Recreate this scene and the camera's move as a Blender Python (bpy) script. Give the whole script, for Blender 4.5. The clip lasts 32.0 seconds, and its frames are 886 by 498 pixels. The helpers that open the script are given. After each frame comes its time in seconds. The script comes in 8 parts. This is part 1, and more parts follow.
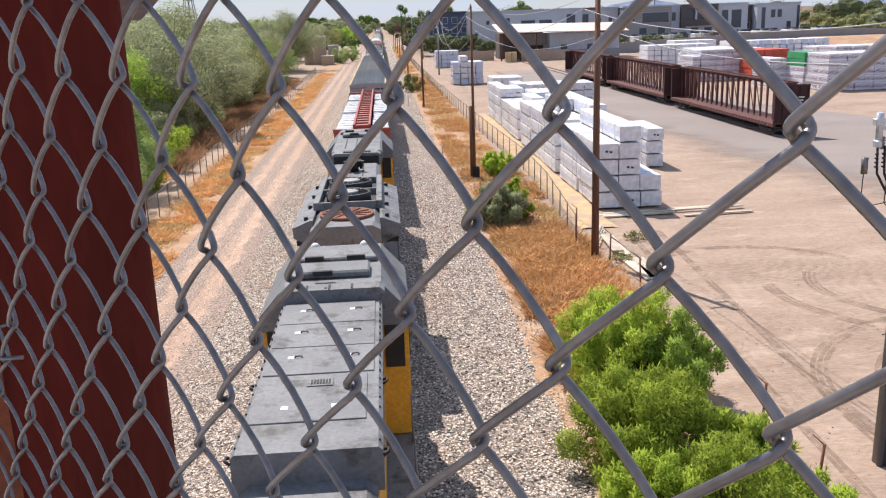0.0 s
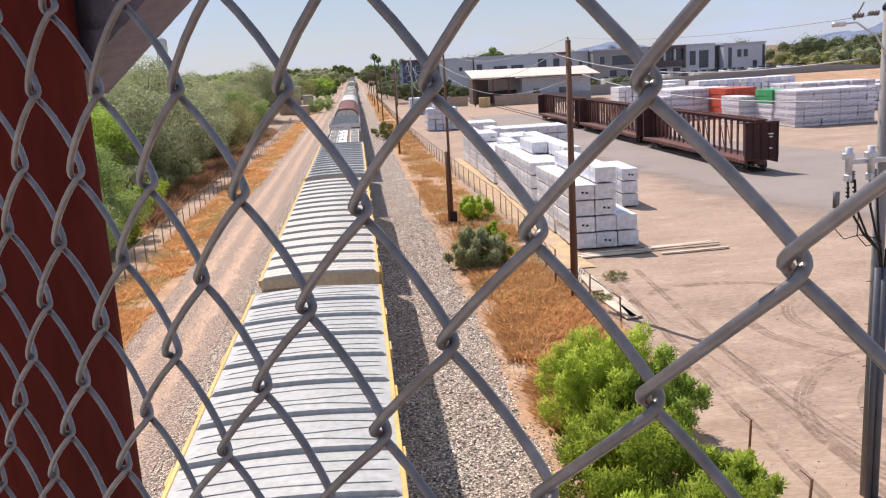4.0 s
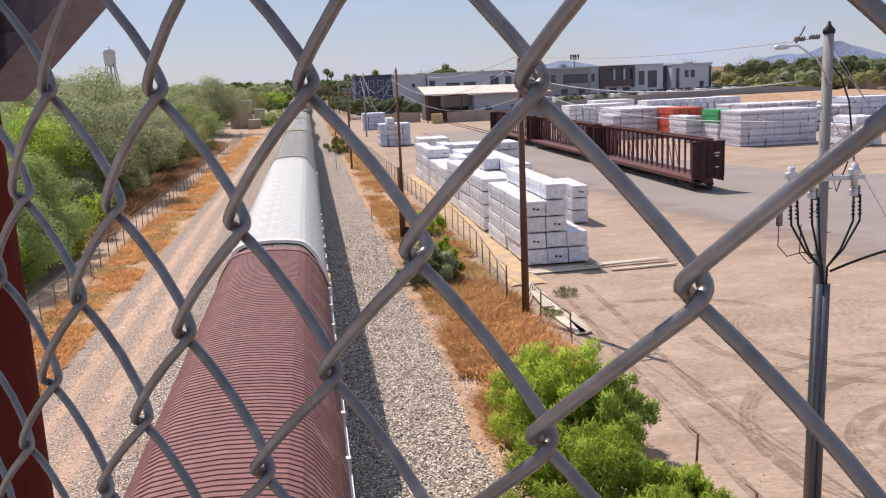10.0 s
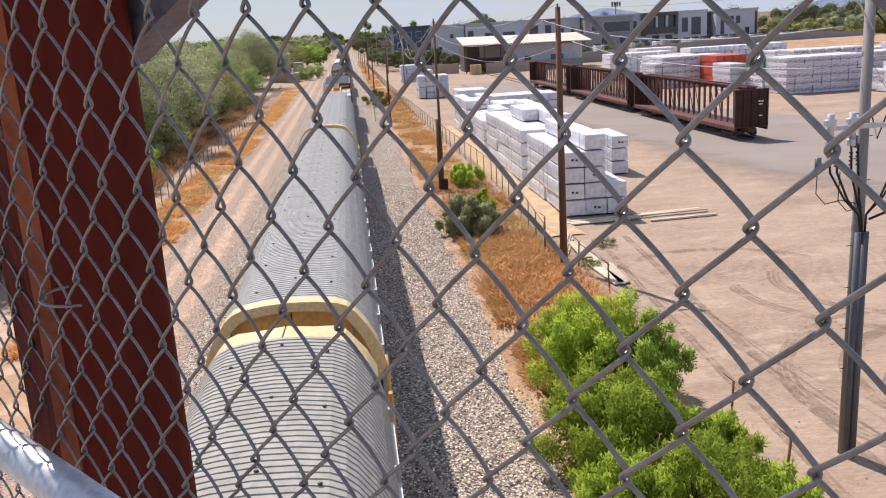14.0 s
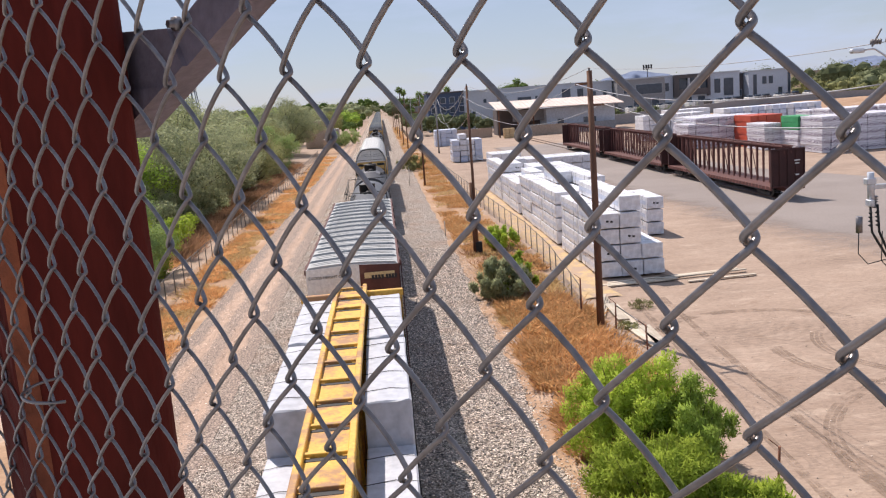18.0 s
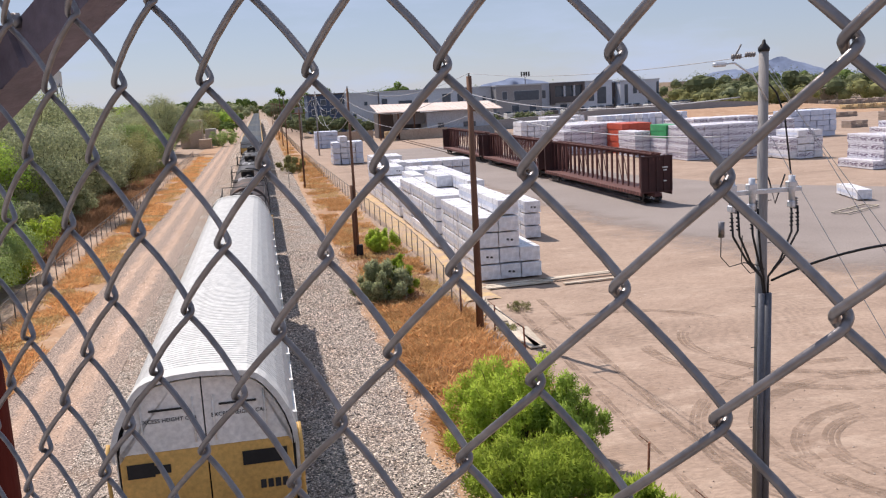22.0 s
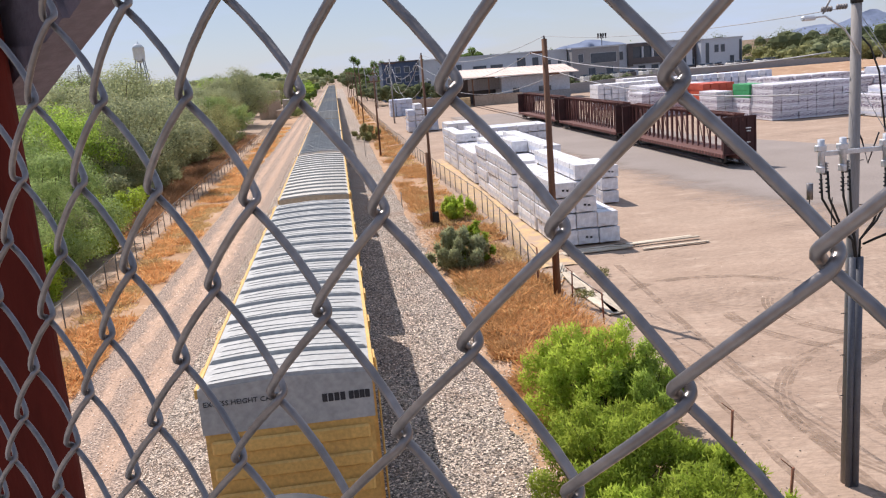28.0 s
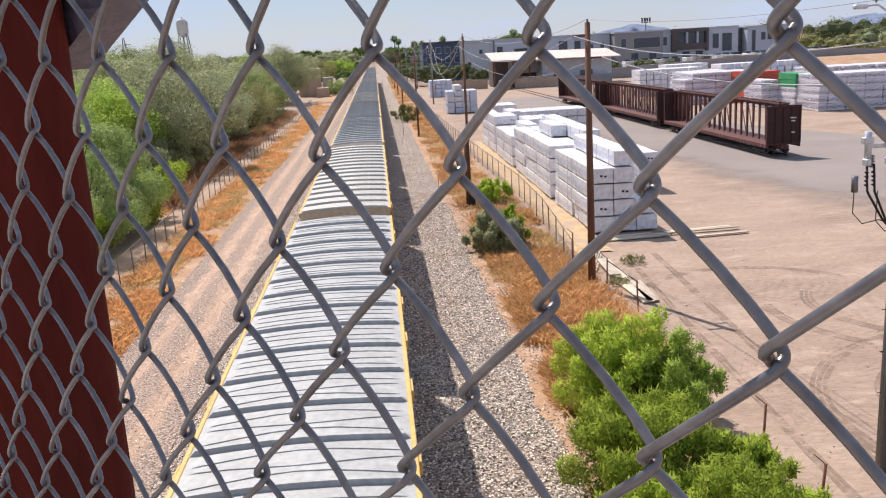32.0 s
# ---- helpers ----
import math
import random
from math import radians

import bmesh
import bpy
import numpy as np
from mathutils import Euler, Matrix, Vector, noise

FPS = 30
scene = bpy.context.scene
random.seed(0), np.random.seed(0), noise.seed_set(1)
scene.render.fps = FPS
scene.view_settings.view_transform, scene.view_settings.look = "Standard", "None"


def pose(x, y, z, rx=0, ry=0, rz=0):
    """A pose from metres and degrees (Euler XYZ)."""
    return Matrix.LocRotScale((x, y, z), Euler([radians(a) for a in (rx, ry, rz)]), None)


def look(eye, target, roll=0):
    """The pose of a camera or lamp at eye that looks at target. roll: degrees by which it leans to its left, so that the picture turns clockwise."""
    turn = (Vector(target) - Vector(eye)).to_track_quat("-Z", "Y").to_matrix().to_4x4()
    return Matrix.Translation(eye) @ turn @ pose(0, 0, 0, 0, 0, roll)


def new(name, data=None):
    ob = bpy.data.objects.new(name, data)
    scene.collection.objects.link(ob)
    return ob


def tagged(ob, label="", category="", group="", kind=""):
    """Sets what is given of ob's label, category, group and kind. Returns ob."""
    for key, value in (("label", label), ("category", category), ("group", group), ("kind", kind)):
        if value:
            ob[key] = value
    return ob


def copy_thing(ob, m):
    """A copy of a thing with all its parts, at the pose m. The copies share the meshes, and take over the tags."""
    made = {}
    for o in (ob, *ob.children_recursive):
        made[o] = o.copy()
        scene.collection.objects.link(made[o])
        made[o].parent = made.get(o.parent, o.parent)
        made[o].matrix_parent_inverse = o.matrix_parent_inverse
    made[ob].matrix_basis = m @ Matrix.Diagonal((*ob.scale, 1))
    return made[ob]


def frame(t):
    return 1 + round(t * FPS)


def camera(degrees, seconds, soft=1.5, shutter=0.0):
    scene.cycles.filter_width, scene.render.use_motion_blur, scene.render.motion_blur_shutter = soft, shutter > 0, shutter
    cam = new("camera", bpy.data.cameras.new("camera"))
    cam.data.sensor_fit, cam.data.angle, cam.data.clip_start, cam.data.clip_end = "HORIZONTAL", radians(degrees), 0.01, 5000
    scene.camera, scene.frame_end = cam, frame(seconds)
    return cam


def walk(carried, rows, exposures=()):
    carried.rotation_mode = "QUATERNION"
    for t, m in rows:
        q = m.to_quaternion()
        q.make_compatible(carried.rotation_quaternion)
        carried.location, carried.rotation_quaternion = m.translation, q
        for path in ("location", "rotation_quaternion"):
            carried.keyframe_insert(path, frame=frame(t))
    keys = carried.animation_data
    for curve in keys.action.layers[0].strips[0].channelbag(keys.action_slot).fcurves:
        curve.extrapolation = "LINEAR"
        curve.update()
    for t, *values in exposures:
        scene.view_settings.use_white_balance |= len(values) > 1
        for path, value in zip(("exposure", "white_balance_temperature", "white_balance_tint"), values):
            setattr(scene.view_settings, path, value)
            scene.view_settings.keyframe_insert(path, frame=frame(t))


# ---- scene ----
# The camera, hand-held on the footbridge behind the mesh.
cam = camera(53.96, 32.0, soft=1.2)
PATH = [
    (0.0, pose(-0.0703, -0.2163, 10.4682, 75.194, 1.938, -4.006)),
    (0.5, pose(-0.0714, -0.2227, 10.4758, 76.174, 2.112, -4.309)),
    (1.0, pose(-0.0678, -0.2184, 10.4780, 76.847, 2.410, -4.704)),
    (1.5, pose(-0.0642, -0.2080, 10.4782, 77.164, 2.606, -5.110)),
    (2.0, pose(-0.0663, -0.1954, 10.4758, 77.065, 2.778, -5.510)),
    (2.5, pose(-0.0696, -0.1948, 10.4784, 77.089, 2.751, -5.710)),
    (3.0, pose(-0.0711, -0.1990, 10.4829, 77.181, 2.915, -5.829)),
    (3.5, pose(-0.0699, -0.1994, 10.4877, 77.492, 3.201, -5.829)),
    (4.0, pose(-0.0659, -0.1958, 10.4864, 78.065, 3.366, -5.733)),
    (4.5, pose(-0.0660, -0.1990, 10.4814, 78.346, 3.409, -5.771)),
    (6.5, pose(-0.0691, -0.1982, 10.4793, 78.553, 3.079, -6.369)),
    (7.0, pose(-0.0687, -0.2056, 10.4801, 78.590, 3.092, -6.505)),
    (7.5, pose(-0.0582, -0.2033, 10.4797, 78.563, 2.992, -6.600)),
    (8.0, pose(-0.0531, -0.1981, 10.4798, 78.650, 2.994, -6.747)),
    (8.5, pose(-0.0449, -0.2004, 10.4834, 78.988, 3.103, -7.238)),
    (9.0, pose(-0.0416, -0.1867, 10.4831, 79.081, 3.070, -8.054)),
    (9.5, pose(-0.0451, -0.1727, 10.4834, 79.033, 2.821, -8.597)),
    (10.0, pose(-0.0449, -0.1730, 10.4811, 78.936, 2.492, -8.774)),
    (10.5, pose(-0.0372, -0.1765, 10.4825, 78.912, 2.346, -8.879)),
    (11.0, pose(-0.0328, -0.1802, 10.4850, 78.927, 2.329, -8.708)),
    (11.5, pose(-0.0434, -0.1907, 10.4808, 78.589, 2.280, -8.357)),
    (12.0, pose(-0.0368, -0.2316, 10.4796, 76.377, 2.454, -7.254)),
    (12.5, pose(-0.0413, -0.3336, 10.4704, 74.332, 2.625, -5.710)),
    (13.0, pose(-0.0820, -0.4385, 10.4793, 74.049, 3.086, -6.182)),
    (13.5, pose(-0.0716, -0.5050, 10.4943, 74.200, 3.566, -6.516)),
    (14.0, pose(-0.0439, -0.5323, 10.4974, 75.952, 3.373, -6.295)),
    (14.5, pose(-0.0344, -0.5333, 10.5009, 78.164, 3.431, -5.868)),
    (15.0, pose(-0.0372, -0.5313, 10.5005, 78.897, 3.565, -4.653)),
    (15.5, pose(-0.0401, -0.5214, 10.5050, 79.984, 3.608, -4.235)),
    (17.5, pose(-0.0311, -0.4321, 10.5008, 80.495, 4.241, -5.019)),
    (18.0, pose(-0.0168, -0.4346, 10.4981, 80.210, 4.331, -4.137)),
    (18.5, pose(-0.0206, -0.4167, 10.5013, 79.937, 4.190, -3.453)),
    (19.0, pose(-0.0206, -0.4008, 10.5025, 79.924, 3.698, -5.560)),
    (19.5, pose(-0.0219, -0.4128, 10.5069, 80.248, 3.304, -7.988)),
    (20.0, pose(-0.0271, -0.4080, 10.5079, 80.810, 3.480, -8.747)),
    (20.5, pose(-0.0167, -0.3935, 10.5066, 80.646, 3.234, -10.595)),
    (21.0, pose(-0.0095, -0.3891, 10.5042, 80.522, 3.011, -11.334)),
    (21.5, pose(-0.0017, -0.3911, 10.5078, 80.261, 2.969, -11.783)),
    (22.0, pose(0.0001, -0.3971, 10.5069, 79.912, 2.975, -11.857)),
    (22.5, pose(0.0004, -0.4005, 10.5041, 79.754, 3.038, -11.672)),
    (23.0, pose(-0.0012, -0.4050, 10.5024, 79.514, 3.336, -11.239)),
    (23.5, pose(-0.0044, -0.3988, 10.4989, 79.419, 3.458, -10.727)),
    (24.0, pose(-0.0032, -0.3950, 10.4946, 79.109, 3.524, -10.357)),
    (24.5, pose(-0.0090, -0.3997, 10.4955, 78.828, 3.406, -10.098)),
    (25.0, pose(-0.0000, -0.4097, 10.4957, 78.459, 3.355, -9.799)),
    (25.5, pose(0.0038, -0.3715, 10.4886, 78.091, 3.753, -6.863)),
    (26.0, pose(0.0039, -0.2956, 10.4855, 78.062, 4.035, -7.006)),
    (26.5, pose(0.0153, -0.2814, 10.4852, 78.040, 4.237, -7.103)),
    (28.5, pose(0.0106, -0.3029, 10.4852, 78.035, 4.685, -6.901)),
    (29.0, pose(0.0008, -0.2944, 10.4856, 78.105, 4.421, -6.181)),
    (29.5, pose(0.0000, -0.2831, 10.4797, 78.058, 4.238, -6.153)),
    (30.0, pose(0.0012, -0.2865, 10.4785, 77.970, 3.849, -6.237)),
    (30.5, pose(-0.0006, -0.2935, 10.4831, 78.038, 3.533, -6.140)),
    (31.0, pose(-0.0001, -0.2930, 10.4829, 77.867, 3.375, -5.805)),
    (31.5, pose(-0.0043, -0.2897, 10.4781, 77.620, 3.302, -4.970)),
    (32.0, pose(0.0004, -0.2950, 10.4776, 77.026, 3.238, -4.420)),
]
walk(cam, PATH, [(0.0, 0.40, 6600, 15), (3.0, 0.34, 6740, 17), (6.5, 0.23, 6800, 18), (11.0, 0.18, 6740, 17), (14.0, 0.26, 6760, 17), (22.0, 0.15, 6680, 17), (26.0, 0.26, 6650, 16), (32.0, 0.28, 6650, 16)])


# ---------------------------------------------------------------- light
SUN_FROM = Vector((-0.30, 0.65, 1.0)).normalized()
world = bpy.data.worlds.new("sky")
scene.world = world
world.use_nodes = True
wn = world.node_tree
sky = wn.nodes.new("ShaderNodeTexSky")
sky.sky_type = 'NISHITA'
sky.sun_disc = False
sky.sun_elevation = math.asin(SUN_FROM.z)
sky.sun_rotation = math.atan2(SUN_FROM.x, SUN_FROM.y)
sky.air_density, sky.dust_density, sky.ozone_density = 1.0, 0.15, 3.0
# thin streaks of high cloud
wtc = wn.nodes.new("ShaderNodeTexCoord")
wmap = wn.nodes.new("ShaderNodeMapping")
wmap.inputs["Scale"].default_value = (1.0, 1.0, 5.0)
wnz = wn.nodes.new("ShaderNodeTexNoise")
wnz.inputs["Scale"].default_value = 2.6
wnz.inputs["Detail"].default_value = 8
wnz.inputs["Roughness"].default_value = 0.62
wrp = wn.nodes.new("ShaderNodeValToRGB")
wrp.color_ramp.elements[0].position, wrp.color_ramp.elements[1].position = 0.47, 0.72
wrp.color_ramp.elements[0].color = (0.5, 0.5, 0.5, 1)
wmx = wn.nodes.new("ShaderNodeMixRGB")
wmx.inputs[2].default_value = (7.3, 9.1, 12.3, 1)
wn.links.new(wtc.outputs["Generated"], wmap.inputs[0])
wn.links.new(wmap.outputs[0], wnz.inputs["Vector"])
wn.links.new(wnz.outputs["Fac"], wrp.inputs[0])
wn.links.new(wrp.outputs[0], wmx.inputs[0])
wn.links.new(sky.outputs[0], wmx.inputs[1])
wn.links.new(wmx.outputs[0], wn.nodes["Background"].inputs[0])
wn.nodes["Background"].inputs[1].default_value = 0.062
sun = new("sun", bpy.data.lights.new("sun", 'SUN'))
sun.data.energy, sun.data.angle, sun.data.color = 5.0, radians(0.53), (1.0, 0.945, 0.86)
sun.matrix_world = look(SUN_FROM * 50, (0, 0, 0))
scene.view_settings.exposure = 0.17


# ---------------------------------------------------------------- materials
def material(name, c1, c2=None, rough=0.8, metal=0.0, scale=1.0, fine=20.0, bump=0.2, vary=0.0, coat=None, spec=0.4, stretch=(1, 1, 1)):
    """A painted or natural surface: two tones over a coarse noise, broken by fine grain, with relief."""
    m = bpy.data.materials.new(name)
    m.use_nodes = True
    n, l = m.node_tree.nodes, m.node_tree.links
    b = n["Principled BSDF"]
    b.inputs["Roughness"].default_value, b.inputs["Metallic"].default_value = rough, metal
    b.inputs["Specular IOR Level"].default_value = spec
    tc = n.new("ShaderNodeTexCoord")
    mp = n.new("ShaderNodeMapping")
    mp.inputs["Scale"].default_value = stretch
    l.new(tc.outputs["Object"], mp.inputs[0])
    big = n.new("ShaderNodeTexNoise")
    big.inputs["Scale"].default_value, big.inputs["Detail"].default_value, big.inputs["Roughness"].default_value = scale, 6, 0.6
    small = n.new("ShaderNodeTexNoise")
    small.inputs["Scale"].default_value, small.inputs["Detail"].default_value = fine, 4
    l.new(mp.outputs[0], big.inputs["Vector"])
    l.new(mp.outputs[0], small.inputs["Vector"])
    c2 = c2 or tuple(v * 0.75 for v in c1)
    rp = n.new("ShaderNodeValToRGB")
    rp.color_ramp.elements[0].position, rp.color_ramp.elements[1].position = 0.36, 0.66
    rp.color_ramp.elements[0].color, rp.color_ramp.elements[1].color = (*c2, 1), (*c1, 1)
    l.new(big.outputs["Fac"], rp.inputs[0])
    hs = n.new("ShaderNodeHueSaturation")
    l.new(rp.outputs[0], hs.inputs["Color"])
    mr = n.new("ShaderNodeMapRange")
    mr.inputs["From Min"].default_value, mr.inputs["From Max"].default_value = 0.25, 0.75
    mr.inputs["To Min"].default_value, mr.inputs["To Max"].default_value = 0.82, 1.18
    l.new(small.outputs["Fac"], mr.inputs["Value"])
    out = mr.outputs[0]
    if vary:
        oi = n.new("ShaderNodeObjectInfo")
        vr = n.new("ShaderNodeMapRange")
        vr.inputs["To Min"].default_value, vr.inputs["To Max"].default_value = 1 - vary, 1 + vary
        l.new(oi.outputs["Random"], vr.inputs["Value"])
        mu = n.new("ShaderNodeMath")
        mu.operation = 'MULTIPLY'
        l.new(out, mu.inputs[0])
        l.new(vr.outputs[0], mu.inputs[1])
        out = mu.outputs[0]
    l.new(out, hs.inputs["Value"])
    col = hs.outputs[0]
    if coat:
        # patches of a second colour with an edge of their own: (colour, size, share)
        pn = n.new("ShaderNodeTexNoise")
        pn.inputs["Scale"].default_value, pn.inputs["Detail"].default_value, pn.inputs["Roughness"].default_value = coat[1], 9, 0.68
        l.new(mp.outputs[0], pn.inputs["Vector"])
        pr = n.new("ShaderNodeValToRGB")
        pr.color_ramp.elements[0].position, pr.color_ramp.elements[1].position = 1 - coat[2] - 0.05, 1 - coat[2] + 0.07
        l.new(pn.outputs["Fac"], pr.inputs[0])
        mx = n.new("ShaderNodeMixRGB")
        mx.inputs[2].default_value = (*coat[0], 1)
        l.new(pr.outputs[0], mx.inputs[0])
        l.new(col, mx.inputs[1])
        col = mx.outputs[0]
    l.new(col, b.inputs["Base Color"])
    if bump:
        bp = n.new("ShaderNodeBump")
        bp.inputs["Strength"].default_value, bp.inputs["Distance"].default_value = bump, 0.02
        l.new(small.outputs["Fac"], bp.inputs["Height"])
        l.new(bp.outputs[0], b.inputs["Normal"])
    return m


M = {}


def mat(key, *a, **k):
    M[key] = material(key, *a, **k)
    return M[key]


mat("sand", (0.50, 0.375, 0.285), (0.40, 0.29, 0.215), 0.95, scale=0.4, fine=6, bump=0.5)
mat("dirt", (0.39, 0.288, 0.22), (0.31, 0.223, 0.168), 0.95, scale=0.16, fine=5.0, bump=0.9, coat=((0.42, 0.318, 0.246), 0.5, 0.42), stretch=(0.7, 1.8, 1))
# swirling scuffs that turning wheels leave in the dirt
nt = M["dirt"].node_tree
b = nt.nodes["Principled BSDF"]
sw = nt.nodes.new("ShaderNodeTexNoise")
sw.inputs["Scale"].default_value, sw.inputs["Detail"].default_value, sw.inputs["Roughness"].default_value, sw.inputs["Distortion"].default_value = 0.30, 8, 0.66, 3.2
rp = nt.nodes.new("ShaderNodeValToRGB")
e = rp.color_ramp.elements
e[0].position, e[0].color = 0.36, (0.80, 0.77, 0.74, 1)
e[1].position, e[1].color = 0.66, (1.0, 1.0, 1.0, 1)
for p, v in ((0.42, 1.0), (0.455, 0.78), (0.48, 1.06), (0.52, 0.98), (0.545, 0.82), (0.565, 1.08), (0.60, 0.92)):
    q = e.new(p)
    q.color = (v, v, v, 1)
mx = nt.nodes.new("ShaderNodeMixRGB")
mx.blend_type, mx.inputs[0].default_value = 'MULTIPLY', 0.8
nt.links.new(nt.nodes.new("ShaderNodeTexCoord").outputs["Object"], sw.inputs["Vector"])
nt.links.new(sw.outputs["Fac"], rp.inputs[0])
nt.links.new(b.inputs["Base Color"].links[0].from_socket, mx.inputs[1])
nt.links.new(rp.outputs[0], mx.inputs[2])
col = mx.outputs[0]
# faint rings where trucks have swung round
for cx, cy, size in ((-23, -29, 1.5), (-14, -36, 2.1)):
    mp, wv, mk, ra, m2 = (nt.nodes.new("ShaderNode" + k) for k in ("Mapping", "TexWave", "TexNoise", "MapRange", "MixRGB"))
    mp.inputs["Location"].default_value = (cx, cy, 0)
    wv.wave_type, wv.rings_direction = 'RINGS', 'Z'
    wv.inputs["Scale"].default_value, wv.inputs["Distortion"].default_value, wv.inputs["Detail"].default_value, wv.inputs["Detail Scale"].default_value = size * 0.42, 14.0, 6, 0.6
    mk.inputs["Scale"].default_value, mk.inputs["Detail"].default_value = 0.17, 5
    ra.inputs["From Min"].default_value, ra.inputs["From Max"].default_value, ra.inputs["To Max"].default_value = 0.45, 0.75, 0.20
    m2.blend_type = 'MULTIPLY'
    tco = nt.nodes.new("ShaderNodeTexCoord").outputs["Object"]
    for q, c in ((tco, mp.inputs[0]), (mp.outputs[0], wv.inputs["Vector"]), (mp.outputs[0], mk.inputs["Vector"]), (mk.outputs["Fac"], ra.inputs["Value"]), (ra.outputs[0], m2.inputs[0]), (col, m2.inputs[1]), (wv.outputs["Color"], m2.inputs[2])):
        nt.links.new(q, c)
    col = m2.outputs[0]
nt.links.new(col, b.inputs["Base Color"])
mat("dry_soil", (0.42, 0.27, 0.17), (0.33, 0.20, 0.12), 0.95, scale=0.25, fine=6, bump=0.7, coat=((0.50, 0.36, 0.26), 0.5, 0.40))
mat("lane", (0.50, 0.355, 0.27), (0.40, 0.28, 0.21), 0.95, scale=0.3, fine=5, bump=0.5, stretch=(1, 0.12, 1), coat=((0.44, 0.33, 0.27), 0.8, 0.42))
mat("straw_litter", (0.57, 0.41, 0.21), (0.43, 0.30, 0.17), 0.95, scale=0.9, fine=9, bump=0.6, coat=((0.40, 0.295, 0.225), 0.8, 0.50))
mat("asphalt", (0.31, 0.268, 0.246), (0.26, 0.222, 0.204), 0.9, scale=0.12, fine=8, bump=0.2)
mat("ballast_bed", (0.43, 0.36, 0.305), (0.15, 0.122, 0.102), 0.9, scale=7.0, fine=26, bump=1.0)
mat("stone_pale", (0.72, 0.61, 0.52), (0.50, 0.415, 0.35), 0.85, scale=5, fine=40, vary=0.3)
mat("stone_grey", (0.26, 0.23, 0.21), (0.16, 0.14, 0.13), 0.85, scale=5, fine=40, vary=0.3)
mat("steel_rail", (0.22, 0.17, 0.14), (0.15, 0.10, 0.08), 0.5, 0.6, scale=4, fine=40)
mat("sleeper", (0.24, 0.20, 0.17), (0.15, 0.12, 0.10), 0.9, scale=3, fine=30)
mat("galvanised", (0.25, 0.232, 0.232), (0.175, 0.163, 0.164), 0.34, 0.72, scale=24, fine=180, bump=0.06)
mat("galvanised_pipe", (0.62, 0.64, 0.68), (0.50, 0.52, 0.56), 0.38, 0.5, scale=14, fine=90, bump=0.05)
mat("weathering_steel", (0.115, 0.017, 0.012), (0.075, 0.012, 0.009), 0.85, 0.0, scale=5, fine=70, bump=0.25, coat=((0.14, 0.03, 0.018), 3.0, 0.34), spec=0.15, stretch=(1, 1, 0.25))
mat("weathering_steel_grey", (0.18, 0.153, 0.185), (0.135, 0.116, 0.14), 0.7, 0.0, scale=5, fine=70, bump=0.2)
mat("wood_pole", (0.20, 0.105, 0.065), (0.12, 0.06, 0.04), 0.9, scale=1.2, fine=24, stretch=(3, 3, 0.3))
mat("grey_pole", (0.32, 0.305, 0.30), (0.235, 0.222, 0.218), 0.85, scale=1.2, fine=24, stretch=(4, 4, 0.25))
mat("plank_pale", (0.60, 0.53, 0.43), (0.46, 0.39, 0.30), 0.85, scale=1.5, fine=18, vary=0.2, stretch=(1, 4, 4))
mat("lumber", (0.62, 0.47, 0.27), (0.50, 0.36, 0.20), 0.8, scale=1.5, fine=18, vary=0.15, stretch=(1, 4, 4))
mat("load_wrap", (0.50, 0.515, 0.56), (0.42, 0.435, 0.475), 0.5, scale=0.9, fine=5, bump=0.4, vary=0.06)
mat("wrap_white", (0.77, 0.77, 0.80), (0.62, 0.625, 0.665), 0.42, scale=1.6, fine=4, bump=1.0, vary=0.07, coat=((0.50, 0.51, 0.56), 2.6, 0.33))
PRINT = material("wrap_print", (0.74, 0.74, 0.79), (0.66, 0.655, 0.71), 0.5, scale=1.2, fine=6, bump=0.3, vary=0.08)
M["wrap_print"] = PRINT
# rows of dark purple printing round the middle of each bundle, and a grey lower edge
nt = PRINT.node_tree
tc, sp = nt.nodes.new("ShaderNodeTexCoord"), nt.nodes.new("ShaderNodeSeparateXYZ")
zm, band, ink = nt.nodes.new("ShaderNodeMath"), nt.nodes.new("ShaderNodeValToRGB"), nt.nodes.new("ShaderNodeTexNoise")
zm.operation, zm.inputs[1].default_value = 'PINGPONG', 0.46
band.color_ramp.interpolation = 'CONSTANT'
band.color_ramp.elements[0].color, band.color_ramp.elements[1].color = (0.5, 0.5, 0.5, 1), (1, 1, 1, 1)
band.color_ramp.elements[1].position = 0.68
for p, v in ((0.09, 0.0), (0.44, 0.85), (0.60, 0.0)):
    q = band.color_ramp.elements.new(p)
    q.color = (v, v, v, 1)
mp = nt.nodes.new("ShaderNodeMapping")
mp.inputs["Scale"].default_value = (7.0, 3.0, 8.0)
ink.inputs["Scale"].default_value, ink.inputs["Detail"].default_value = 1.0, 3
cut = nt.nodes.new("ShaderNodeMath")
cut.operation, cut.inputs[1].default_value = 'GREATER_THAN', 0.50
both = nt.nodes.new("ShaderNodeMath")
both.operation = 'MULTIPLY'
dv = nt.nodes.new("ShaderNodeMath")
dv.operation, dv.inputs[1].default_value = 'DIVIDE', 0.46
mx = nt.nodes.new("ShaderNodeMixRGB")
mx.inputs[2].default_value = (0.13, 0.085, 0.15, 1)
b = nt.nodes["Principled BSDF"]
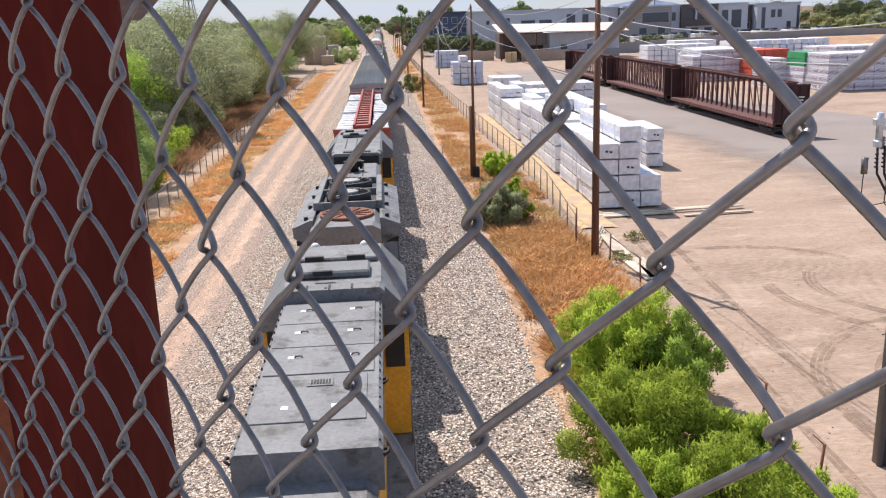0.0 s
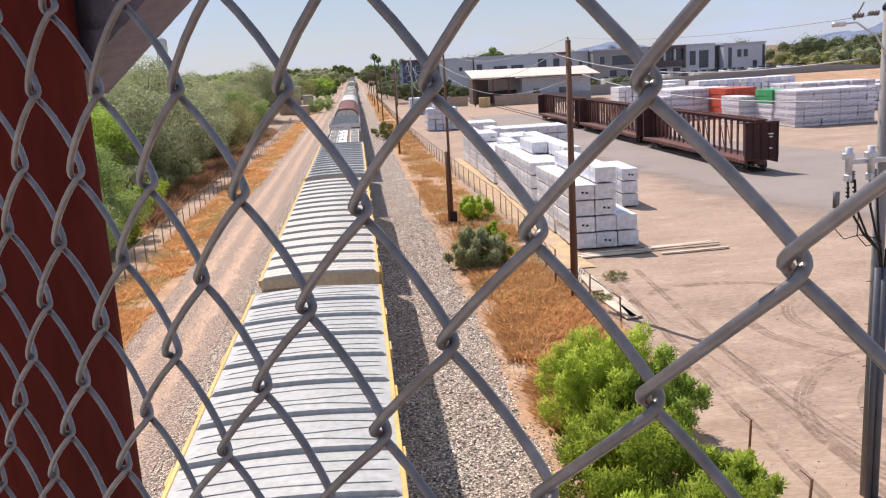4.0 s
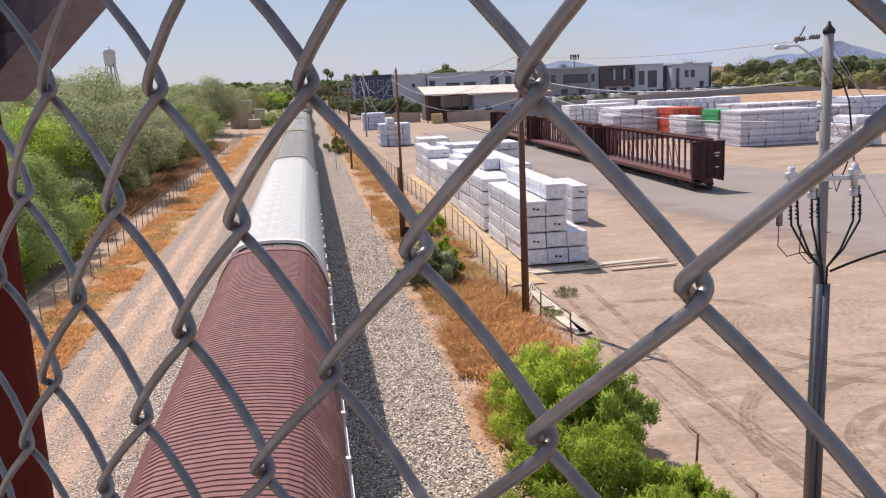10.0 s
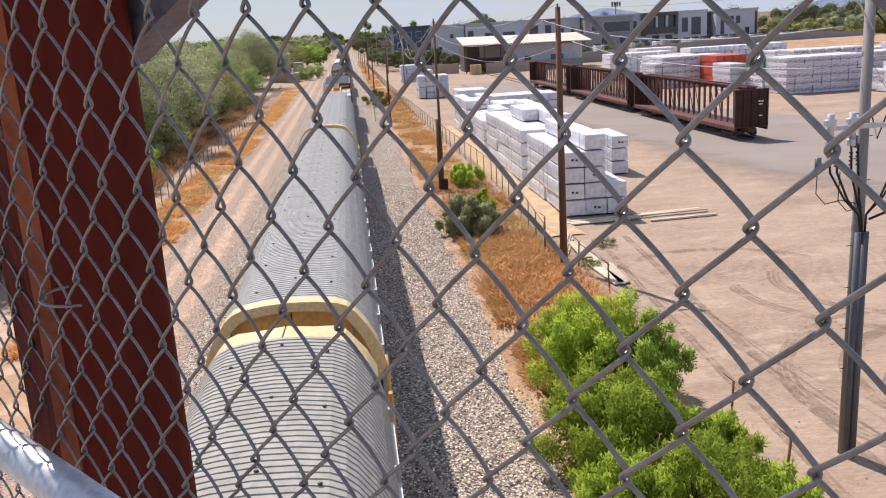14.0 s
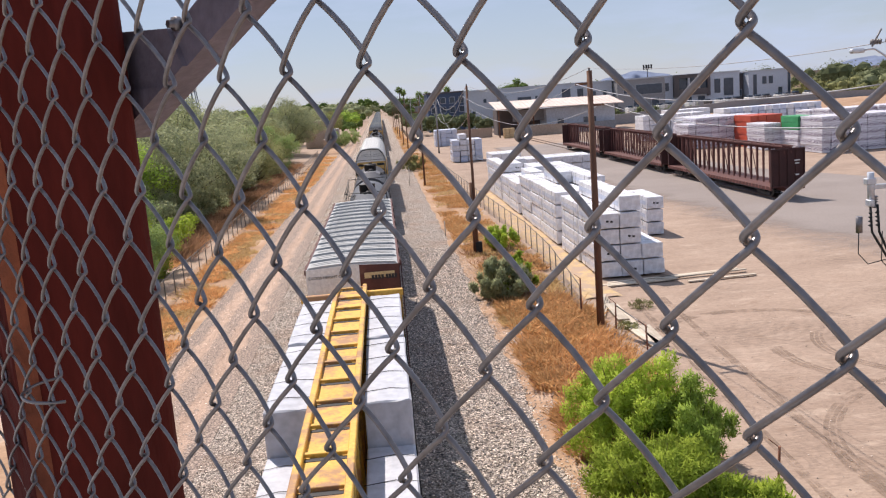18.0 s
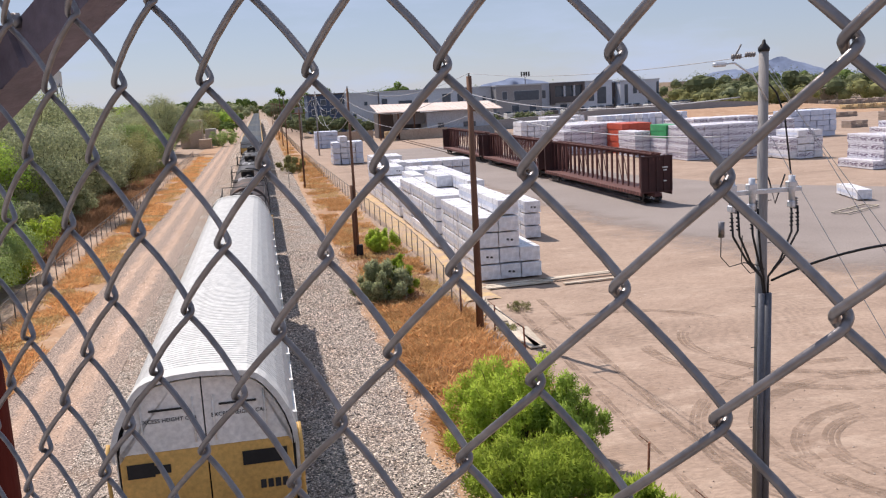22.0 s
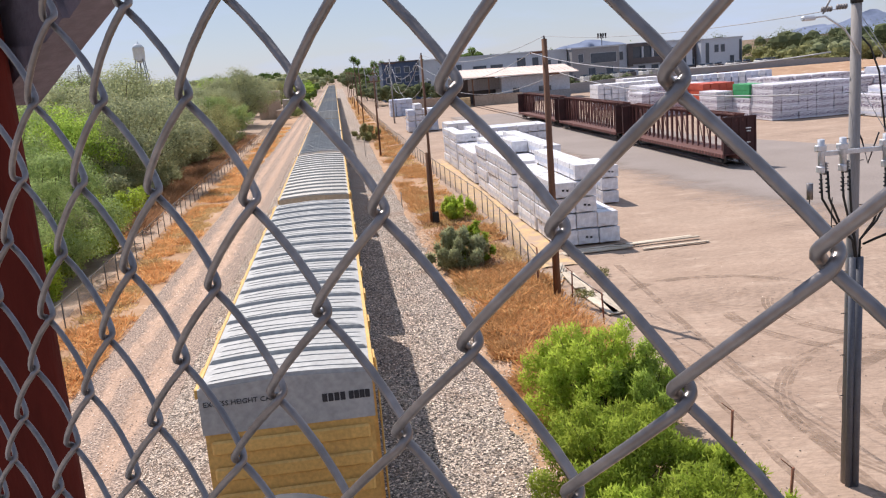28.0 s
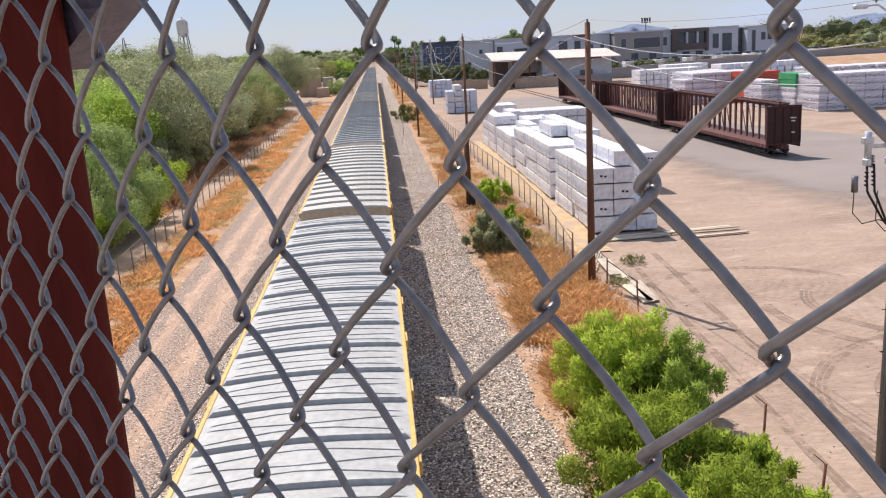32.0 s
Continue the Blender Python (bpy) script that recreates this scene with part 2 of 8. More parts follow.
for a, c in ((tc.outputs["Object"], sp.inputs[0]), (tc.outputs["Object"], mp.inputs[0]), (mp.outputs[0], ink.inputs["Vector"]), (sp.outputs["Z"], zm.inputs[0]), (zm.outputs[0], dv.inputs[0]), (dv.outputs[0], band.inputs[0]),
             (ink.outputs["Fac"], cut.inputs[0]), (cut.outputs[0], both.inputs[0]), (band.outputs[0], both.inputs[1]), (b.inputs["Base Color"].links[0].from_socket, mx.inputs[1]), (both.outputs[0], mx.inputs[0]), (mx.outputs[0], b.inputs["Base Color"])):
    nt.links.new(a, c)
mat("wrap_blue", (0.62, 0.66, 0.76), (0.50, 0.55, 0.68), 0.5, scale=1.2, fine=9, bump=0.3, vary=0.06)
mat("wrap_red", (0.55, 0.10, 0.05), (0.45, 0.07, 0.04), 0.5, scale=1.5, fine=9)
mat("wrap_green", (0.04, 0.32, 0.12), (0.03, 0.25, 0.09), 0.5, scale=1.5, fine=9)
mat("car_brown", (0.125, 0.044, 0.037), (0.085, 0.031, 0.027), 0.7, scale=0.8, fine=12, coat=((0.17, 0.08, 0.06), 1.6, 0.34))
# the same car brown darkened: shade on the flat cars' ends put into colour
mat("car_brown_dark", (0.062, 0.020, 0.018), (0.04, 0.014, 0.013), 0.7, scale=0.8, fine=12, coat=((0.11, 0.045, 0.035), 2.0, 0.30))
mat("car_brown_pale", (0.33, 0.15, 0.12), (0.24, 0.10, 0.08), 0.75, scale=0.8, fine=12)
mat("cb_red", (0.36, 0.085, 0.065), (0.29, 0.065, 0.05), 0.6, scale=0.9, fine=14, coat=((0.22, 0.08, 0.06), 2.2, 0.33))
mat("cb_yellow", (0.72, 0.43, 0.07), (0.62, 0.35, 0.06), 0.6, scale=0.9, fine=14, coat=((0.36, 0.19, 0.09), 1.6, 0.48))
mat("yellow_paint", (0.68, 0.42, 0.13), (0.56, 0.34, 0.10), 0.55, scale=1.0, fine=14, coat=((0.42, 0.26, 0.12), 2.4, 0.30))
mat("roof_galv", (0.385, 0.393, 0.39), (0.31, 0.318, 0.316), 0.6, 0.1, scale=0.55, fine=9, bump=0.1, coat=((0.31, 0.305, 0.297), 0.9, 0.40))
mat("roof_tan", (0.44, 0.43, 0.40), (0.37, 0.355, 0.325), 0.6, 0.1, scale=0.6, fine=9, bump=0.1, coat=((0.42, 0.41, 0.38), 0.9, 0.38))
mat("white_paint", (0.78, 0.77, 0.74), (0.68, 0.67, 0.64), 0.5, scale=0.8, fine=12, coat=((0.55, 0.52, 0.48), 2.6, 0.27))
mat("door_rusty", (0.70, 0.68, 0.64), (0.58, 0.56, 0.52), 0.6, scale=0.8, fine=12, coat=((0.30, 0.15, 0.085), 3.2, 0.36), stretch=(1, 1, 0.35))
mat("hoop_cream", (0.66, 0.53, 0.31), (0.56, 0.43, 0.22), 0.6, scale=0.9, fine=14, coat=((0.45, 0.30, 0.13), 2.2, 0.30))
mat("grate_galv", (0.40, 0.39, 0.37), (0.30, 0.288, 0.275), 0.6, 0.2, scale=1.5, fine=20, coat=((0.26, 0.16, 0.12), 0.7, 0.30))
mat("hopper_brown", (0.34, 0.27, 0.225), (0.25, 0.20, 0.165), 0.75, scale=0.8, fine=12, coat=((0.30, 0.17, 0.10), 1.6, 0.33))
mat("riser_grey", (0.105, 0.115, 0.14), (0.08, 0.085, 0.105), 0.5, scale=2, fine=20)
mat("tan_paint", (0.45, 0.38, 0.28), (0.37, 0.31, 0.23), 0.6, scale=0.8, fine=12)
mat("rack_red", (0.235, 0.105, 0.095), (0.18, 0.075, 0.07), 0.75, scale=0.35, fine=8, coat=((0.33, 0.19, 0.17), 1.2, 0.36))
mat("rack_white", (0.61, 0.612, 0.59), (0.55, 0.552, 0.53), 0.55, scale=0.4, fine=8, coat=((0.56, 0.55, 0.515), 1.3, 0.30))
mat("rack_grey", (0.345, 0.338, 0.318), (0.292, 0.286, 0.268), 0.65, 0.0, scale=0.4, fine=8, coat=((0.30, 0.294, 0.276), 1.3, 0.32), spec=0.2)
mat("rack_galv", (0.38, 0.385, 0.378), (0.32, 0.325, 0.318), 0.65, 0.0, scale=0.4, fine=8, coat=((0.345, 0.35, 0.34), 1.3, 0.36), spec=0.2)
mat("loco_grey", (0.183, 0.189, 0.198), (0.136, 0.142, 0.150), 0.6, scale=1.0, fine=14, coat=((0.062, 0.06, 0.057), 1.7, 0.42))
mat("loco_yellow", (0.70, 0.36, 0.03), (0.60, 0.29, 0.03), 0.5, scale=1.0, fine=14, coat=((0.35, 0.20, 0.06), 3, 0.27))
mat("loco_black", (0.018, 0.018, 0.02), (0.012, 0.012, 0.013), 0.6, scale=2, fine=20)
mat("fan_grey", (0.33, 0.33, 0.33), (0.27, 0.27, 0.27), 0.5, scale=2, fine=20)
mat("loco_red", (0.55, 0.06, 0.03), (0.45, 0.05, 0.03), 0.5)
mat("rust_brown", (0.28, 0.12, 0.07), (0.18, 0.07, 0.045), 0.85, scale=2.5, fine=24, coat=((0.36, 0.20, 0.13), 5, 0.38))
mat("tank_black", (0.072, 0.071, 0.077), (0.055, 0.055, 0.060), 0.55, scale=0.7, fine=10, bump=0.05, coat=((0.075, 0.07, 0.07), 1.8, 0.33), spec=0.2)
mat("tank_grey", (0.125, 0.13, 0.138), (0.10, 0.104, 0.112), 0.5, scale=0.7, fine=10, bump=0.05, coat=((0.17, 0.17, 0.17), 1.6, 0.33), spec=0.2)
mat("tank_pad", (0.22, 0.215, 0.225), (0.17, 0.167, 0.175), 0.55, scale=1.2, fine=14, coat=((0.13, 0.125, 0.13), 2.0, 0.33))
mat("tank_rust", (0.075, 0.058, 0.052), (0.05, 0.042, 0.04), 0.65, scale=0.8, fine=10, bump=0.05, coat=((0.15, 0.085, 0.06), 0.9, 0.42), spec=0.2)
mat("dark_metal", (0.03, 0.03, 0.032), (0.02, 0.02, 0.022), 0.6, 0.3, scale=4, fine=30)
mat("deck_steel", (0.17, 0.155, 0.145), (0.12, 0.11, 0.10), 0.75, 0.2, scale=2, fine=30)
mat("letter_dark", (0.03, 0.03, 0.035), (0.025, 0.025, 0.03), 0.6)
mat("letter_white", (0.75, 0.75, 0.73), (0.68, 0.68, 0.66), 0.6)
mat("letter_yellow", (0.75, 0.50, 0.05), (0.66, 0.42, 0.05), 0.6)
mat("stucco_white", (0.50, 0.52, 0.56), (0.43, 0.45, 0.49), 0.8, scale=0.1, fine=3)
mat("stucco_bright", (0.52, 0.56, 0.63), (0.47, 0.505, 0.57), 0.8, scale=0.1, fine=3)
mat("stucco_grey", (0.31, 0.305, 0.31), (0.26, 0.255, 0.26), 0.8, scale=0.1, fine=3)
mat("stucco_navy", (0.07, 0.10, 0.17), (0.05, 0.075, 0.13), 0.7, scale=0.1, fine=3)
mat("dirt_track", (0.30, 0.215, 0.16), (0.24, 0.172, 0.128), 0.95, scale=1.5, fine=7.0, bump=0.6)
# the prints fade out in places
nt = M["dirt_track"].node_tree
tn, rp = nt.nodes.new("ShaderNodeTexNoise"), nt.nodes.new("ShaderNodeMapRange")
tn.inputs["Scale"].default_value, tn.inputs["Detail"].default_value, tn.inputs["Roughness"].default_value = 0.9, 8, 0.7
rp.inputs["From Min"].default_value, rp.inputs["From Max"].default_value, rp.inputs["To Max"].default_value = 0.40, 0.68, 0.85
mx, tr = nt.nodes.new("ShaderNodeMixShader"), nt.nodes.new("ShaderNodeBsdfTransparent")
for q, c in ((nt.nodes.new("ShaderNodeTexCoord").outputs["Object"], tn.inputs["Vector"]), (tn.outputs["Fac"], rp.inputs["Value"]), (rp.outputs[0], mx.inputs[0]), (tr.outputs[0], mx.inputs[1]),
             (nt.nodes["Principled BSDF"].outputs[0], mx.inputs[2]), (mx.outputs[0], nt.nodes["Material Output"].inputs["Surface"])):
    nt.links.new(q, c)
mat("stucco_dark", (0.12, 0.10, 0.10), (0.09, 0.08, 0.08), 0.8, scale=0.1, fine=3)
mat("stucco_tan", (0.46, 0.36, 0.28), (0.40, 0.30, 0.23), 0.85, scale=0.2, fine=3)
mat("shed_roof", (0.68, 0.58, 0.52), (0.60, 0.48, 0.42), 0.6, scale=0.2, fine=4)
mat("window_dark", (0.05, 0.07, 0.10), (0.035, 0.05, 0.075), 0.12, spec=0.6, bump=0)
# pale blue of distance haze mixed straight into the mountain colour
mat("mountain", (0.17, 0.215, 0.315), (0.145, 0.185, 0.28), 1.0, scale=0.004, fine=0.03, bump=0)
mat("far_trees", (0.21, 0.235, 0.125), (0.13, 0.155, 0.08), 0.95, scale=0.06, fine=0.5, bump=0)
mat("leaf_green", (0.42, 0.55, 0.115), (0.26, 0.37, 0.075), 0.6, scale=0.8, fine=3, bump=0, vary=0.2)
mat("leaf_bright", (0.50, 0.60, 0.10), (0.31, 0.43, 0.06), 0.6, scale=0.8, fine=3, bump=0, vary=0.2)
mat("leaf_mesquite", (0.44, 0.465, 0.27), (0.29, 0.318, 0.18), 0.65, scale=0.5, fine=3, bump=0, vary=0.2)
mat("leaf_feather", (0.42, 0.53, 0.21), (0.27, 0.36, 0.13), 0.65, scale=0.5, fine=3, bump=0, vary=0.15)
mat("leaf_deep", (0.20, 0.29, 0.085), (0.125, 0.19, 0.055), 0.65, scale=0.5, fine=3, bump=0, vary=0.2)
mat("leaf_olive", (0.36, 0.365, 0.165), (0.24, 0.235, 0.105), 0.65, scale=0.5, fine=3, bump=0, vary=0.2)
# brighter rust orange: light along the post's corner put into colour
mat("rust_edge", (0.30, 0.085, 0.035), (0.19, 0.05, 0.022), 0.85, scale=9, fine=80)
mat("bark", (0.10, 0.075, 0.055), (0.06, 0.045, 0.035), 0.95, scale=4, fine=30)
mat("grass_orange", (0.68, 0.415, 0.20), (0.53, 0.295, 0.13), 0.9, scale=0.6, fine=4, bump=0, vary=0.2)
mat("grass_straw", (0.64, 0.47, 0.25), (0.52, 0.36, 0.17), 0.9, scale=0.6, fine=4, bump=0, vary=0.2)
mat("grass_brown", (0.46, 0.28, 0.17), (0.34, 0.19, 0.11), 0.9, scale=0.6, fine=4, bump=0, vary=0.2)
mat("insulator", (0.22, 0.21, 0.21), (0.16, 0.15, 0.15), 0.4)
mat("cable_black", (0.02, 0.02, 0.022), (0.015, 0.015, 0.016), 0.6)
mat("wire_pale", (0.45, 0.45, 0.46), (0.38, 0.38, 0.40), 0.5)
mat("concrete", (0.40, 0.38, 0.35), (0.32, 0.30, 0.28), 0.9, scale=0.8, fine=14)
# dark steel greyed and blued: the haze before the tower is in the colour
mat("tower_steel", (0.20, 0.225, 0.26), (0.16, 0.18, 0.21), 0.7, scale=0.3, fine=3, bump=0)
mat("tower_white", (0.62, 0.66, 0.70), (0.56, 0.60, 0.64), 0.6, scale=0.3, fine=3, bump=0)
for key in ("leaf_green", "leaf_bright", "leaf_mesquite", "leaf_feather", "leaf_deep", "leaf_olive"):
    M[key].node_tree.nodes["Principled BSDF"].inputs["Subsurface Weight"].default_value = 0.0


# ---------------------------------------------------------------- mesh helpers
def box(bm, x0, x1, y0, y1, z0, z1, bevel=0.0, m=None, mi=0):
    """A block; m places it, bevel rounds its edges."""
    r = bmesh.ops.create_cube(bm, size=1)
    vs = r["verts"]
    for v in vs:
        v.co = ((x0 + x1) / 2 + v.co.x * (x1 - x0), (y0 + y1) / 2 + v.co.y * (y1 - y0), (z0 + z1) / 2 + v.co.z * (z1 - z0))
    fs = {f for v in vs for f in v.link_faces}
    for f in fs:
        f.material_index = mi
    if bevel:
        es = list({e for v in vs for e in v.link_edges})
        r = bmesh.ops.bevel(bm, geom=es, offset=bevel, segments=1, affect='EDGES', clamp_overlap=True)
        vs = list({v for f in r["faces"] for v in f.verts} | {v for v in vs if v.is_valid})
    if m is not None:
        bmesh.ops.transform(bm, matrix=m, verts=vs)
    return vs


def tube(bm, pts, r, n=8, cap=True, r2=None, mi=0):
    """A round bar along pts, tapering from r to r2."""
    pts = [Vector(p) for p in pts]
    rings, side = [], None
    for i, p in enumerate(pts):
        d = (pts[min(i + 1, len(pts) - 1)] - pts[max(i - 1, 0)]).normalized()
        if side is None:
            side = d.orthogonal().normalized()
        side = (side - d * side.dot(d)).normalized()
        up = d.cross(side)
        rr = r if r2 is None else r + (r2 - r) * i / (len(pts) - 1)
        rings.append([bm.verts.new(p + (side * math.cos(a) + up * math.sin(a)) * rr) for a in [math.tau * k / n for k in range(n)]])
    for a, b in zip(rings, rings[1:]):
        for k in range(n):
            f = bm.faces.new((a[k], a[(k + 1) % n], b[(k + 1) % n], b[k]))
            f.smooth, f.material_index = True, mi
    if cap:
        bm.faces.new(rings[0][::-1]).material_index = mi
        bm.faces.new(rings[-1]).material_index = mi


def lathe(bm, prof, m=None, n=24):
    """A turned form about z: prof is (radius, height) from bottom to top."""
    rings = []
    for r, z in prof:
        rings.append([bm.verts.new((r * math.cos(a), r * math.sin(a), z)) for a in [math.tau * k / n for k in range(n)]])
    for a, b in zip(rings, rings[1:]):
        for k in range(n):
            bm.faces.new((a[k], a[(k + 1) % n], b[(k + 1) % n], b[k])).smooth = True
    bm.faces.new(rings[0][::-1])
    bm.faces.new(rings[-1])
    if m is not None:
        bmesh.ops.transform(bm, matrix=m, verts=[v for r in rings for v in r])


def extrude_y(bm, prof, y0, y1, caps=True):
    """A section in x and z (anticlockwise seen from -y) drawn out along y."""
    a = [bm.verts.new((x, y0, z)) for x, z in prof]
    b = [bm.verts.new((x, y1, z)) for x, z in prof]
    k = len(prof)
    for i in range(k):
        bm.faces.new((a[i], a[(i + 1) % k], b[(i + 1) % k], b[i]))
    if caps:
        bm.faces.new(a[::-1])
        bm.faces.new(b)


def mesh_of(name, bm, mats):
    me = bpy.data.meshes.new(name)
    bm.normal_update()
    bm.to_mesh(me)
    bm.free()
    for x in (mats if isinstance(mats, (list, tuple)) else [mats]):
        me.materials.append(M[x] if isinstance(x, str) else x)
    return me


def part(name, bm, mats, parent=None, label="", m=None):
    ob = new(name, mesh_of(name, bm, mats) if isinstance(bm, bmesh.types.BMesh) else bm)
    if parent is not None:
        ob.parent = parent
    if m is not None:
        ob.matrix_local = m
    if label:
        tagged(ob, label)
    return ob


def thing(name, label, category, group="", m=None, kind=""):
    ob = new(name)
    if m is not None:
        ob.matrix_world = m
    return tagged(ob, label, category, group, kind)


def setting(name, bm, mats, label=""):
    return tagged(part(name, bm, mats), label=label, kind="structure")


def text_mesh(text, size, mats, depth=0.004):
    """Lettering in the built-in font, as a mesh in the xy plane with its middle at the origin."""
    cu = bpy.data.curves.new("letters", 'FONT')
    cu.body, cu.size, cu.extrude, cu.align_x, cu.align_y = text, size, depth, 'CENTER', 'CENTER'
    cu.resolution_u = 2
    ob = bpy.data.objects.new("letters", cu)
    me = bpy.data.meshes.new_from_object(ob)
    bpy.data.objects.remove(ob)
    bpy.data.curves.remove(cu)
    me.materials.clear()
    me.materials.append(M[mats])
    return me


def nz(x, y, s=1.0, o=0.0):
    return noise.noise(Vector((x * s + o, y * s - o, o * 0.37)))


# ---------------------------------------------------------------- ground and railway
def sheet(name, mats, xs, ys, z, label=""):
    """A sheet of ground over the lines xs, ys with its height from z(x, y)."""
    vs = [(x, y, z(x, y)) for y in ys for x in xs]
    w = len(xs)
    fs = [(j * w + i, j * w + i + 1, (j + 1) * w + i + 1, (j + 1) * w + i) for j in range(len(ys) - 1) for i in range(w - 1)]
    me = bpy.data.meshes.new(name)
    me.from_pydata(vs, [], fs)
    me.materials.append(M[mats])
    me.shade_smooth()
    return tagged(new(name, me), label, kind="structure")


def steps(*spans):
    out = []
    for a, b, k in spans:
        out += [a + (b - a) * i / k for i in range(k)]
    return out + [spans[-1][1]]


def ground_z(x, y):
    z = 0.05 * nz(x, y, 0.15) + 0.02 * nz(x, y, 0.9, 3)
    if y < 8:
        z -= 0.02
    if x > 19:
        z *= 0.12
    return z * (1.0 if abs(x) < 120 and y < 400 else 0.0) - 0.03


sheet("ground", "dirt", steps((-3500, -120, 6), (-120, -20, 20), (-20, 40, 90), (40, 120, 40), (120, 3500, 6)),
      steps((-600, -40, 4), (-40, 90, 130), (90, 300, 60), (300, 4500, 8)), ground_z,
      "pale packed dirt of the lumber yard, running to the horizon")


def strip(name, mats, x0, x1, y0, y1, lift, rough, label, nx=16, ny=220):
    def z(x, y):
        e = min((x - x0), (x1 - x)) / (x1 - x0)
        return lift * min(1.0, e * 10) - 0.03 * (e < 0.01) + rough * nz(x, y, 0.8, 7) + 0.4 * rough * nz(x, y, 3.0, 2)
    ob = sheet(name, mats, steps((x0, x1, nx)), steps((y0, 80, int(ny * 0.7)), (80, y1, int(ny * 0.3))), z, label)
    for v in ob.data.vertices:
        f = (v.co.x - x0) / (x1 - x0) * 2 - 1
        v.co.x += f * (0.35 * nz(f * 3, v.co.y, 0.25, 5) + 0.15 * nz(f * 3, v.co.y, 1.1, 8))
    return ob


strip("verge_east", "dry_soil", 3.9, 8.75, -20, 330, 0.05, 0.06, "dry reddish soil beside the ballast")
strip("verge_west", "dry_soil", -14.2, -9.7, -20, 330, 0.05, 0.06, "dry reddish soil beside the service road")
strip("footpath", "sand", -15.6, -13.75, 20, 170, 0.075, 0.03, "bare pale sandy path behind a low fence", 8, 120)


def lane_z(x, y):
    u = x + 8.4 + 0.15 * nz(0.0, y, 0.05)
    rut = -0.05 * (math.exp(-((u - 0.75) / 0.3) ** 2) + math.exp(-((u + 0.75) / 0.3) ** 2))
    return 0.085 + rut + 0.02 * nz(x, y, 1.1, 5)


# wheel tracks worn pale through grey gravel
nt = M["lane"].node_tree
b = nt.nodes["Principled BSDF"]
src = b.inputs["Base Color"].links[0].from_socket
tc = nt.nodes.new("ShaderNodeTexCoord")
sp = nt.nodes.new("ShaderNodeSeparateXYZ")
wb = nt.nodes.new("ShaderNodeTexNoise")
wb.inputs["Scale"].default_value, wb.inputs["Detail"].default_value = 0.9, 8
ad = nt.nodes.new("ShaderNodeMath")
ad.operation = 'MULTIPLY_ADD'
ad.inputs[1].default_value = 0.9
mr = nt.nodes.new("ShaderNodeMapRange")
mr.inputs["From Min"].default_value, mr.inputs["From Max"].default_value = -9.65, -5.95
rp = nt.nodes.new("ShaderNodeValToRGB")
e = rp.color_ramp.elements
e[0].position, e[0].color = 0.0, (0, 0, 0, 1)
e[1].position, e[1].color = 1.0, (0, 0, 0, 1)
for p, v in ((0.16, 0.1), (0.22, 0.9), (0.33, 1.0), (0.40, 0.25), (0.54, 0.15), (0.61, 0.9), (0.74, 1.0), (0.82, 0.1)):
    q = e.new(p)
    q.color = (v, v, v, 1)
mx = nt.nodes.new("ShaderNodeMixRGB")
gr = nt.nodes.new("ShaderNodeTexNoise")
gr.inputs["Scale"].default_value, gr.inputs["Detail"].default_value = 14.0, 8
gp = nt.nodes.new("ShaderNodeValToRGB")
gm = nt.nodes.new("ShaderNodeMixRGB")
gm.blend_type, gm.inputs[0].default_value = 'MULTIPLY', 1.0
gv = nt.nodes.new("ShaderNodeMapRange")
gv.inputs["From Min"].default_value, gv.inputs["From Max"].default_value = 0.3, 0.62
gv.inputs["To Min"].default_value, gv.inputs["To Max"].default_value = 0.55, 1.12
gp.color_ramp.elements[0].position, gp.color_ramp.elements[0].color = 0.36, (0.13, 0.10, 0.088, 1)
gp.color_ramp.elements[1].position, gp.color_ramp.elements[1].color = 0.64, (0.43, 0.335, 0.275, 1)
for a, c in ((tc.outputs["Object"], sp.inputs[0]), (tc.outputs["Object"], wb.inputs["Vector"]), (tc.outputs["Object"], gr.inputs["Vector"]), (wb.outputs["Fac"], ad.inputs[0]), (sp.outputs["X"], ad.inputs[2]),
             (ad.outputs[0], mr.inputs["Value"]), (mr.outputs[0], rp.inputs[0]), (rp.outputs[0], mx.inputs[0]), (gr.outputs["Fac"], gp.inputs[0]), (gp.outputs[0], mx.inputs[1]), (src, mx.inputs[2]), (mx.outputs[0], gm.inputs[1]), (gr.outputs["Fac"], gv.inputs["Value"]), (gv.outputs[0], gm.inputs[2]), (gm.outputs[0], b.inputs["Base Color"])):
    nt.links.new(a, c)
sheet("service_road", "lane", steps((-10.1, -6.4, 28)), steps((-20, 80, 160), (80, 400, 60)), lane_z,
      "rutted pale dirt service road beside the railway")


def bed_z(x, y):
    u = x + 1.3
    if u < 0:
        h = 0.42 if u > -2.6 else max(-0.02, 0.42 - (-2.6 - u) * 0.14)
    else:
        h = 0.42 if u < 2.2 else max(-0.02, 0.42 - (u - 2.2) * 0.12)
    return h + 0.03 * nz(x, y, 1.4, 9) + 0.015 * nz(x, y, 5.0, 4)


# stones past counting: each cell of the bed its own tone, with dark joints
nt = M["ballast_bed"].node_tree
b = nt.nodes["Principled BSDF"]
tc, vo, ve = nt.nodes.new("ShaderNodeTexCoord"), nt.nodes.new("ShaderNodeTexVoronoi"), nt.nodes.new("ShaderNodeTexVoronoi")
ve.feature = 'DISTANCE_TO_EDGE'
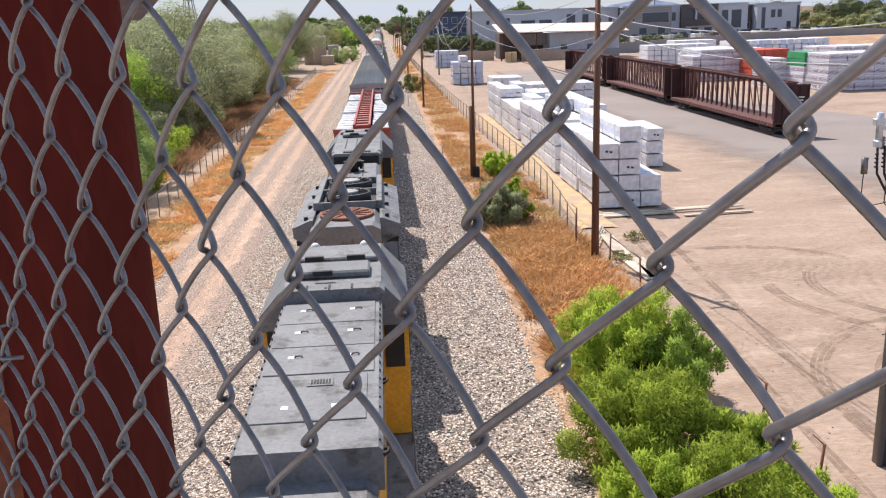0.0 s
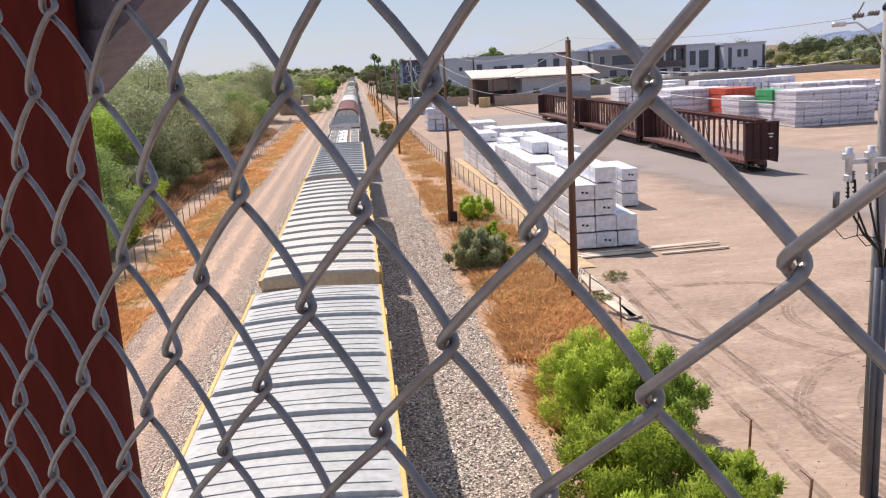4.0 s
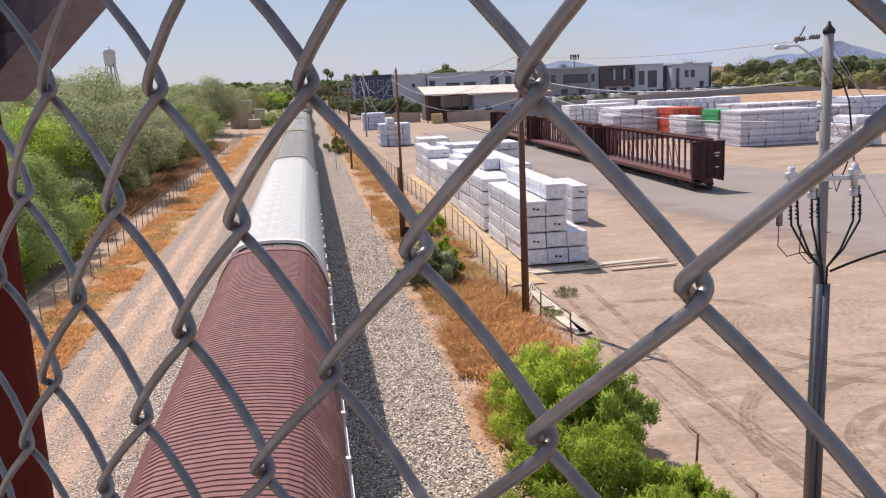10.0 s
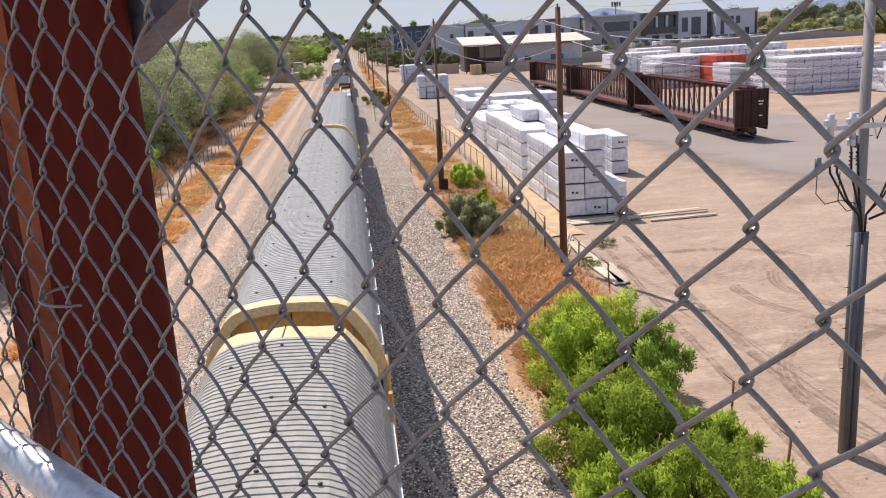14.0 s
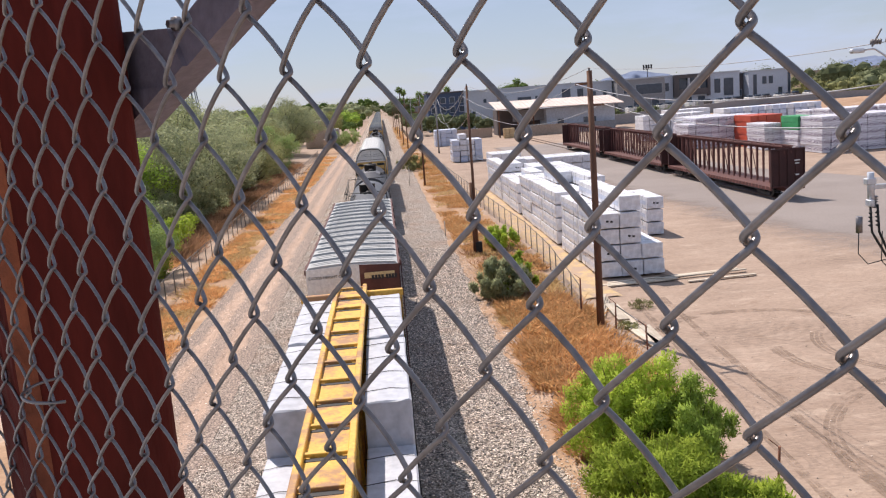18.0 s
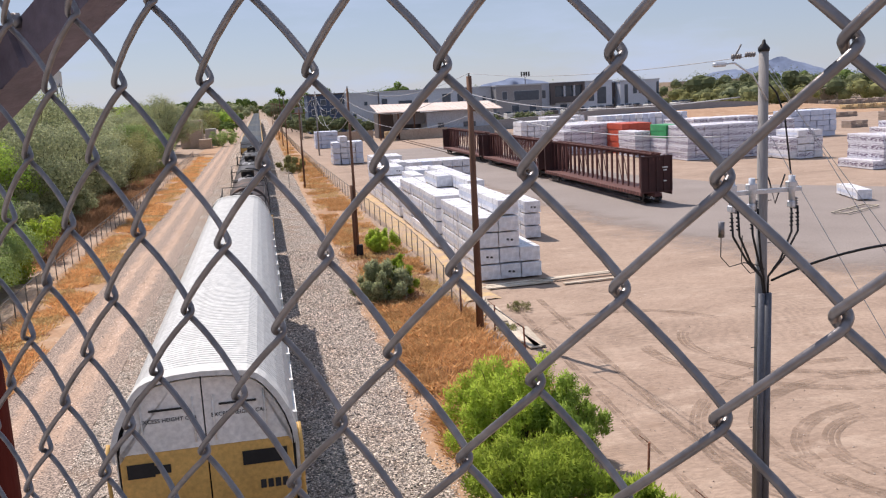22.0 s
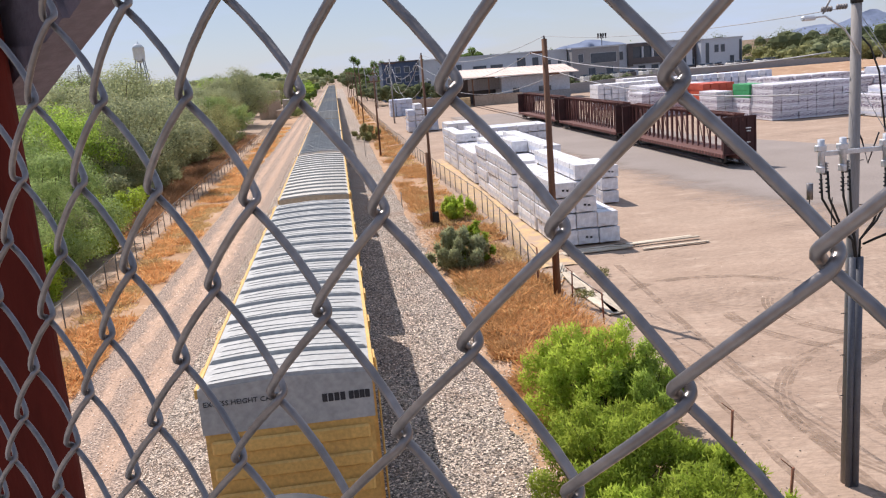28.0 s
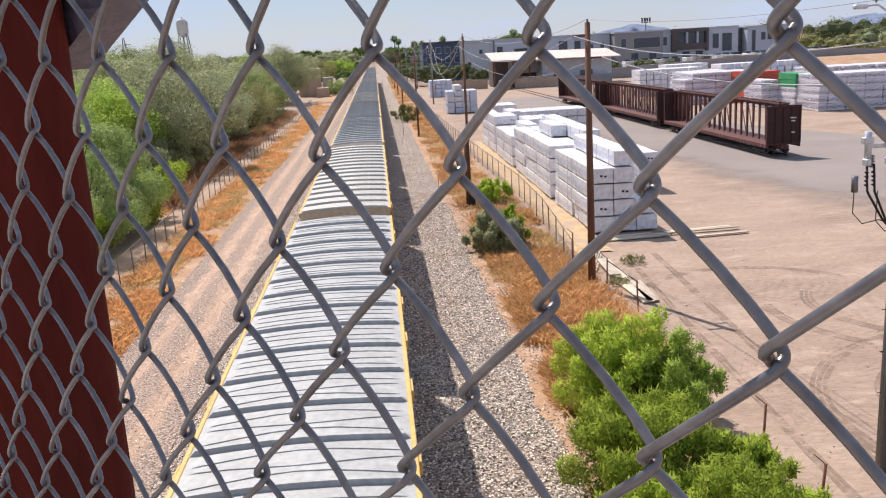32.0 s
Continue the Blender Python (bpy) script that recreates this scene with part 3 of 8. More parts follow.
bw, rp, jr, mx, bp = nt.nodes.new("ShaderNodeRGBToBW"), nt.nodes.new("ShaderNodeValToRGB"), nt.nodes.new("ShaderNodeMapRange"), nt.nodes.new("ShaderNodeMixRGB"), nt.nodes.new("ShaderNodeBump")
vo.inputs["Scale"].default_value = ve.inputs["Scale"].default_value = 17.0
rp.color_ramp.elements[0].position, rp.color_ramp.elements[0].color = 0.2, (0.10, 0.084, 0.072, 1)
rp.color_ramp.elements[1].position, rp.color_ramp.elements[1].color = 0.78, (0.74, 0.64, 0.55, 1)
q = rp.color_ramp.elements.new(0.45)
q.color = (0.44, 0.365, 0.31, 1)
jr.inputs["From Max"].default_value, jr.inputs["To Min"].default_value = 0.14, 0.3
mx.blend_type, mx.inputs[0].default_value = 'MULTIPLY', 1.0
bp.inputs["Strength"].default_value, bp.inputs["Distance"].default_value = 1.0, 0.03
# red soil washed in among the stones
dn, dr, dm = nt.nodes.new("ShaderNodeTexNoise"), nt.nodes.new("ShaderNodeMapRange"), nt.nodes.new("ShaderNodeMixRGB")
dn.inputs["Scale"].default_value, dn.inputs["Detail"].default_value = 0.45, 7
dr.inputs["From Min"].default_value, dr.inputs["From Max"].default_value, dr.inputs["To Max"].default_value = 0.46, 0.66, 0.6
dm.inputs[2].default_value = (0.40, 0.265, 0.19, 1)
for a, c in ((tc.outputs["Object"], vo.inputs["Vector"]), (tc.outputs["Object"], ve.inputs["Vector"]), (vo.outputs["Color"], bw.inputs[0]), (bw.outputs[0], rp.inputs[0]), (ve.outputs["Distance"], jr.inputs["Value"]), (tc.outputs["Object"], dn.inputs["Vector"]), (dn.outputs["Fac"], dr.inputs["Value"]), (dr.outputs[0], dm.inputs[0]), (rp.outputs[0], dm.inputs[1]),
             (dm.outputs[0], mx.inputs[1]), (jr.outputs[0], mx.inputs[2]), (mx.outputs[0], b.inputs["Base Color"]), (jr.outputs[0], bp.inputs["Height"]), (bp.outputs[0], b.inputs["Normal"])):
    nt.links.new(a, c)
sheet("ballast_bed", "ballast_bed", steps((-7.3, 4.7, 60)), steps((-40, 60, 240), (60, 600, 90)), bed_z,
      "grey crushed-stone ballast bed of the railway")

bm = bmesh.new()
for sx in (-0.7525, 0.7525):
    extrude_y(bm, [(-1.3 + sx + a, b) for a, b in ((-0.07, 0.43), (0.07, 0.43), (0.07, 0.45), (0.012, 0.475), (0.012, 0.555), (0.036, 0.565), (0.036, 0.60), (-0.036, 0.60), (-0.036, 0.565), (-0.012, 0.555), (-0.012, 0.475), (-0.07, 0.45))], -600, 900)
setting("rails", bm, "steel_rail", "pair of rusty steel rails with worn bright heads")
bm = bmesh.new()
box(bm, -1.3, 1.3, -0.11, 0.11, 0.30, 0.44, 0.015)
sl = mesh_of("sleeper", bm, "sleeper")
sleepers = tagged(new("sleepers"), "weathered timber sleepers bedded in the ballast", kind="structure")
for k in range(110):
    o = part("sleeper", sl, None, sleepers, m=pose(-1.3 + random.uniform(-0.03, 0.03), -8 + k * 0.55, 0, 0, 0, random.uniform(-1, 1)))


def stones(name, count, x0, x1, y0, y1, s0, s1, key, label, seed, base):
    """Loose stones scattered over a bed: rough blocks of five to eight corners, thinning with distance."""
    rng = np.random.default_rng(seed)
    ico = [(0, 0, 1), (0.9, 0, 0.2), (0.28, 0.86, 0.2), (-0.73, 0.53, 0.2), (-0.73, -0.53, 0.2), (0.28, -0.86, 0.2), (0.3, 0.3, -0.7), (-0.4, -0.2, -0.7)]
    tri = [(0, 1, 2), (0, 2, 3), (0, 3, 4), (0, 4, 5), (0, 5, 1), (1, 6, 2), (2, 6, 3), (3, 6, 7), (3, 7, 4), (4, 7, 5), (5, 7, 1), (1, 7, 6)]
    ico = np.array(ico)
    y = y0 + (y1 - y0) * rng.random(count) ** 1.6
    x = x0 + (x1 - x0) * rng.random(count)
    s = rng.uniform(s0, s1, count)
    vs, fs = [], []
    for k in range(count):
        a = rng.random() * 6.28
        c, q = math.cos(a), math.sin(a)
        p = ico * rng.uniform(0.65, 1.25, (8, 3)) * s[k] * np.array((1.0, 0.8, 0.5))
        p = np.stack([p[:, 0] * c - p[:, 1] * q, p[:, 0] * q + p[:, 1] * c, p[:, 2]], 1)
        p += (x[k], y[k], base(x[k], y[k]) + 0.25 * s[k])
        vs.append(p)
        fs += [(i + 8 * k, j + 8 * k, l + 8 * k) for i, j, l in tri]
    me = bpy.data.meshes.new(name)
    me.from_pydata(np.concatenate(vs).tolist(), [], fs)
    me.materials.append(M[key])
    return tagged(new(name, me), label, "gravel", kind="stuff")


for key in ("stone_pale", "stone_grey"):
    nt = M[key].node_tree
    g = nt.nodes.new("ShaderNodeNewGeometry")
    h = [q for q in nt.nodes if q.bl_idname == "ShaderNodeHueSaturation"][0]
    old = h.inputs["Value"].links[0].from_socket
    mr = nt.nodes.new("ShaderNodeMapRange")
    mr.inputs["To Min"].default_value, mr.inputs["To Max"].default_value = 0.25, 1.75
    nt.links.new(g.outputs["Random Per Island"], mr.inputs["Value"])
    mu = nt.nodes.new("ShaderNodeMath")
    mu.operation = 'MULTIPLY'
    nt.links.new(old, mu.inputs[0])
    nt.links.new(mr.outputs[0], mu.inputs[1])
    nt.links.new(mu.outputs[0], h.inputs["Value"])
stones("ballast_stones", 27000, 0.2, 4.6, 9, 60, 0.022, 0.054, "stone_pale", "loose pale grey crushed ballast stones", 1, bed_z)
stones("ballast_stones", 16000, -7.2, -2.8, 9, 62, 0.022, 0.054, "stone_pale", "loose pale crushed ballast stones beside the service road", 2, bed_z)
stones("ballast_stones", 5000, 0.2, 4.6, 9, 60, 0.03, 0.07, "stone_grey", "loose dark grey crushed ballast stones", 3, bed_z)
stones("pebbles", 6500, 4.2, 5.6, 10, 70, 0.018, 0.05, "stone_pale", "loose ballast stones strayed onto the soil", 6, lambda x, y: 0.05)
stones("pebbles", 2500, -10.2, -6.8, 12, 60, 0.015, 0.045, "stone_pale", "small stones strewn over the service road", 8, lambda x, y: 0.085)
stones("pebbles", 500, 9.2, 19, 14, 45, 0.012, 0.04, "stone_pale", "small stones scattered over the yard dirt", 9, lambda x, y: ground_z(x, y) + 0.005)
stones("pebbles", 1500, 4.6, 8.6, 10, 60, 0.02, 0.06, "stone_pale", "small stones strewn over dry soil", 4, lambda x, y: 0.04)

# the worn asphalt drive past the standing flat cars; dust drifts over its edges
nt = M["asphalt"].node_tree
tc, sp, wn2 = nt.nodes.new("ShaderNodeTexCoord"), nt.nodes.new("ShaderNodeSeparateXYZ"), nt.nodes.new("ShaderNodeTexNoise")
wn2.inputs["Scale"].default_value, wn2.inputs["Detail"].default_value, wn2.inputs["Roughness"].default_value = 0.22, 8, 0.65
ops = []
for op, k1, k2 in (('ADD', None, -20.5), ('ADD', None, -16.0), ('MULTIPLY', None, None), ('MULTIPLY_ADD', None, 420.0)):
    q = nt.nodes.new("ShaderNodeMath")
    q.operation = op
    if k2 is not None:
        q.inputs[1].default_value = k2
    ops.append(q)
mr = nt.nodes.new("ShaderNodeMapRange")
mr.interpolation_type = 'SMOOTHSTEP'
mr.inputs["From Min"].default_value, mr.inputs["From Max"].default_value = 340, 640
mr.inputs["To Max"].default_value = 0.85
mx, tr = nt.nodes.new("ShaderNodeMixShader"), nt.nodes.new("ShaderNodeBsdfTransparent")
for a, c in ((tc.outputs["Object"], sp.inputs[0]), (tc.outputs["Object"], wn2.inputs["Vector"]), (sp.outputs["X"], ops[0].inputs[0]), (sp.outputs["Y"], ops[1].inputs[0]),
             (ops[0].outputs[0], ops[2].inputs[0]), (ops[1].outputs[0], ops[2].inputs[1]), (wn2.outputs["Fac"], ops[3].inputs[0]), (ops[2].outputs[0], ops[3].inputs[2]),
             (ops[3].outputs[0], mr.inputs["Value"]), (mr.outputs[0], mx.inputs[0]), (tr.outputs[0], mx.inputs[1]), (nt.nodes["Principled BSDF"].outputs[0], mx.inputs[2]), (mx.outputs[0], nt.nodes["Material Output"].inputs["Surface"])):
    nt.links.new(a, c)
me = bpy.data.meshes.new("yard_drive")
rim = [(20.8, 120), (21.2, 70), (23, 48), (26, 36), (32, 27), (44, 19), (120, 17), (120, 58), (72, 64), (56, 70), (47, 80), (42, 98), (40, 175), (20.8, 175)]
me.from_pydata([(x, y, -0.012) for x, y in rim], [], [tuple(range(len(rim)))])
me.materials.append(M["asphalt"])
tagged(new("yard_drive", me), "worn dusty grey asphalt drive across the yard", kind="structure")
strip("straw_litter", "straw_litter", 9.55, 11.45, 42, 98, 0.03, 0.03, "yellow straw and sawdust strewn beside the lumber pile", 8, 80)

# ---------------------------------------------------------------- footbridge behind the mesh
FENCE_DIR = -49.38
FU = Vector((math.cos(radians(FENCE_DIR)), math.sin(radians(FENCE_DIR)), 0))
BRIDGE = Matrix.Translation((0, 0, 0)) @ Euler((0, 0, radians(FENCE_DIR))).to_matrix().to_4x4()
bm = bmesh.new()
box(bm, -14, 10, -2.9, 0.40, 8.55, 8.85, 0.02)
dk = setting("bridge_deck", bm, "concrete", "grey concrete deck of the footbridge")
dk.matrix_world = BRIDGE


# ---------------------------------------------------------------- chain-link mesh, column, brace and handrail
PITCH, TALL, WIRE = 0.0692, 0.077, 0.00164


def mesh_wire(length, r, up):
    """One bent wire of a chain-link mesh: a flattened spiral, its legs alternately before and behind, hooked round its neighbours at the bends."""
    half, dep, a, e0 = TALL / 2, 0.0046, 0.0211, 0.086
    cuts = (0.0, 0.015, 0.03, 0.05, 0.078, 0.12, 0.18, 0.28, 0.5, 0.72, 0.82, 0.88, 0.922, 0.95, 0.97, 0.985)
    pts = []
    for k in range(int(length / half)):
        s = 1 if (k + up) % 2 else -1          # this leg starts at the right or the left bend
        for f in cuts:
            e = min(f, 1 - f)
            # a straight leg that runs into a round bend
            x = a * (1 - 2 * e) if e > e0 else a * (1 - 2 * e0) + a / e0 * (e0 * e0 - e * e)
            pts.append((s * x * (1 if f <= 0.5 else -1), s * dep * math.sin(math.pi * f) ** 0.5, (k + f) * half))
    bm = bmesh.new()
    tube(bm, pts, r, 8)
    return mesh_of("wire", bm, "galvanised")


wires = [mesh_wire(2.85, WIRE, 0), mesh_wire(2.85, WIRE, 1)]
fence = thing("chain_link_fence", "galvanised diamond chain-link mesh along the edge of a footbridge", "fence", m=BRIDGE @ pose(0, 0, 0, 1.33, 0.67, 0))
Z0 = 10.48
for i in range(-84, 26):
    # node columns lie at i * PITCH / 2; wire i runs between column i and column i + 1
    o = part("wire", wires[i % 2], None, fence, m=pose((i + 0.5) * PITCH / 2, 0.0004 * math.sin(i * 2.1), Z0 - 1.5040 + 0.0004 * math.sin(i * 1.7) - (1.5 % TALL), 0.02 * math.sin(i * 3.3)))
fence.matrix_world = Matrix.Translation((0, 0, Z0)) @ BRIDGE @ pose(0, 0, 0, 1.33, 0.67, 0) @ Matrix.Translation((0, 0, -Z0))

# weathering-steel column: a rounded rectangular tube, with the knee brace and its gusset
def rounded(x0, x1, y0, y1, r, k=5):
    out = []
    for cx, cy, a0 in ((x1 - r, y0 + r, -90), (x1 - r, y1 - r, 0), (x0 + r, y1 - r, 90), (x0 + r, y0 + r, 180)):
        out += [(cx + r * math.cos(radians(a0 + 90 * i / k)), cy + r * math.sin(radians(a0 + 90 * i / k))) for i in range(k + 1)]
    return out


def prism(bm, rim, z0, z1):
    a = [bm.verts.new((x, y, z0)) for x, y in rim]
    b = [bm.verts.new((x, y, z1)) for x, y in rim]
    for i in range(len(rim)):
        j = (i + 1) % len(rim)
        bm.faces.new((a[i], a[j], b[j], b[i])).smooth = True
    bm.faces.new(a[::-1])
    bm.faces.new(b)


col = thing("bridge_column", "rust-red weathering steel tube post of the footbridge", "column", m=BRIDGE)
bm = bmesh.new()
prism(bm, rounded(-0.815, -0.691, 0.012, 0.193, 0.026), 8.55, 13.2)
part("post", bm, "weathering_steel", col)
bm = bmesh.new()
# thin strip over the rounded corner, coloured as if lit
arc = [(-0.717 + 0.0268 * math.cos(radians(a)), 0.038 + 0.0268 * math.sin(radians(a))) for a in range(-72, -9, 9)]
lo, hi = [bm.verts.new((x, y, 8.9)) for x, y in arc], [bm.verts.new((x, y, 13.1)) for x, y in arc]
for i in range(len(arc) - 1):
    bm.faces.new((lo[i], lo[i + 1], hi[i + 1], hi[i]))
part("worn_corner", bm, "rust_edge", col, "bright orange lit corner of the rusty post")
bm = bmesh.new()
box(bm, -0.85, -0.66, -0.02, 0.23, 8.85, 8.87, 0.004)
part("base_plate", bm, "weathering_steel", col)
brace = thing("knee_brace", "dark steel knee brace bolted to a gusset on the bridge post", "brace", m=BRIDGE)
bm = bmesh.new()
def plate(bm, rim, y0, y1):
    a = [bm.verts.new((x, y0, z)) for x, z in rim]
    b = [bm.verts.new((x, y1, z)) for x, z in rim]
    bm.faces.new(a)
    bm.faces.new(b[::-1])
    for i in range(len(rim)):
        j = (i + 1) % len(rim)
        bm.faces.new((a[j], a[i], b[i], b[j]))
plate(bm, [(-0.800, 10.4725), (-0.600, 10.5565), (-0.625, 10.601), (-0.800, 10.613)], 0.205, 0.212)
part("gusset", bm, "weathering_steel_grey", brace)
bm = bmesh.new()
plate(bm, [(-0.800, 10.4715), (-0.640, 10.5365), (-0.800, 10.538)], 0.200, 0.205)
part("lug", bm, "weathering_steel_grey", brace)
bm = bmesh.new()
box(bm, -0.798, -0.745, 0.193, 0.200, 10.48, 10.60)
part("stub", bm, "weathering_steel_grey", brace)
bm = bmesh.new()
plate(bm, [(-0.790, 10.4778), (1.2, 11.310), (1.2, 11.347), (-0.625, 10.599), (-0.790, 10.599)], 0.212, 0.250)
part("brace_bar", bm, "weathering_steel_grey", brace)
bm = bmesh.new()
lathe(bm, [(0.009, 0), (0.009, 0.007), (0.005, 0.008), (0.005, 0.014)], Matrix.Translation((-0.608, 0.212, 10.604)) @ Euler((radians(90), 0, 0)).to_matrix().to_4x4(), 6)
part("bolt", bm, "galvanised", brace)
bm = bmesh.new()
tie = [(-0.60 + 0.05 * math.cos(a) - 0.02, 0.035 + 0.045 * math.sin(a), Z0 - 6.7 * TALL / 2) for a in [math.pi * (0.95 + 0.9 * i / 12) for i in range(13)]]
tube(bm, tie, 0.0018, 6)
t = part("tie_wire", bm, "galvanised", fence)
t.matrix_world = BRIDGE

rail = thing("handrail", "galvanised round pipe handrail on the footbridge", "handrail", m=BRIDGE)
bm = bmesh.new()
tube(bm, [(-6, -0.05, 10.032), (2, -0.05, 10.032)], 0.024, 16)
part("rail", bm, "galvanised_pipe", rail)
for x in (-5.2, -3.2, -1.25, 0.9):
    bm = bmesh.new()
    tube(bm, [(x, -0.05, 8.85), (x, -0.05, 10.018)], 0.021, 12)
    part("post", bm, "galvanised_pipe", rail)


# ---------------------------------------------------------------- plants
def leaf_material(key):
    """Leaves let light through, and differ from one to the next."""
    m = M[key]
    nt = m.node_tree
    b = nt.nodes["Principled BSDF"]
    b.inputs["Roughness"].default_value, b.inputs["Specular IOR Level"].default_value = 0.9, 0.08
    src = b.inputs["Base Color"].links[0].from_socket
    g = nt.nodes.new("ShaderNodeNewGeometry")
    mr = nt.nodes.new("ShaderNodeMapRange")
    mr.inputs["To Min"].default_value, mr.inputs["To Max"].default_value = 0.86, 1.14
    nt.links.new(g.outputs["Random Per Island"], mr.inputs["Value"])
    hs = nt.nodes.new("ShaderNodeHueSaturation")
    nt.links.new(src, hs.inputs["Color"])
    nt.links.new(mr.outputs[0], hs.inputs["Value"])
    nt.links.new(hs.outputs[0], b.inputs["Base Color"])
    tr = nt.nodes.new("ShaderNodeBsdfTranslucent")
    nt.links.new(hs.outputs[0], tr.inputs[0])
    mx = nt.nodes.new("ShaderNodeMixShader")
    mx.inputs[0].default_value = 0.5 if key in ("leaf_bright", "leaf_green") or key.startswith("grass") else 0.45
    nt.links.new(b.outputs[0], mx.inputs[1])
    nt.links.new(tr.outputs[0], mx.inputs[2])
    nt.links.new(mx.outputs[0], nt.nodes["Material Output"].inputs["Surface"])


for key in ("leaf_green", "leaf_bright", "leaf_mesquite", "leaf_feather", "leaf_deep", "leaf_olive", "grass_orange", "grass_straw", "grass_brown", "far_trees"):
    leaf_material(key)


def leaves(rng, centres, radii, count, length, width, up, shell=0.55, face=0.0):
    """Leaf blades (quads) spread through a set of clumps; up turns them skyward."""
    centres, radii = np.array(centres, float), np.array(radii, float)
    w = radii ** 2
    k = rng.choice(len(centres), count, p=w / w.sum())
    d = rng.normal(size=(count, 3))
    d /= np.linalg.norm(d, axis=1)[:, None]
    rr = shell + (1 - shell) * rng.random(count) ** 0.6
    rr = rr * (1 + 0.16 * rng.normal(size=count))
    p = centres[k] + d * (radii[k] * rr)[:, None] * np.array((1, 1, 0.82))
    ax = d * (1 - up) + np.array((0, 0, up)) + 0.5 * rng.normal(size=(count, 3))
    ax /= np.linalg.norm(ax, axis=1)[:, None]
    sd = np.cross(ax, rng.normal(size=(count, 3)))
    sd /= np.linalg.norm(sd, axis=1)[:, None]
    if face:
        # blades of a crown turn their flat side outward
        out = d * face + rng.normal(size=(count, 3)) * 0.3 + np.array((0, 0, 0.3))
        ax = np.cross(out, rng.normal(size=(count, 3)))
        ax /= np.linalg.norm(ax, axis=1)[:, None]
        sd = np.cross(out, ax)
        sd /= np.linalg.norm(sd, axis=1)[:, None]
    ln = length * rng.uniform(0.6, 1.4, count)[:, None]
    wd = width * rng.uniform(0.6, 1.4, count)[:, None]
    # each blade faces away from its clump, and is shaded with it
    soft = d * np.array((1, 1, 0.8)) + np.array((0, 0, 0.25)) + 0.24 * rng.normal(size=(count, 3))
    soft /= np.linalg.norm(soft, axis=1)[:, None]
    inward = (np.cross(ax, sd) * soft).sum(1) < 0
    sd[inward] *= -1
    v = np.stack([p - sd * wd * 0.3, p + ax * ln * 0.55 - sd * wd * 0.5, p + ax * ln, p + ax * ln * 0.5 + sd * wd * 0.5, soft], 1)
    return v


def cores(rng, centres, radii, f):
    """The shaded inner mass of each clump: a lumpy ball of 24 faces, hidden under its leaves."""
    face = []
    for i in (-1, 0):
        for j in (-1, 0):
            face.append([(i, j, 1), (i + 1, j, 1), (i + 1, j + 1, 1), (i, j + 1, 1)])
    face = np.array(face, float)
    turn = [np.eye(3), np.diag((1, -1, -1))] + [np.array(m, float) for m in (((0, 0, 1), (1, 0, 0), (0, 1, 0)), ((0, 0, -1), (-1, 0, 0), (0, 1, 0)), ((0, 1, 0), (0, 0, 1), (1, 0, 0)), ((0, -1, 0), (0, 0, -1), (1, 0, 0)))]
    ball = np.concatenate([face @ m.T for m in turn])
    ball /= np.linalg.norm(ball, axis=2)[:, :, None]
    out = []
    for c, r in zip(centres, radii):
        bump_ = 1 + 0.22 * np.sin(ball @ rng.uniform(-4, 4, 3) + rng.uniform(0, 6))
        p = np.array(c) + ball * (r * f * bump_)[:, :, None] * np.array((1, 1, 0.82))
        n = ball.mean(1)
        out.append(np.concatenate([p, (n / np.linalg.norm(n, axis=1)[:, None])[:, None]], 1))
    return np.concatenate(out)


def quads(name, v, mats):
    me = bpy.data.meshes.new(name)
    n = len(v)
    soft = v[:, 4] if v.shape[1] == 5 else None
    vs = v[:, :4].reshape(-1, 3)
    me.vertices.add(n * 4)
    me.vertices.foreach_set("co", vs.ravel())
    me.loops.add(n * 4)
    me.loops.foreach_set("vertex_index", np.arange(n * 4))
    me.polygons.add(n)
    me.polygons.foreach_set("loop_start", np.arange(n) * 4)
    me.polygons.foreach_set("loop_total", np.full(n, 4))
    me.materials.append(M[mats])
    me.update()
    me.validate()
    if soft is not None:
        me.shade_smooth()
        me.normals_split_custom_set_from_vertices(np.repeat(soft, 4, 0).tolist())
    return me


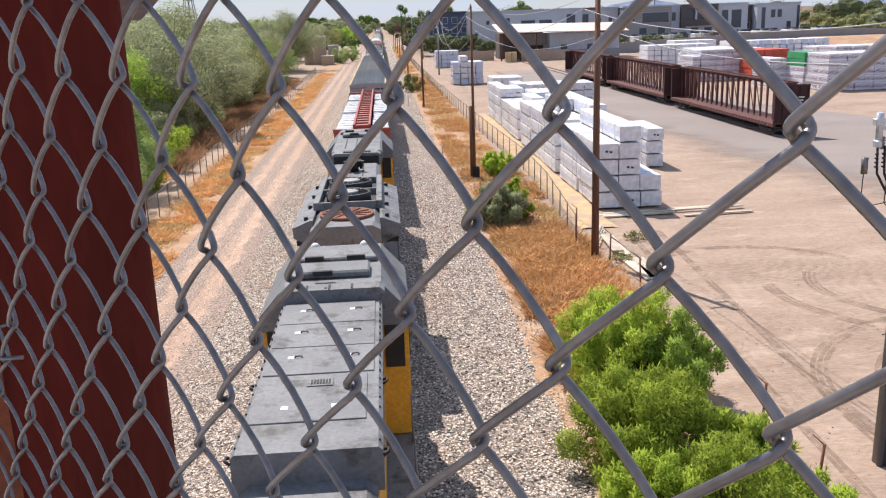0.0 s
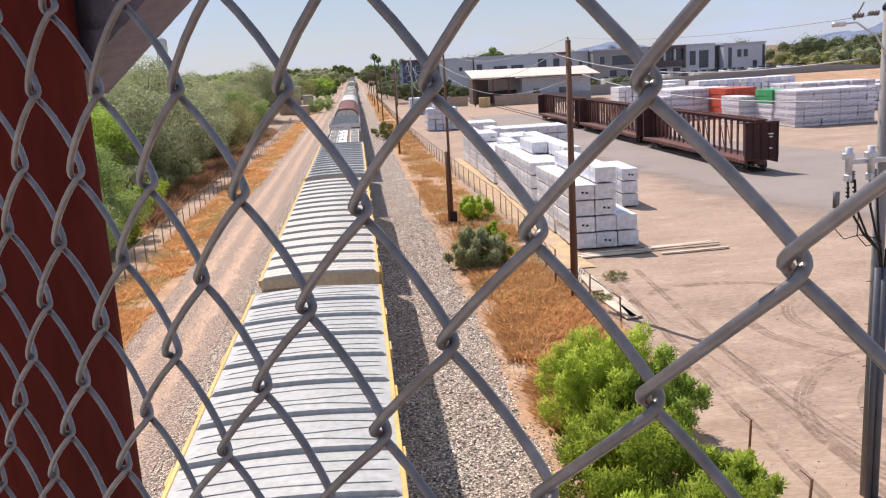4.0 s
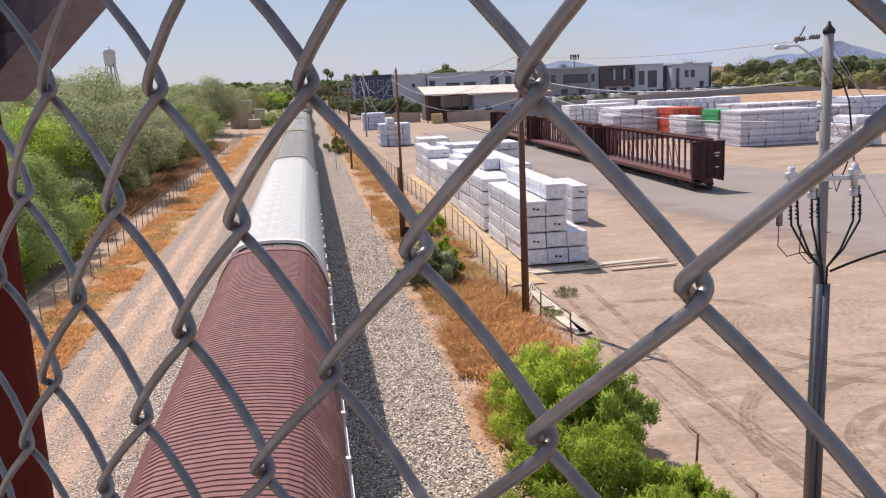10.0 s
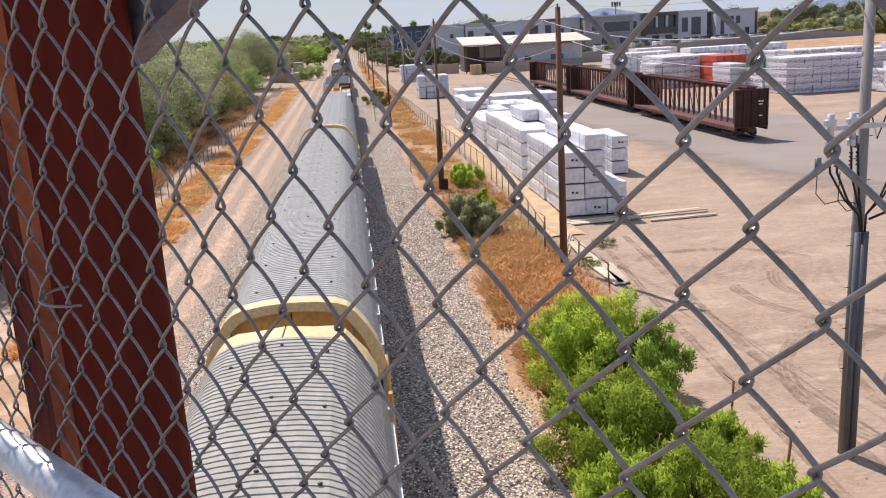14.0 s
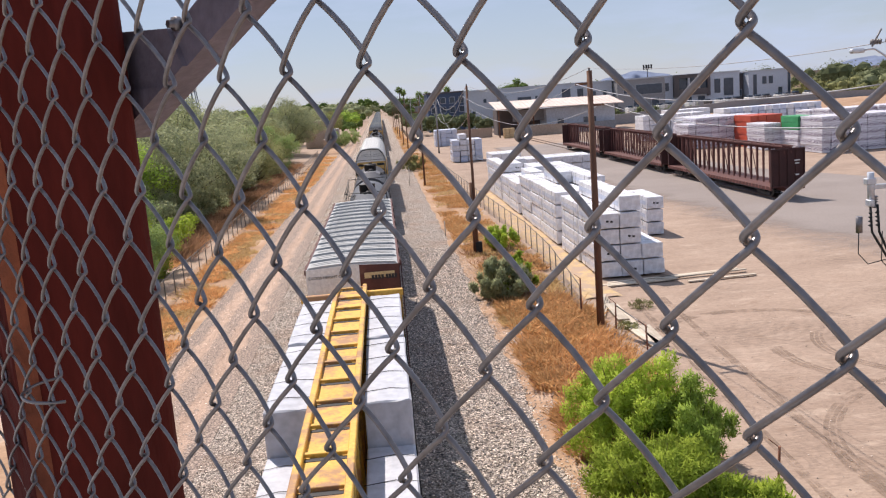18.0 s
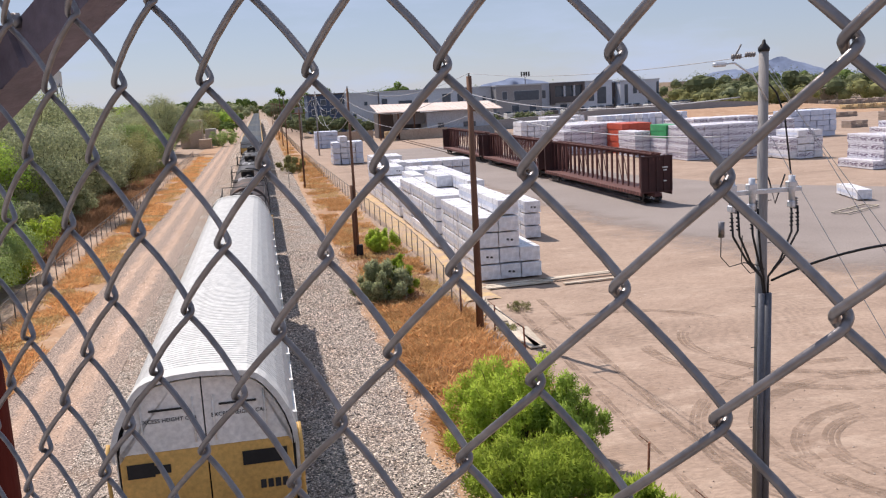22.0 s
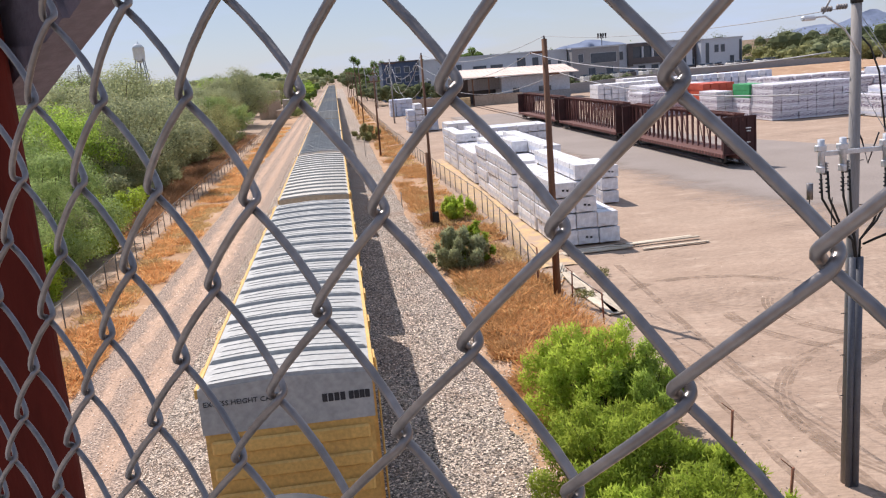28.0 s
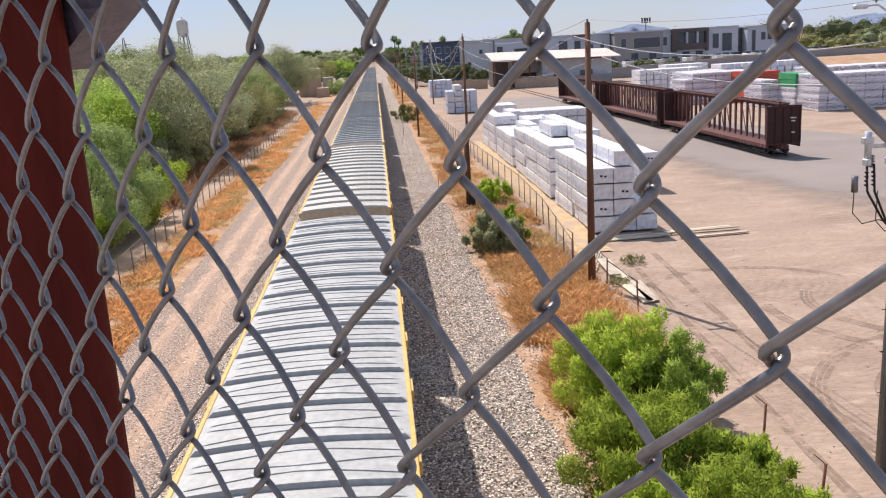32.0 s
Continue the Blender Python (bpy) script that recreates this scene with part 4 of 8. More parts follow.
def plant(name, label, category, seed, h, r, leaf, count, length, width, up, trunk=True, clumps=26, low=0.25, group=""):
    """A tree or shrub with its foot at the origin: forked trunk, limbs to each clump, crown of separate leaves."""
    rng = np.random.default_rng(seed)
    ob = thing(name, label, category, group)
    cs, rs = [], []
    for k in range(clumps):
        a = rng.random() * 6.283
        q = rng.random() ** 0.55
        z = low + (1 - low) * rng.random() ** 0.8
        lim = math.sin(math.pi * min(0.98, max(0.06, (z - low * 0.6) / (1.12 - low * 0.6)))) ** 0.6
        cs.append((r * q * lim * math.cos(a) * rng.uniform(0.75, 1.2), r * q * lim * math.sin(a) * rng.uniform(0.75, 1.2), h * z * rng.uniform(0.86, 1.0)))
        rs.append(r * rng.uniform(0.15, 0.31))
    bm = bmesh.new()
    fork = Vector((0, 0, h * low * 0.8))
    if trunk:
        tube(bm, [(0, 0, -0.1), (0.08 * r * 0.2, 0.03, h * low * 0.4), fork], 0.05 * h * 0.55, 8, r2=0.03 * h * 0.55)
    else:
        tube(bm, [(0, 0, -0.1), fork], 0.05, 6, r2=0.03)
    for c in cs[::2]:
        c = Vector(c)
        mid = fork.lerp(c, 0.5) + Vector(rng.normal(size=3)) * r * 0.08
        tube(bm, [fork * 0.8, mid, c], 0.016 * h * 0.6 if trunk else 0.03, 5, r2=0.012)
    part("trunk", bm, "bark", ob)
    part("crown", quads("crown", leaves(rng, cs, rs, count, length, width, up, 0.5, 1.0), leaf), None, ob)
    return ob


def shrub(name, label, category, seed, h, r, leaf, count, length, width, up, trunk=False, clumps=20, low=0.1, group=""):
    """A desert shrub: upright sprays of fine leaves on stems that fan out of one foot, with gaps between the sprays."""
    g = np.random.default_rng(seed)
    ob = thing(name, label, category, group)
    bm = bmesh.new()
    cs, rs = [], []
    for k in range(clumps):
        # lobes over a dome, each a dense spray of its own
        a, q = 2.39996 * k + g.uniform(-0.4, 0.4), ((k + 0.5) / clumps) ** 0.5
        top = h * (1 - 0.62 * q ** 2.4) * g.uniform(0.66, 1.04)
        tip = Vector((r * q * math.cos(a), r * q * math.sin(a), top))
        foot = Vector((0.2 * tip.x, 0.2 * tip.y, -0.05))
        tube(bm, [foot, foot.lerp(tip, 0.5) + Vector((0, 0, 0.08 * h)), tip], 0.02 * h / 2.5, 5, r2=0.006)
        rad = r * g.uniform(0.09, 0.20)
        for f, e in ((0.93, 0.9), (0.76, 1.1), (0.42, 1.2)):
            if f > 0.5 or q > 0.75:
                c = foot.lerp(tip, f)
                cs.append((c.x * (1.05 if f > 0.8 else 1.15), c.y * (1.05 if f > 0.8 else 1.15), max(c.z, rad * 0.6)))
                rs.append(rad * e)
    part("trunk", bm, "bark", ob)
    v = np.concatenate([leaves(g, cs, rs, int(count * 0.75), length, width, up, 0.72, 0.8), leaves(g, cs, rs, int(count * 0.25), length * 1.4, width, 0.75, 0.8)])
    part("crown", quads("crown", v, leaf), None, ob)
    return ob


# the bright shrubs beside the yard
big = shrub("desert_shrub", "large bright yellow-green feathery desert shrub beside the yard fence", "shrub", 11, 3.5, 2.1, "leaf_bright", 42000, 0.11, 0.034, 0.55, False, 46, 0.12)
big.matrix_world = pose(6.35, 22.3, 0)
o = shrub("desert_shrub", "bright green feathery desert shrub at the foot of a larger one", "shrub", 12, 2.5, 2.0, "leaf_bright", 36000, 0.11, 0.034, 0.6, False, 42, 0.12)
o.matrix_world = pose(5.7, 18.2, 0)
o = shrub("desert_shrub", "green desert shrub behind brighter ones", "shrub", 13, 2.9, 1.6, "leaf_green", 18000, 0.11, 0.04, 0.3, False, 18, 0.12)
o.matrix_world = pose(7.35, 21.2, 0)
o = shrub("desert_shrub", "low bright green desert shrub with dry twigs", "shrub", 17, 1.5, 1.0, "leaf_bright", 8000, 0.15, 0.045, 0.6, False, 14, 0.12)
o.matrix_world = pose(8.0, 17.9, 0)
o = shrub("desert_shrub", "dull grey-green rounded desert shrub beside the ballast", "shrub", 14, 2.4, 1.7, "leaf_mesquite", 17000, 0.13, 0.06, 0.45, False, 20, 0.1)
o.matrix_world = pose(5.6, 43.9, 0)
o = shrub("desert_shrub", "bright green crown of a desert shrub", "shrub", 15, 2.4, 1.0, "leaf_bright", 6000, 0.14, 0.055, 0.5, False, 14, 0.15)
o.matrix_world = pose(6.5, 44.6, 0)
o = shrub("desert_shrub", "small round bright green desert shrub near the stub pole", "shrub", 16, 1.9, 1.25, "leaf_bright", 9000, 0.15, 0.055, 0.55, False, 16, 0.1)
o.matrix_world = pose(7.5, 58.2, 0)
for k, (x, y, s) in enumerate(((4.0, 133, 1.4), (9.9, 35.9, 0.28), (11.6, 39.2, 0.35))):
    o = shrub("desert_shrub", "small dull olive desert shrub on bare ground", "shrub", 20 + k, (1.2 if s < 1 else 2.0) * s, 1.9 * s, "leaf_olive", 1500 if s < 1 else 12000, 0.08 if s < 1 else 0.13, 0.02 if s < 1 else 0.07, 0.5, False, 12, 0.1)
    o.matrix_world = pose(x, y, 0)

for x, y, h, r, sd in ((6.6, 15.3, 2.2, 1.7, 61), (5.2, 15.6, 1.7, 1.3, 62), (8.2, 15.0, 1.4, 1.1, 63)):
    o = shrub("desert_shrub", "bright green feathery desert shrub in a row beside the yard", "shrub", sd, h, r, "leaf_bright", 17000, 0.11, 0.034, 0.6, False, 30, 0.12)
    o.matrix_world = pose(x, y, 0)
# trees along the west bank
KINDS = [plant("mesquite_tree", "grey-green mesquite tree with a dark forked trunk", "tree", 31, 9.0, 6.2, "leaf_mesquite", 36000, 0.20, 0.12, 0.15, True, 70, 0.26, "trees along the railway"),
         plant("mesquite_tree", "broad grey-green mesquite tree with drooping twigs", "tree", 32, 8.4, 6.6, "leaf_mesquite", 36000, 0.20, 0.12, 0.05, True, 74, 0.16, "trees along the railway"),
         plant("cottonwood_tree", "bright green leafy broadleaf tree", "tree", 33, 9.6, 5.4, "leaf_green", 20000, 0.20, 0.14, 0.1, True, 48, 0.2, "trees along the railway"),
         plant("mesquite_tree", "light green dense feathery shade tree", "tree", 34, 7.0, 4.6, "leaf_feather", 30000, 0.17, 0.075, 0.1, True, 40, 0.12, "trees along the railway"),
         plant("paloverde_tree", "olive-brown thin-leaved tree beside the railway", "tree", 35, 7.6, 5.6, "leaf_olive", 15000, 0.19, 0.13, 0.2, True, 48, 0.2, "trees along the railway"),
         plant("waterside_bush", "low vivid green bush at the foot of the trees", "shrub", 36, 2.6, 2.4, "leaf_bright", 8000, 0.19, 0.09, 0.45, False, 26, 0.1, "trees along the railway")]
# low skirts of the same trees, hanging to the ground
KINDS.append(plant("mesquite_thicket", "low grey-green mesquite thicket drooping to the ground", "shrub", 37, 3.6, 3.4, "leaf_mesquite", 17000, 0.20, 0.12, 0.1, False, 34, 0.14, "trees along the railway"))
FIRST = {6: (-20.2, 84, 0), 0: (-20.6, 103, 0), 1: (-31, 66, 70), 2: (-24.6, 79, 10), 3: (-19.6, 57, 0), 4: (-18.8, 121, 0), 5: (-17.2, 53, 0)}
for k, (x, y, a) in FIRST.items():
    KINDS[k].matrix_world = pose(x, y, 0, 0, 0, a)
rng = random.Random(5)
MORE = [(2, -26.5, 52), (2, -30, 59), (2, -25, 45), (2, -34, 66), (5, -16.8, 59), (1, -26, 98), (0, -29, 118), (3, -24.5, 62), (1, -22, 88), (2, -33, 84), (2, -38, 100), (4, -21, 138), (3, -20.5, 147), (1, -27, 140), (0, -24, 156), (4, -21.5, 164), (3, -23.4, 178), (1, -26, 182),
        (2, -36, 130), (2, -42, 74), (0, -36, 150), (5, -18.0, 66), (5, -19.4, 76), (3, -10.9, 235), (3, -8.3, 244), (3, -22.5, 46), (3, -27, 50), (2, -25, 40), (1, -31, 52), (0, -22, 206), (4, -24, 215), (2, -28, 220), (1, -34, 190), (0, -44, 125),
        (2, -46, 160), (1, -40, 205), (3, -25.5, 246), (0, -25, 262), (4, -19, 285), (1, -30, 300), (2, -40, 260), (1, -22, 330), (0, -34, 345), (5, -16.6, 46), (5, -20.5, 69), (3, -33, 40), (3, -17.5, 50), (3, -18.5, 45), (3, -18.2, 57), (1, -19.5, 53)] + [(6, -20.4 - 0.9 * (k % 3), 70 + 7.4 * k) for k in (0, 1, 3, 4, 5, 6, 7, 8, 9, 10, 11)]
for k, x, y in MORE:
    s = rng.uniform(0.5, 0.6) if x > -12 else rng.uniform(0.78, 1.4) if x < -19.6 else rng.uniform(0.66, 0.86) if y < 58 and k != 5 else rng.uniform(0.95, 1.3)
    o = copy_thing(KINDS[k], pose(x, y, 0, 0, 0, rng.uniform(0, 360)))
    o.scale = (s * rng.uniform(0.85, 1.15), s * rng.uniform(0.85, 1.15), s * rng.uniform(0.82, 1.18))


def woods(name, label, seed, boxes, count, size, key):
    """Far trees, past counting: leaf blades gathered into crowns."""
    g = np.random.default_rng(seed)
    cs, rs = [], []
    for x0, x1, y0, y1, h0, h1, n in boxes:
        for _ in range(n):
            h = g.uniform(h0, h1)
            x, y = g.uniform(x0, x1), g.uniform(y0, y1)
            for _ in range(5):
                r = h * g.uniform(0.22, 0.4)
                cs.append((x + g.normal() * h * 0.35, y + g.normal() * h * 0.35, max(r * 0.7, h * g.uniform(0.4, 0.78))))
                rs.append(r)
    return tagged(new(name, quads(name, np.concatenate([leaves(g, cs, rs, count, size, size * 0.6, 0.1, 0.6, 0.7), cores(g, cs, rs, 0.64)]), key)), label, "trees", kind="stuff")


woods("far_woods", "distant mixed grey-green woods beyond the railway", 41, [(-190, -30, 130, 350, 6, 10, 130)], 40000, 0.6, "leaf_mesquite")
woods("far_woods", "far hazy grey-green woods along the horizon", 46, [(-420, -28, 350, 1400, 10, 16, 330), (-60, -9, 420, 1500, 9, 14, 90)], 60000, 1.2, "leaf_mesquite")
woods("far_woods", "distant bright green treetops", 42, [(-260, -40, 200, 700, 7, 12, 80), (-34, -14, 380, 600, 7, 10, 10)], 26000, 0.9, "leaf_green")
woods("far_woods", "distant dark trees beyond the yard", 43, [(20, 420, 330, 520, 9, 14, 90), (-26, -11, 300, 620, 3, 7, 50), (12, 120, 420, 1300, 11, 17, 110), (-420, -10, 700, 1600, 12, 18, 160)], 62000, 1.1, "leaf_deep")
woods("far_woods", "dark leafy trees behind the boundary wall", 47, [(150, 340, 258, 340, 8, 14, 90), (9.5, 14, 255, 420, 4, 7, 12), (8, 14, 430, 1000, 7, 12, 22), (12, 62, 250, 272, 3, 6.5, 40), (64, 92, 240, 262, 2.5, 4.5, 26)], 64000, 0.6, "far_trees")
woods("far_woods", "distant olive trees at the back of the yard", 44, [(140, 330, 244, 300, 5, 9, 80)], 30000, 0.5, "leaf_olive")
woods("far_woods", "distant grey-green trees beyond the boundary wall", 45, [(150, 340, 255, 320, 7, 12, 40)], 20000, 0.5, "leaf_mesquite")


def tufts(name, label, seed, areas, count, key, h0, h1, r=0.35, bare=0.02):
    """Dry grass: bunches of fine blades leaning outward."""
    g = np.random.default_rng(seed)
    per = 26
    bx, by = [], []
    for x0, x1, y0, y1, wgt in areas:
        n = int(count * wgt)
        xx, yy = g.uniform(x0, x1, n * 3), y0 + (y1 - y0) * g.random(n * 3) ** 1.25
        keep = [i for i in range(n * 3) if nz(xx[i], yy[i], 0.33, seed) > bare][:n]
        bx.append(xx[keep])
        by.append(yy[keep])
    bx, by = np.concatenate(bx), np.concatenate(by)
    n = len(bx)
    h = g.uniform(h0, h1, n)
    a = g.random((n, per)) * 6.283
    q = r * g.random((n, per)) ** 0.5
    lean = g.uniform(0.2, 1.7, (n, per))
    hh = h[:, None] * g.uniform(0.45, 1.1, (n, per))
    px, py = bx[:, None] + q * np.cos(a), by[:, None] + q * np.sin(a)
    p = np.stack([px, py, np.full_like(px, 0.03)], -1)
    tip = p + np.stack([np.cos(a) * lean * hh, np.sin(a) * lean * hh, hh], -1)
    b = a + g.uniform(-1.5, 1.5, a.shape)
    sd = np.stack([-np.sin(b), np.cos(b), g.normal(size=b.shape) * 0.4], -1) * g.uniform(0.012, 0.035, a.shape)[..., None]
    mid = p * 0.45 + tip * 0.55 + np.array((0, 0, 0.04))
    v = np.stack([p - sd * 0.4, mid - sd, tip, mid + sd], 2).reshape(-1, 4, 3)
    return tagged(new(name, quads(name, v, key)), label, "dry grass", kind="stuff")


EAST = [(4.5, 7.0, 170, 380, 0.15), (4.9, 8.7, 23, 40, 0.5), (5.1, 8.9, 38, 62, 0.4), (4.9, 8.2, 62, 170, 0.45)]
WEST = [(-12.9, -10.5, 30, 80, 0.5), (-13.0, -10.2, 80, 190, 0.5), (-18.0, -15.7, 60, 150, 0.25)]
tufts("dry_grass", "rust-orange dry grass and weeds beside the track", 51, EAST, 2600, "grass_orange", 0.14, 0.42)
tufts("dry_grass", "straw-yellow dry grass beside the track", 52, EAST, 1000, "grass_straw", 0.12, 0.35)
tufts("dry_grass", "mounds of rust-orange dry weeds between the shrubs and the track", 57, [(5.4, 8.9, 25.5, 42, 1.0)], 620, "grass_orange", 0.2, 0.5, 0.5, -0.3)
tufts("dry_grass", "brown dead weeds beside the track", 53, [(5.0, 8.7, 24, 34, 0.25), (5.0, 8.4, 34, 60, 0.5)], 260, "grass_brown", 0.15, 0.4)
tufts("dry_grass", "rust-orange dry weeds beside the service road", 54, WEST, 2000, "grass_orange", 0.14, 0.42)
tufts("dry_grass", "straw-yellow dry grass beside the service road", 55, WEST, 900, "grass_straw", 0.12, 0.32)
tufts("dry_grass", "brown dead brush on the west bank", 56, [(-19, -15.4, 64, 165, 1.0)], 1000, "grass_brown", 0.4, 1.3, 0.7)


# ---------------------------------------------------------------- lumber units
def lumber_unit(label, w, d, h, key, marks=False, far=False):
    """A wrapped bundle of sawn timber on skids, its foot at the origin."""
    ob = thing("lumber_unit", label, "lumber", "wrapped lumber units")
    bm = bmesh.new()
    box(bm, -w / 2, w / 2, 0, d, 0.0 if far else 0.07, h - 0.01, 0.025)
    r = random.Random(int(w * 100 + d * 10))
    bmesh.ops.subdivide_edges(bm, edges=[e for e in bm.edges if e.calc_length() > 0.3], cuts=3, use_grid_fill=True)
    for v in bm.verts:
        v.co += Vector((r.uniform(-1, 1), r.uniform(-1, 1), r.uniform(-1, 1))) * 0.012
    part("wrap", bm, key, ob)
    for f in () if far else (0.12, 0.5, 0.88):
        bm = bmesh.new()
        box(bm, -w / 2 + 0.02, w / 2 - 0.02, d * f - 0.05, d * f + 0.05, 0, 0.07, 0.006)
        part("skid", bm, "lumber", ob)
    for f in () if far else (0.22, 0.78):
        bm = bmesh.new()
        y = d * f
        for a in ((-w / 2 - 0.018, -w / 2 - 0.010, 0.06, h), (w / 2 + 0.010, w / 2 + 0.018, 0.06, h)):
            box(bm, a[0], a[1], y - 0.016, y + 0.016, a[2], a[3])
        box(bm, -w / 2 - 0.018, w / 2 + 0.018, y - 0.016, y + 0.016, h, h + 0.008)
        part("strap", bm, "insulator", ob)
    if marks:
        for k in range(2):
            bm = bmesh.new()
            box(bm, -0.22 + k * 0.24, -0.08 + k * 0.24, -0.022, -0.018, h * 0.5 - 0.05, h * 0.5 + 0.06, m=Euler((0, radians(8), 0)).to_matrix().to_4x4())
            part("mark", bm, "letter_dark", ob)
    # printed panels along the long sides
    for s in () if key in ("wrap_red", "wrap_green") else (-1, 1):
        bm = bmesh.new()
        x = s * (w / 2 + 0.014)
        box(bm, min(x, x + s * 0.004), max(x, x + s * 0.004), 0.3, d - 0.3, h * 0.36, h * 0.66)
        part("printing", bm, "wrap_blue" if key == "wrap_white" else "wrap_print", ob)
    return ob


U_W, U_D, U_H = 1.16, 4.9, 0.90
unit_a = lumber_unit("lumber bundle wrapped in glossy white sheeting", U_W, U_D, U_H, "wrap_white")
unit_b = lumber_unit("lumber bundle wrapped in white sheeting with marker scrawl on its end", U_W, U_D, U_H, "wrap_white", True)
unit_c = lumber_unit("lumber bundle wrapped in white sheeting with dark printed marks", U_W, 6.0, 0.92, "wrap_print", far=True)
unit_d = lumber_unit("lumber bundle wrapped in pale blue-grey sheeting", U_W, U_D, U_H, "wrap_blue", far=True)
unit_r = lumber_unit("lumber bundle wrapped in orange-red sheeting", U_W, 6.0, 0.92, "wrap_red", far=True)
unit_g = lumber_unit("lumber bundle wrapped in green sheeting", U_W, 4.9, 0.92, "wrap_green", far=True)
rng = random.Random(9)
used = set()


def place(u, x, y, z, turn=0.0):
    m = pose(x, y, z, 0, 0, turn + rng.uniform(-0.7, 0.7))
    if u.name in used:
        copy_thing(u, m)
    else:
        used.add(u.name)
        u.matrix_world = m


def stack(x, y, n, kinds, turn=0.0, h=U_H):
    for k in range(n):
        u = kinds[rng.randrange(len(kinds))]
        place(u, x + rng.uniform(-0.04, 0.04), y + rng.uniform(-0.10, 0.10), 0.02 + k * (h + 0.003), turn)


FAR = {}


def far_stack(x, y, n, key, w=1.18, d=5.2, h=0.92):
    """Bundles too far off to tell apart, gathered by colour."""
    bm = FAR.setdefault(key, bmesh.new())
    for k in range(n):
        a, b = rng.uniform(-0.05, 0.05), rng.uniform(-0.15, 0.15)
        box(bm, x + a - w / 2, x + a + w / 2, y + b, y + b + d, 0.02 + k * h, 0.02 + k * h + h - 0.06, 0.02)


W = [unit_a, unit_a, unit_b]
# long pile beside the track fence: rows of bundles, columns from west to east
for y, cols in ((46.1, (4, 5, 2)), (51.3, (4, 5, 0)), (58.0, (4, 4, 5, 3)), (63.2, (4, 5, 5, 0)), (68.4, (4, 4, 5, 0)), (75.0, (3, 4, 0, 4)), (80.3, (3, 3, 4, 4)), (86.0, (4, 4, 0, 0)), (91.5, (4, 3, 4, 0))):
    for c, n in enumerate(cols):
        if n:
            stack(11.95 + c * 1.2, y, n, W)
for k in range(10):
    stack(13.2 + k * 1.2, 102, 4 if k < 3 else 3, [unit_a, unit_d])
for k in range(4):
    stack(11.9 + k * 1.25, 143, 4 if k != 1 else 5, [unit_d, unit_a])
    far_stack(12.4 + k * 1.25, 196, 4, "wrap_blue")
stack(18.4, 58.5, 3, W)
# stacks across the yard
for k in range(9):
    stack(56.3 + k * 1.2, 107.5, 5, [unit_c], h=0.92)
for k in range(2):
    stack(56.0 + k * 1.22, 113.4, 3, [unit_c], h=0.92)
    for q in (3, 4):
        place(unit_g, 56.0 + k * 1.22, 113.4, 0.02 + q * 0.923)
    stack(53.6 + k * 1.22, 118.4, 4, [unit_c], h=0.92)
for k in range(4):
    stack(54.6 + k * 1.22, 125.2, 5, [unit_r], h=0.92)
for k in range(9):
    stack(47.4 + k * 1.22, 131.4, 5 if k else 4, [unit_c], h=0.92)
for k in range(6):
    stack(50.0 + k * 1.25, 140, 5, [unit_c, unit_a])
for k in range(7):
    far_stack(60 + k * 1.25, 178, 5, "wrap_white")
for k in range(4):
    stack(66.2 + k * 1.2, 99.6, 4 if k else 3, [unit_a, unit_c])
    stack(65.2 + k * 1.2, 82.6, 4 if k else 1, [unit_c, unit_a])
place(unit_a, 48.6, 62.9, 0.02, -17)
for k in range(7):
    far_stack(89 + k * 1.25, 134, 5, "wrap_blue")
    far_stack(76 + k * 1.25, 150, 4, "wrap_print")
    far_stack(98 + k * 1.6, 160, 3, "wrap_print")
for k in range(14):
    far_stack(68 + k * 1.3, 128 + (k % 2) * 0.4, 5 if k < 9 else 4, "wrap_print")
    far_stack(66 + k * 1.4, 164, 5, "wrap_blue" if k % 3 else "wrap_white")
    far_stack(96 + k * 1.5, 118, 3 if k % 4 else 2, "wrap_print")
for k in range(9):
    far_stack(48.5 + k * 1.3, 158, 5, "wrap_white")
for key, bm in FAR.items():
    tagged(new("lumber_stack", mesh_of("lumber_stack", bm, key)), "distant rows of wrapped lumber bundles in the yard", "lumber", kind="stuff")

# loose planks on the ground in front of the pile
def plank(x0, y0, x1, y1, z, w=0.24, t=0.06):
    L = math.hypot(x1 - x0, y1 - y0)
    bm = bmesh.new()
    box(bm, 0, L, -w / 2, w / 2, 0, t, 0.006)
    ob = tagged(new("plank", mesh_of("plank", bm, "plank_pale")), "weathered pale sawn plank lying on the dirt", "plank", "loose planks")
    ob.matrix_world = pose(x0, y0, z, 0, 0, math.degrees(math.atan2(y1 - y0, x1 - x0)))


for a in ((11.0, 44.5, 15.2, 44.7, 0.02), (11.2, 44.2, 14.9, 44.4, 0.02), (11.4, 44.9, 15.0, 45.2, 0.02), (14.2, 45.1, 18.9, 45.6, 0.02), (14.6, 44.7, 19.1, 45.0, 0.08), (15.4, 43.6, 19.2, 43.9, 0.02), (14.0, 44.9, 15.0, 44.2, 0.08),
          (10.4, 40.2, 10.3, 36.2, 0.02), (10.1, 36.5, 10.35, 32.8, 0.02), (10.7, 36.0, 10.55, 32.9, 0.02), (10.25, 40.1, 10.1, 37.0, 0.09)):
    plank(*a, w=0.5 if a[0] < 10.9 and a[1] < 42 else 0.24)
for k in range(3):
    plank(9.4, 38.2 + k * 0.35, 10.4, 41.2 + k * 0.3, 0.02 + k * 0.07, 0.3)
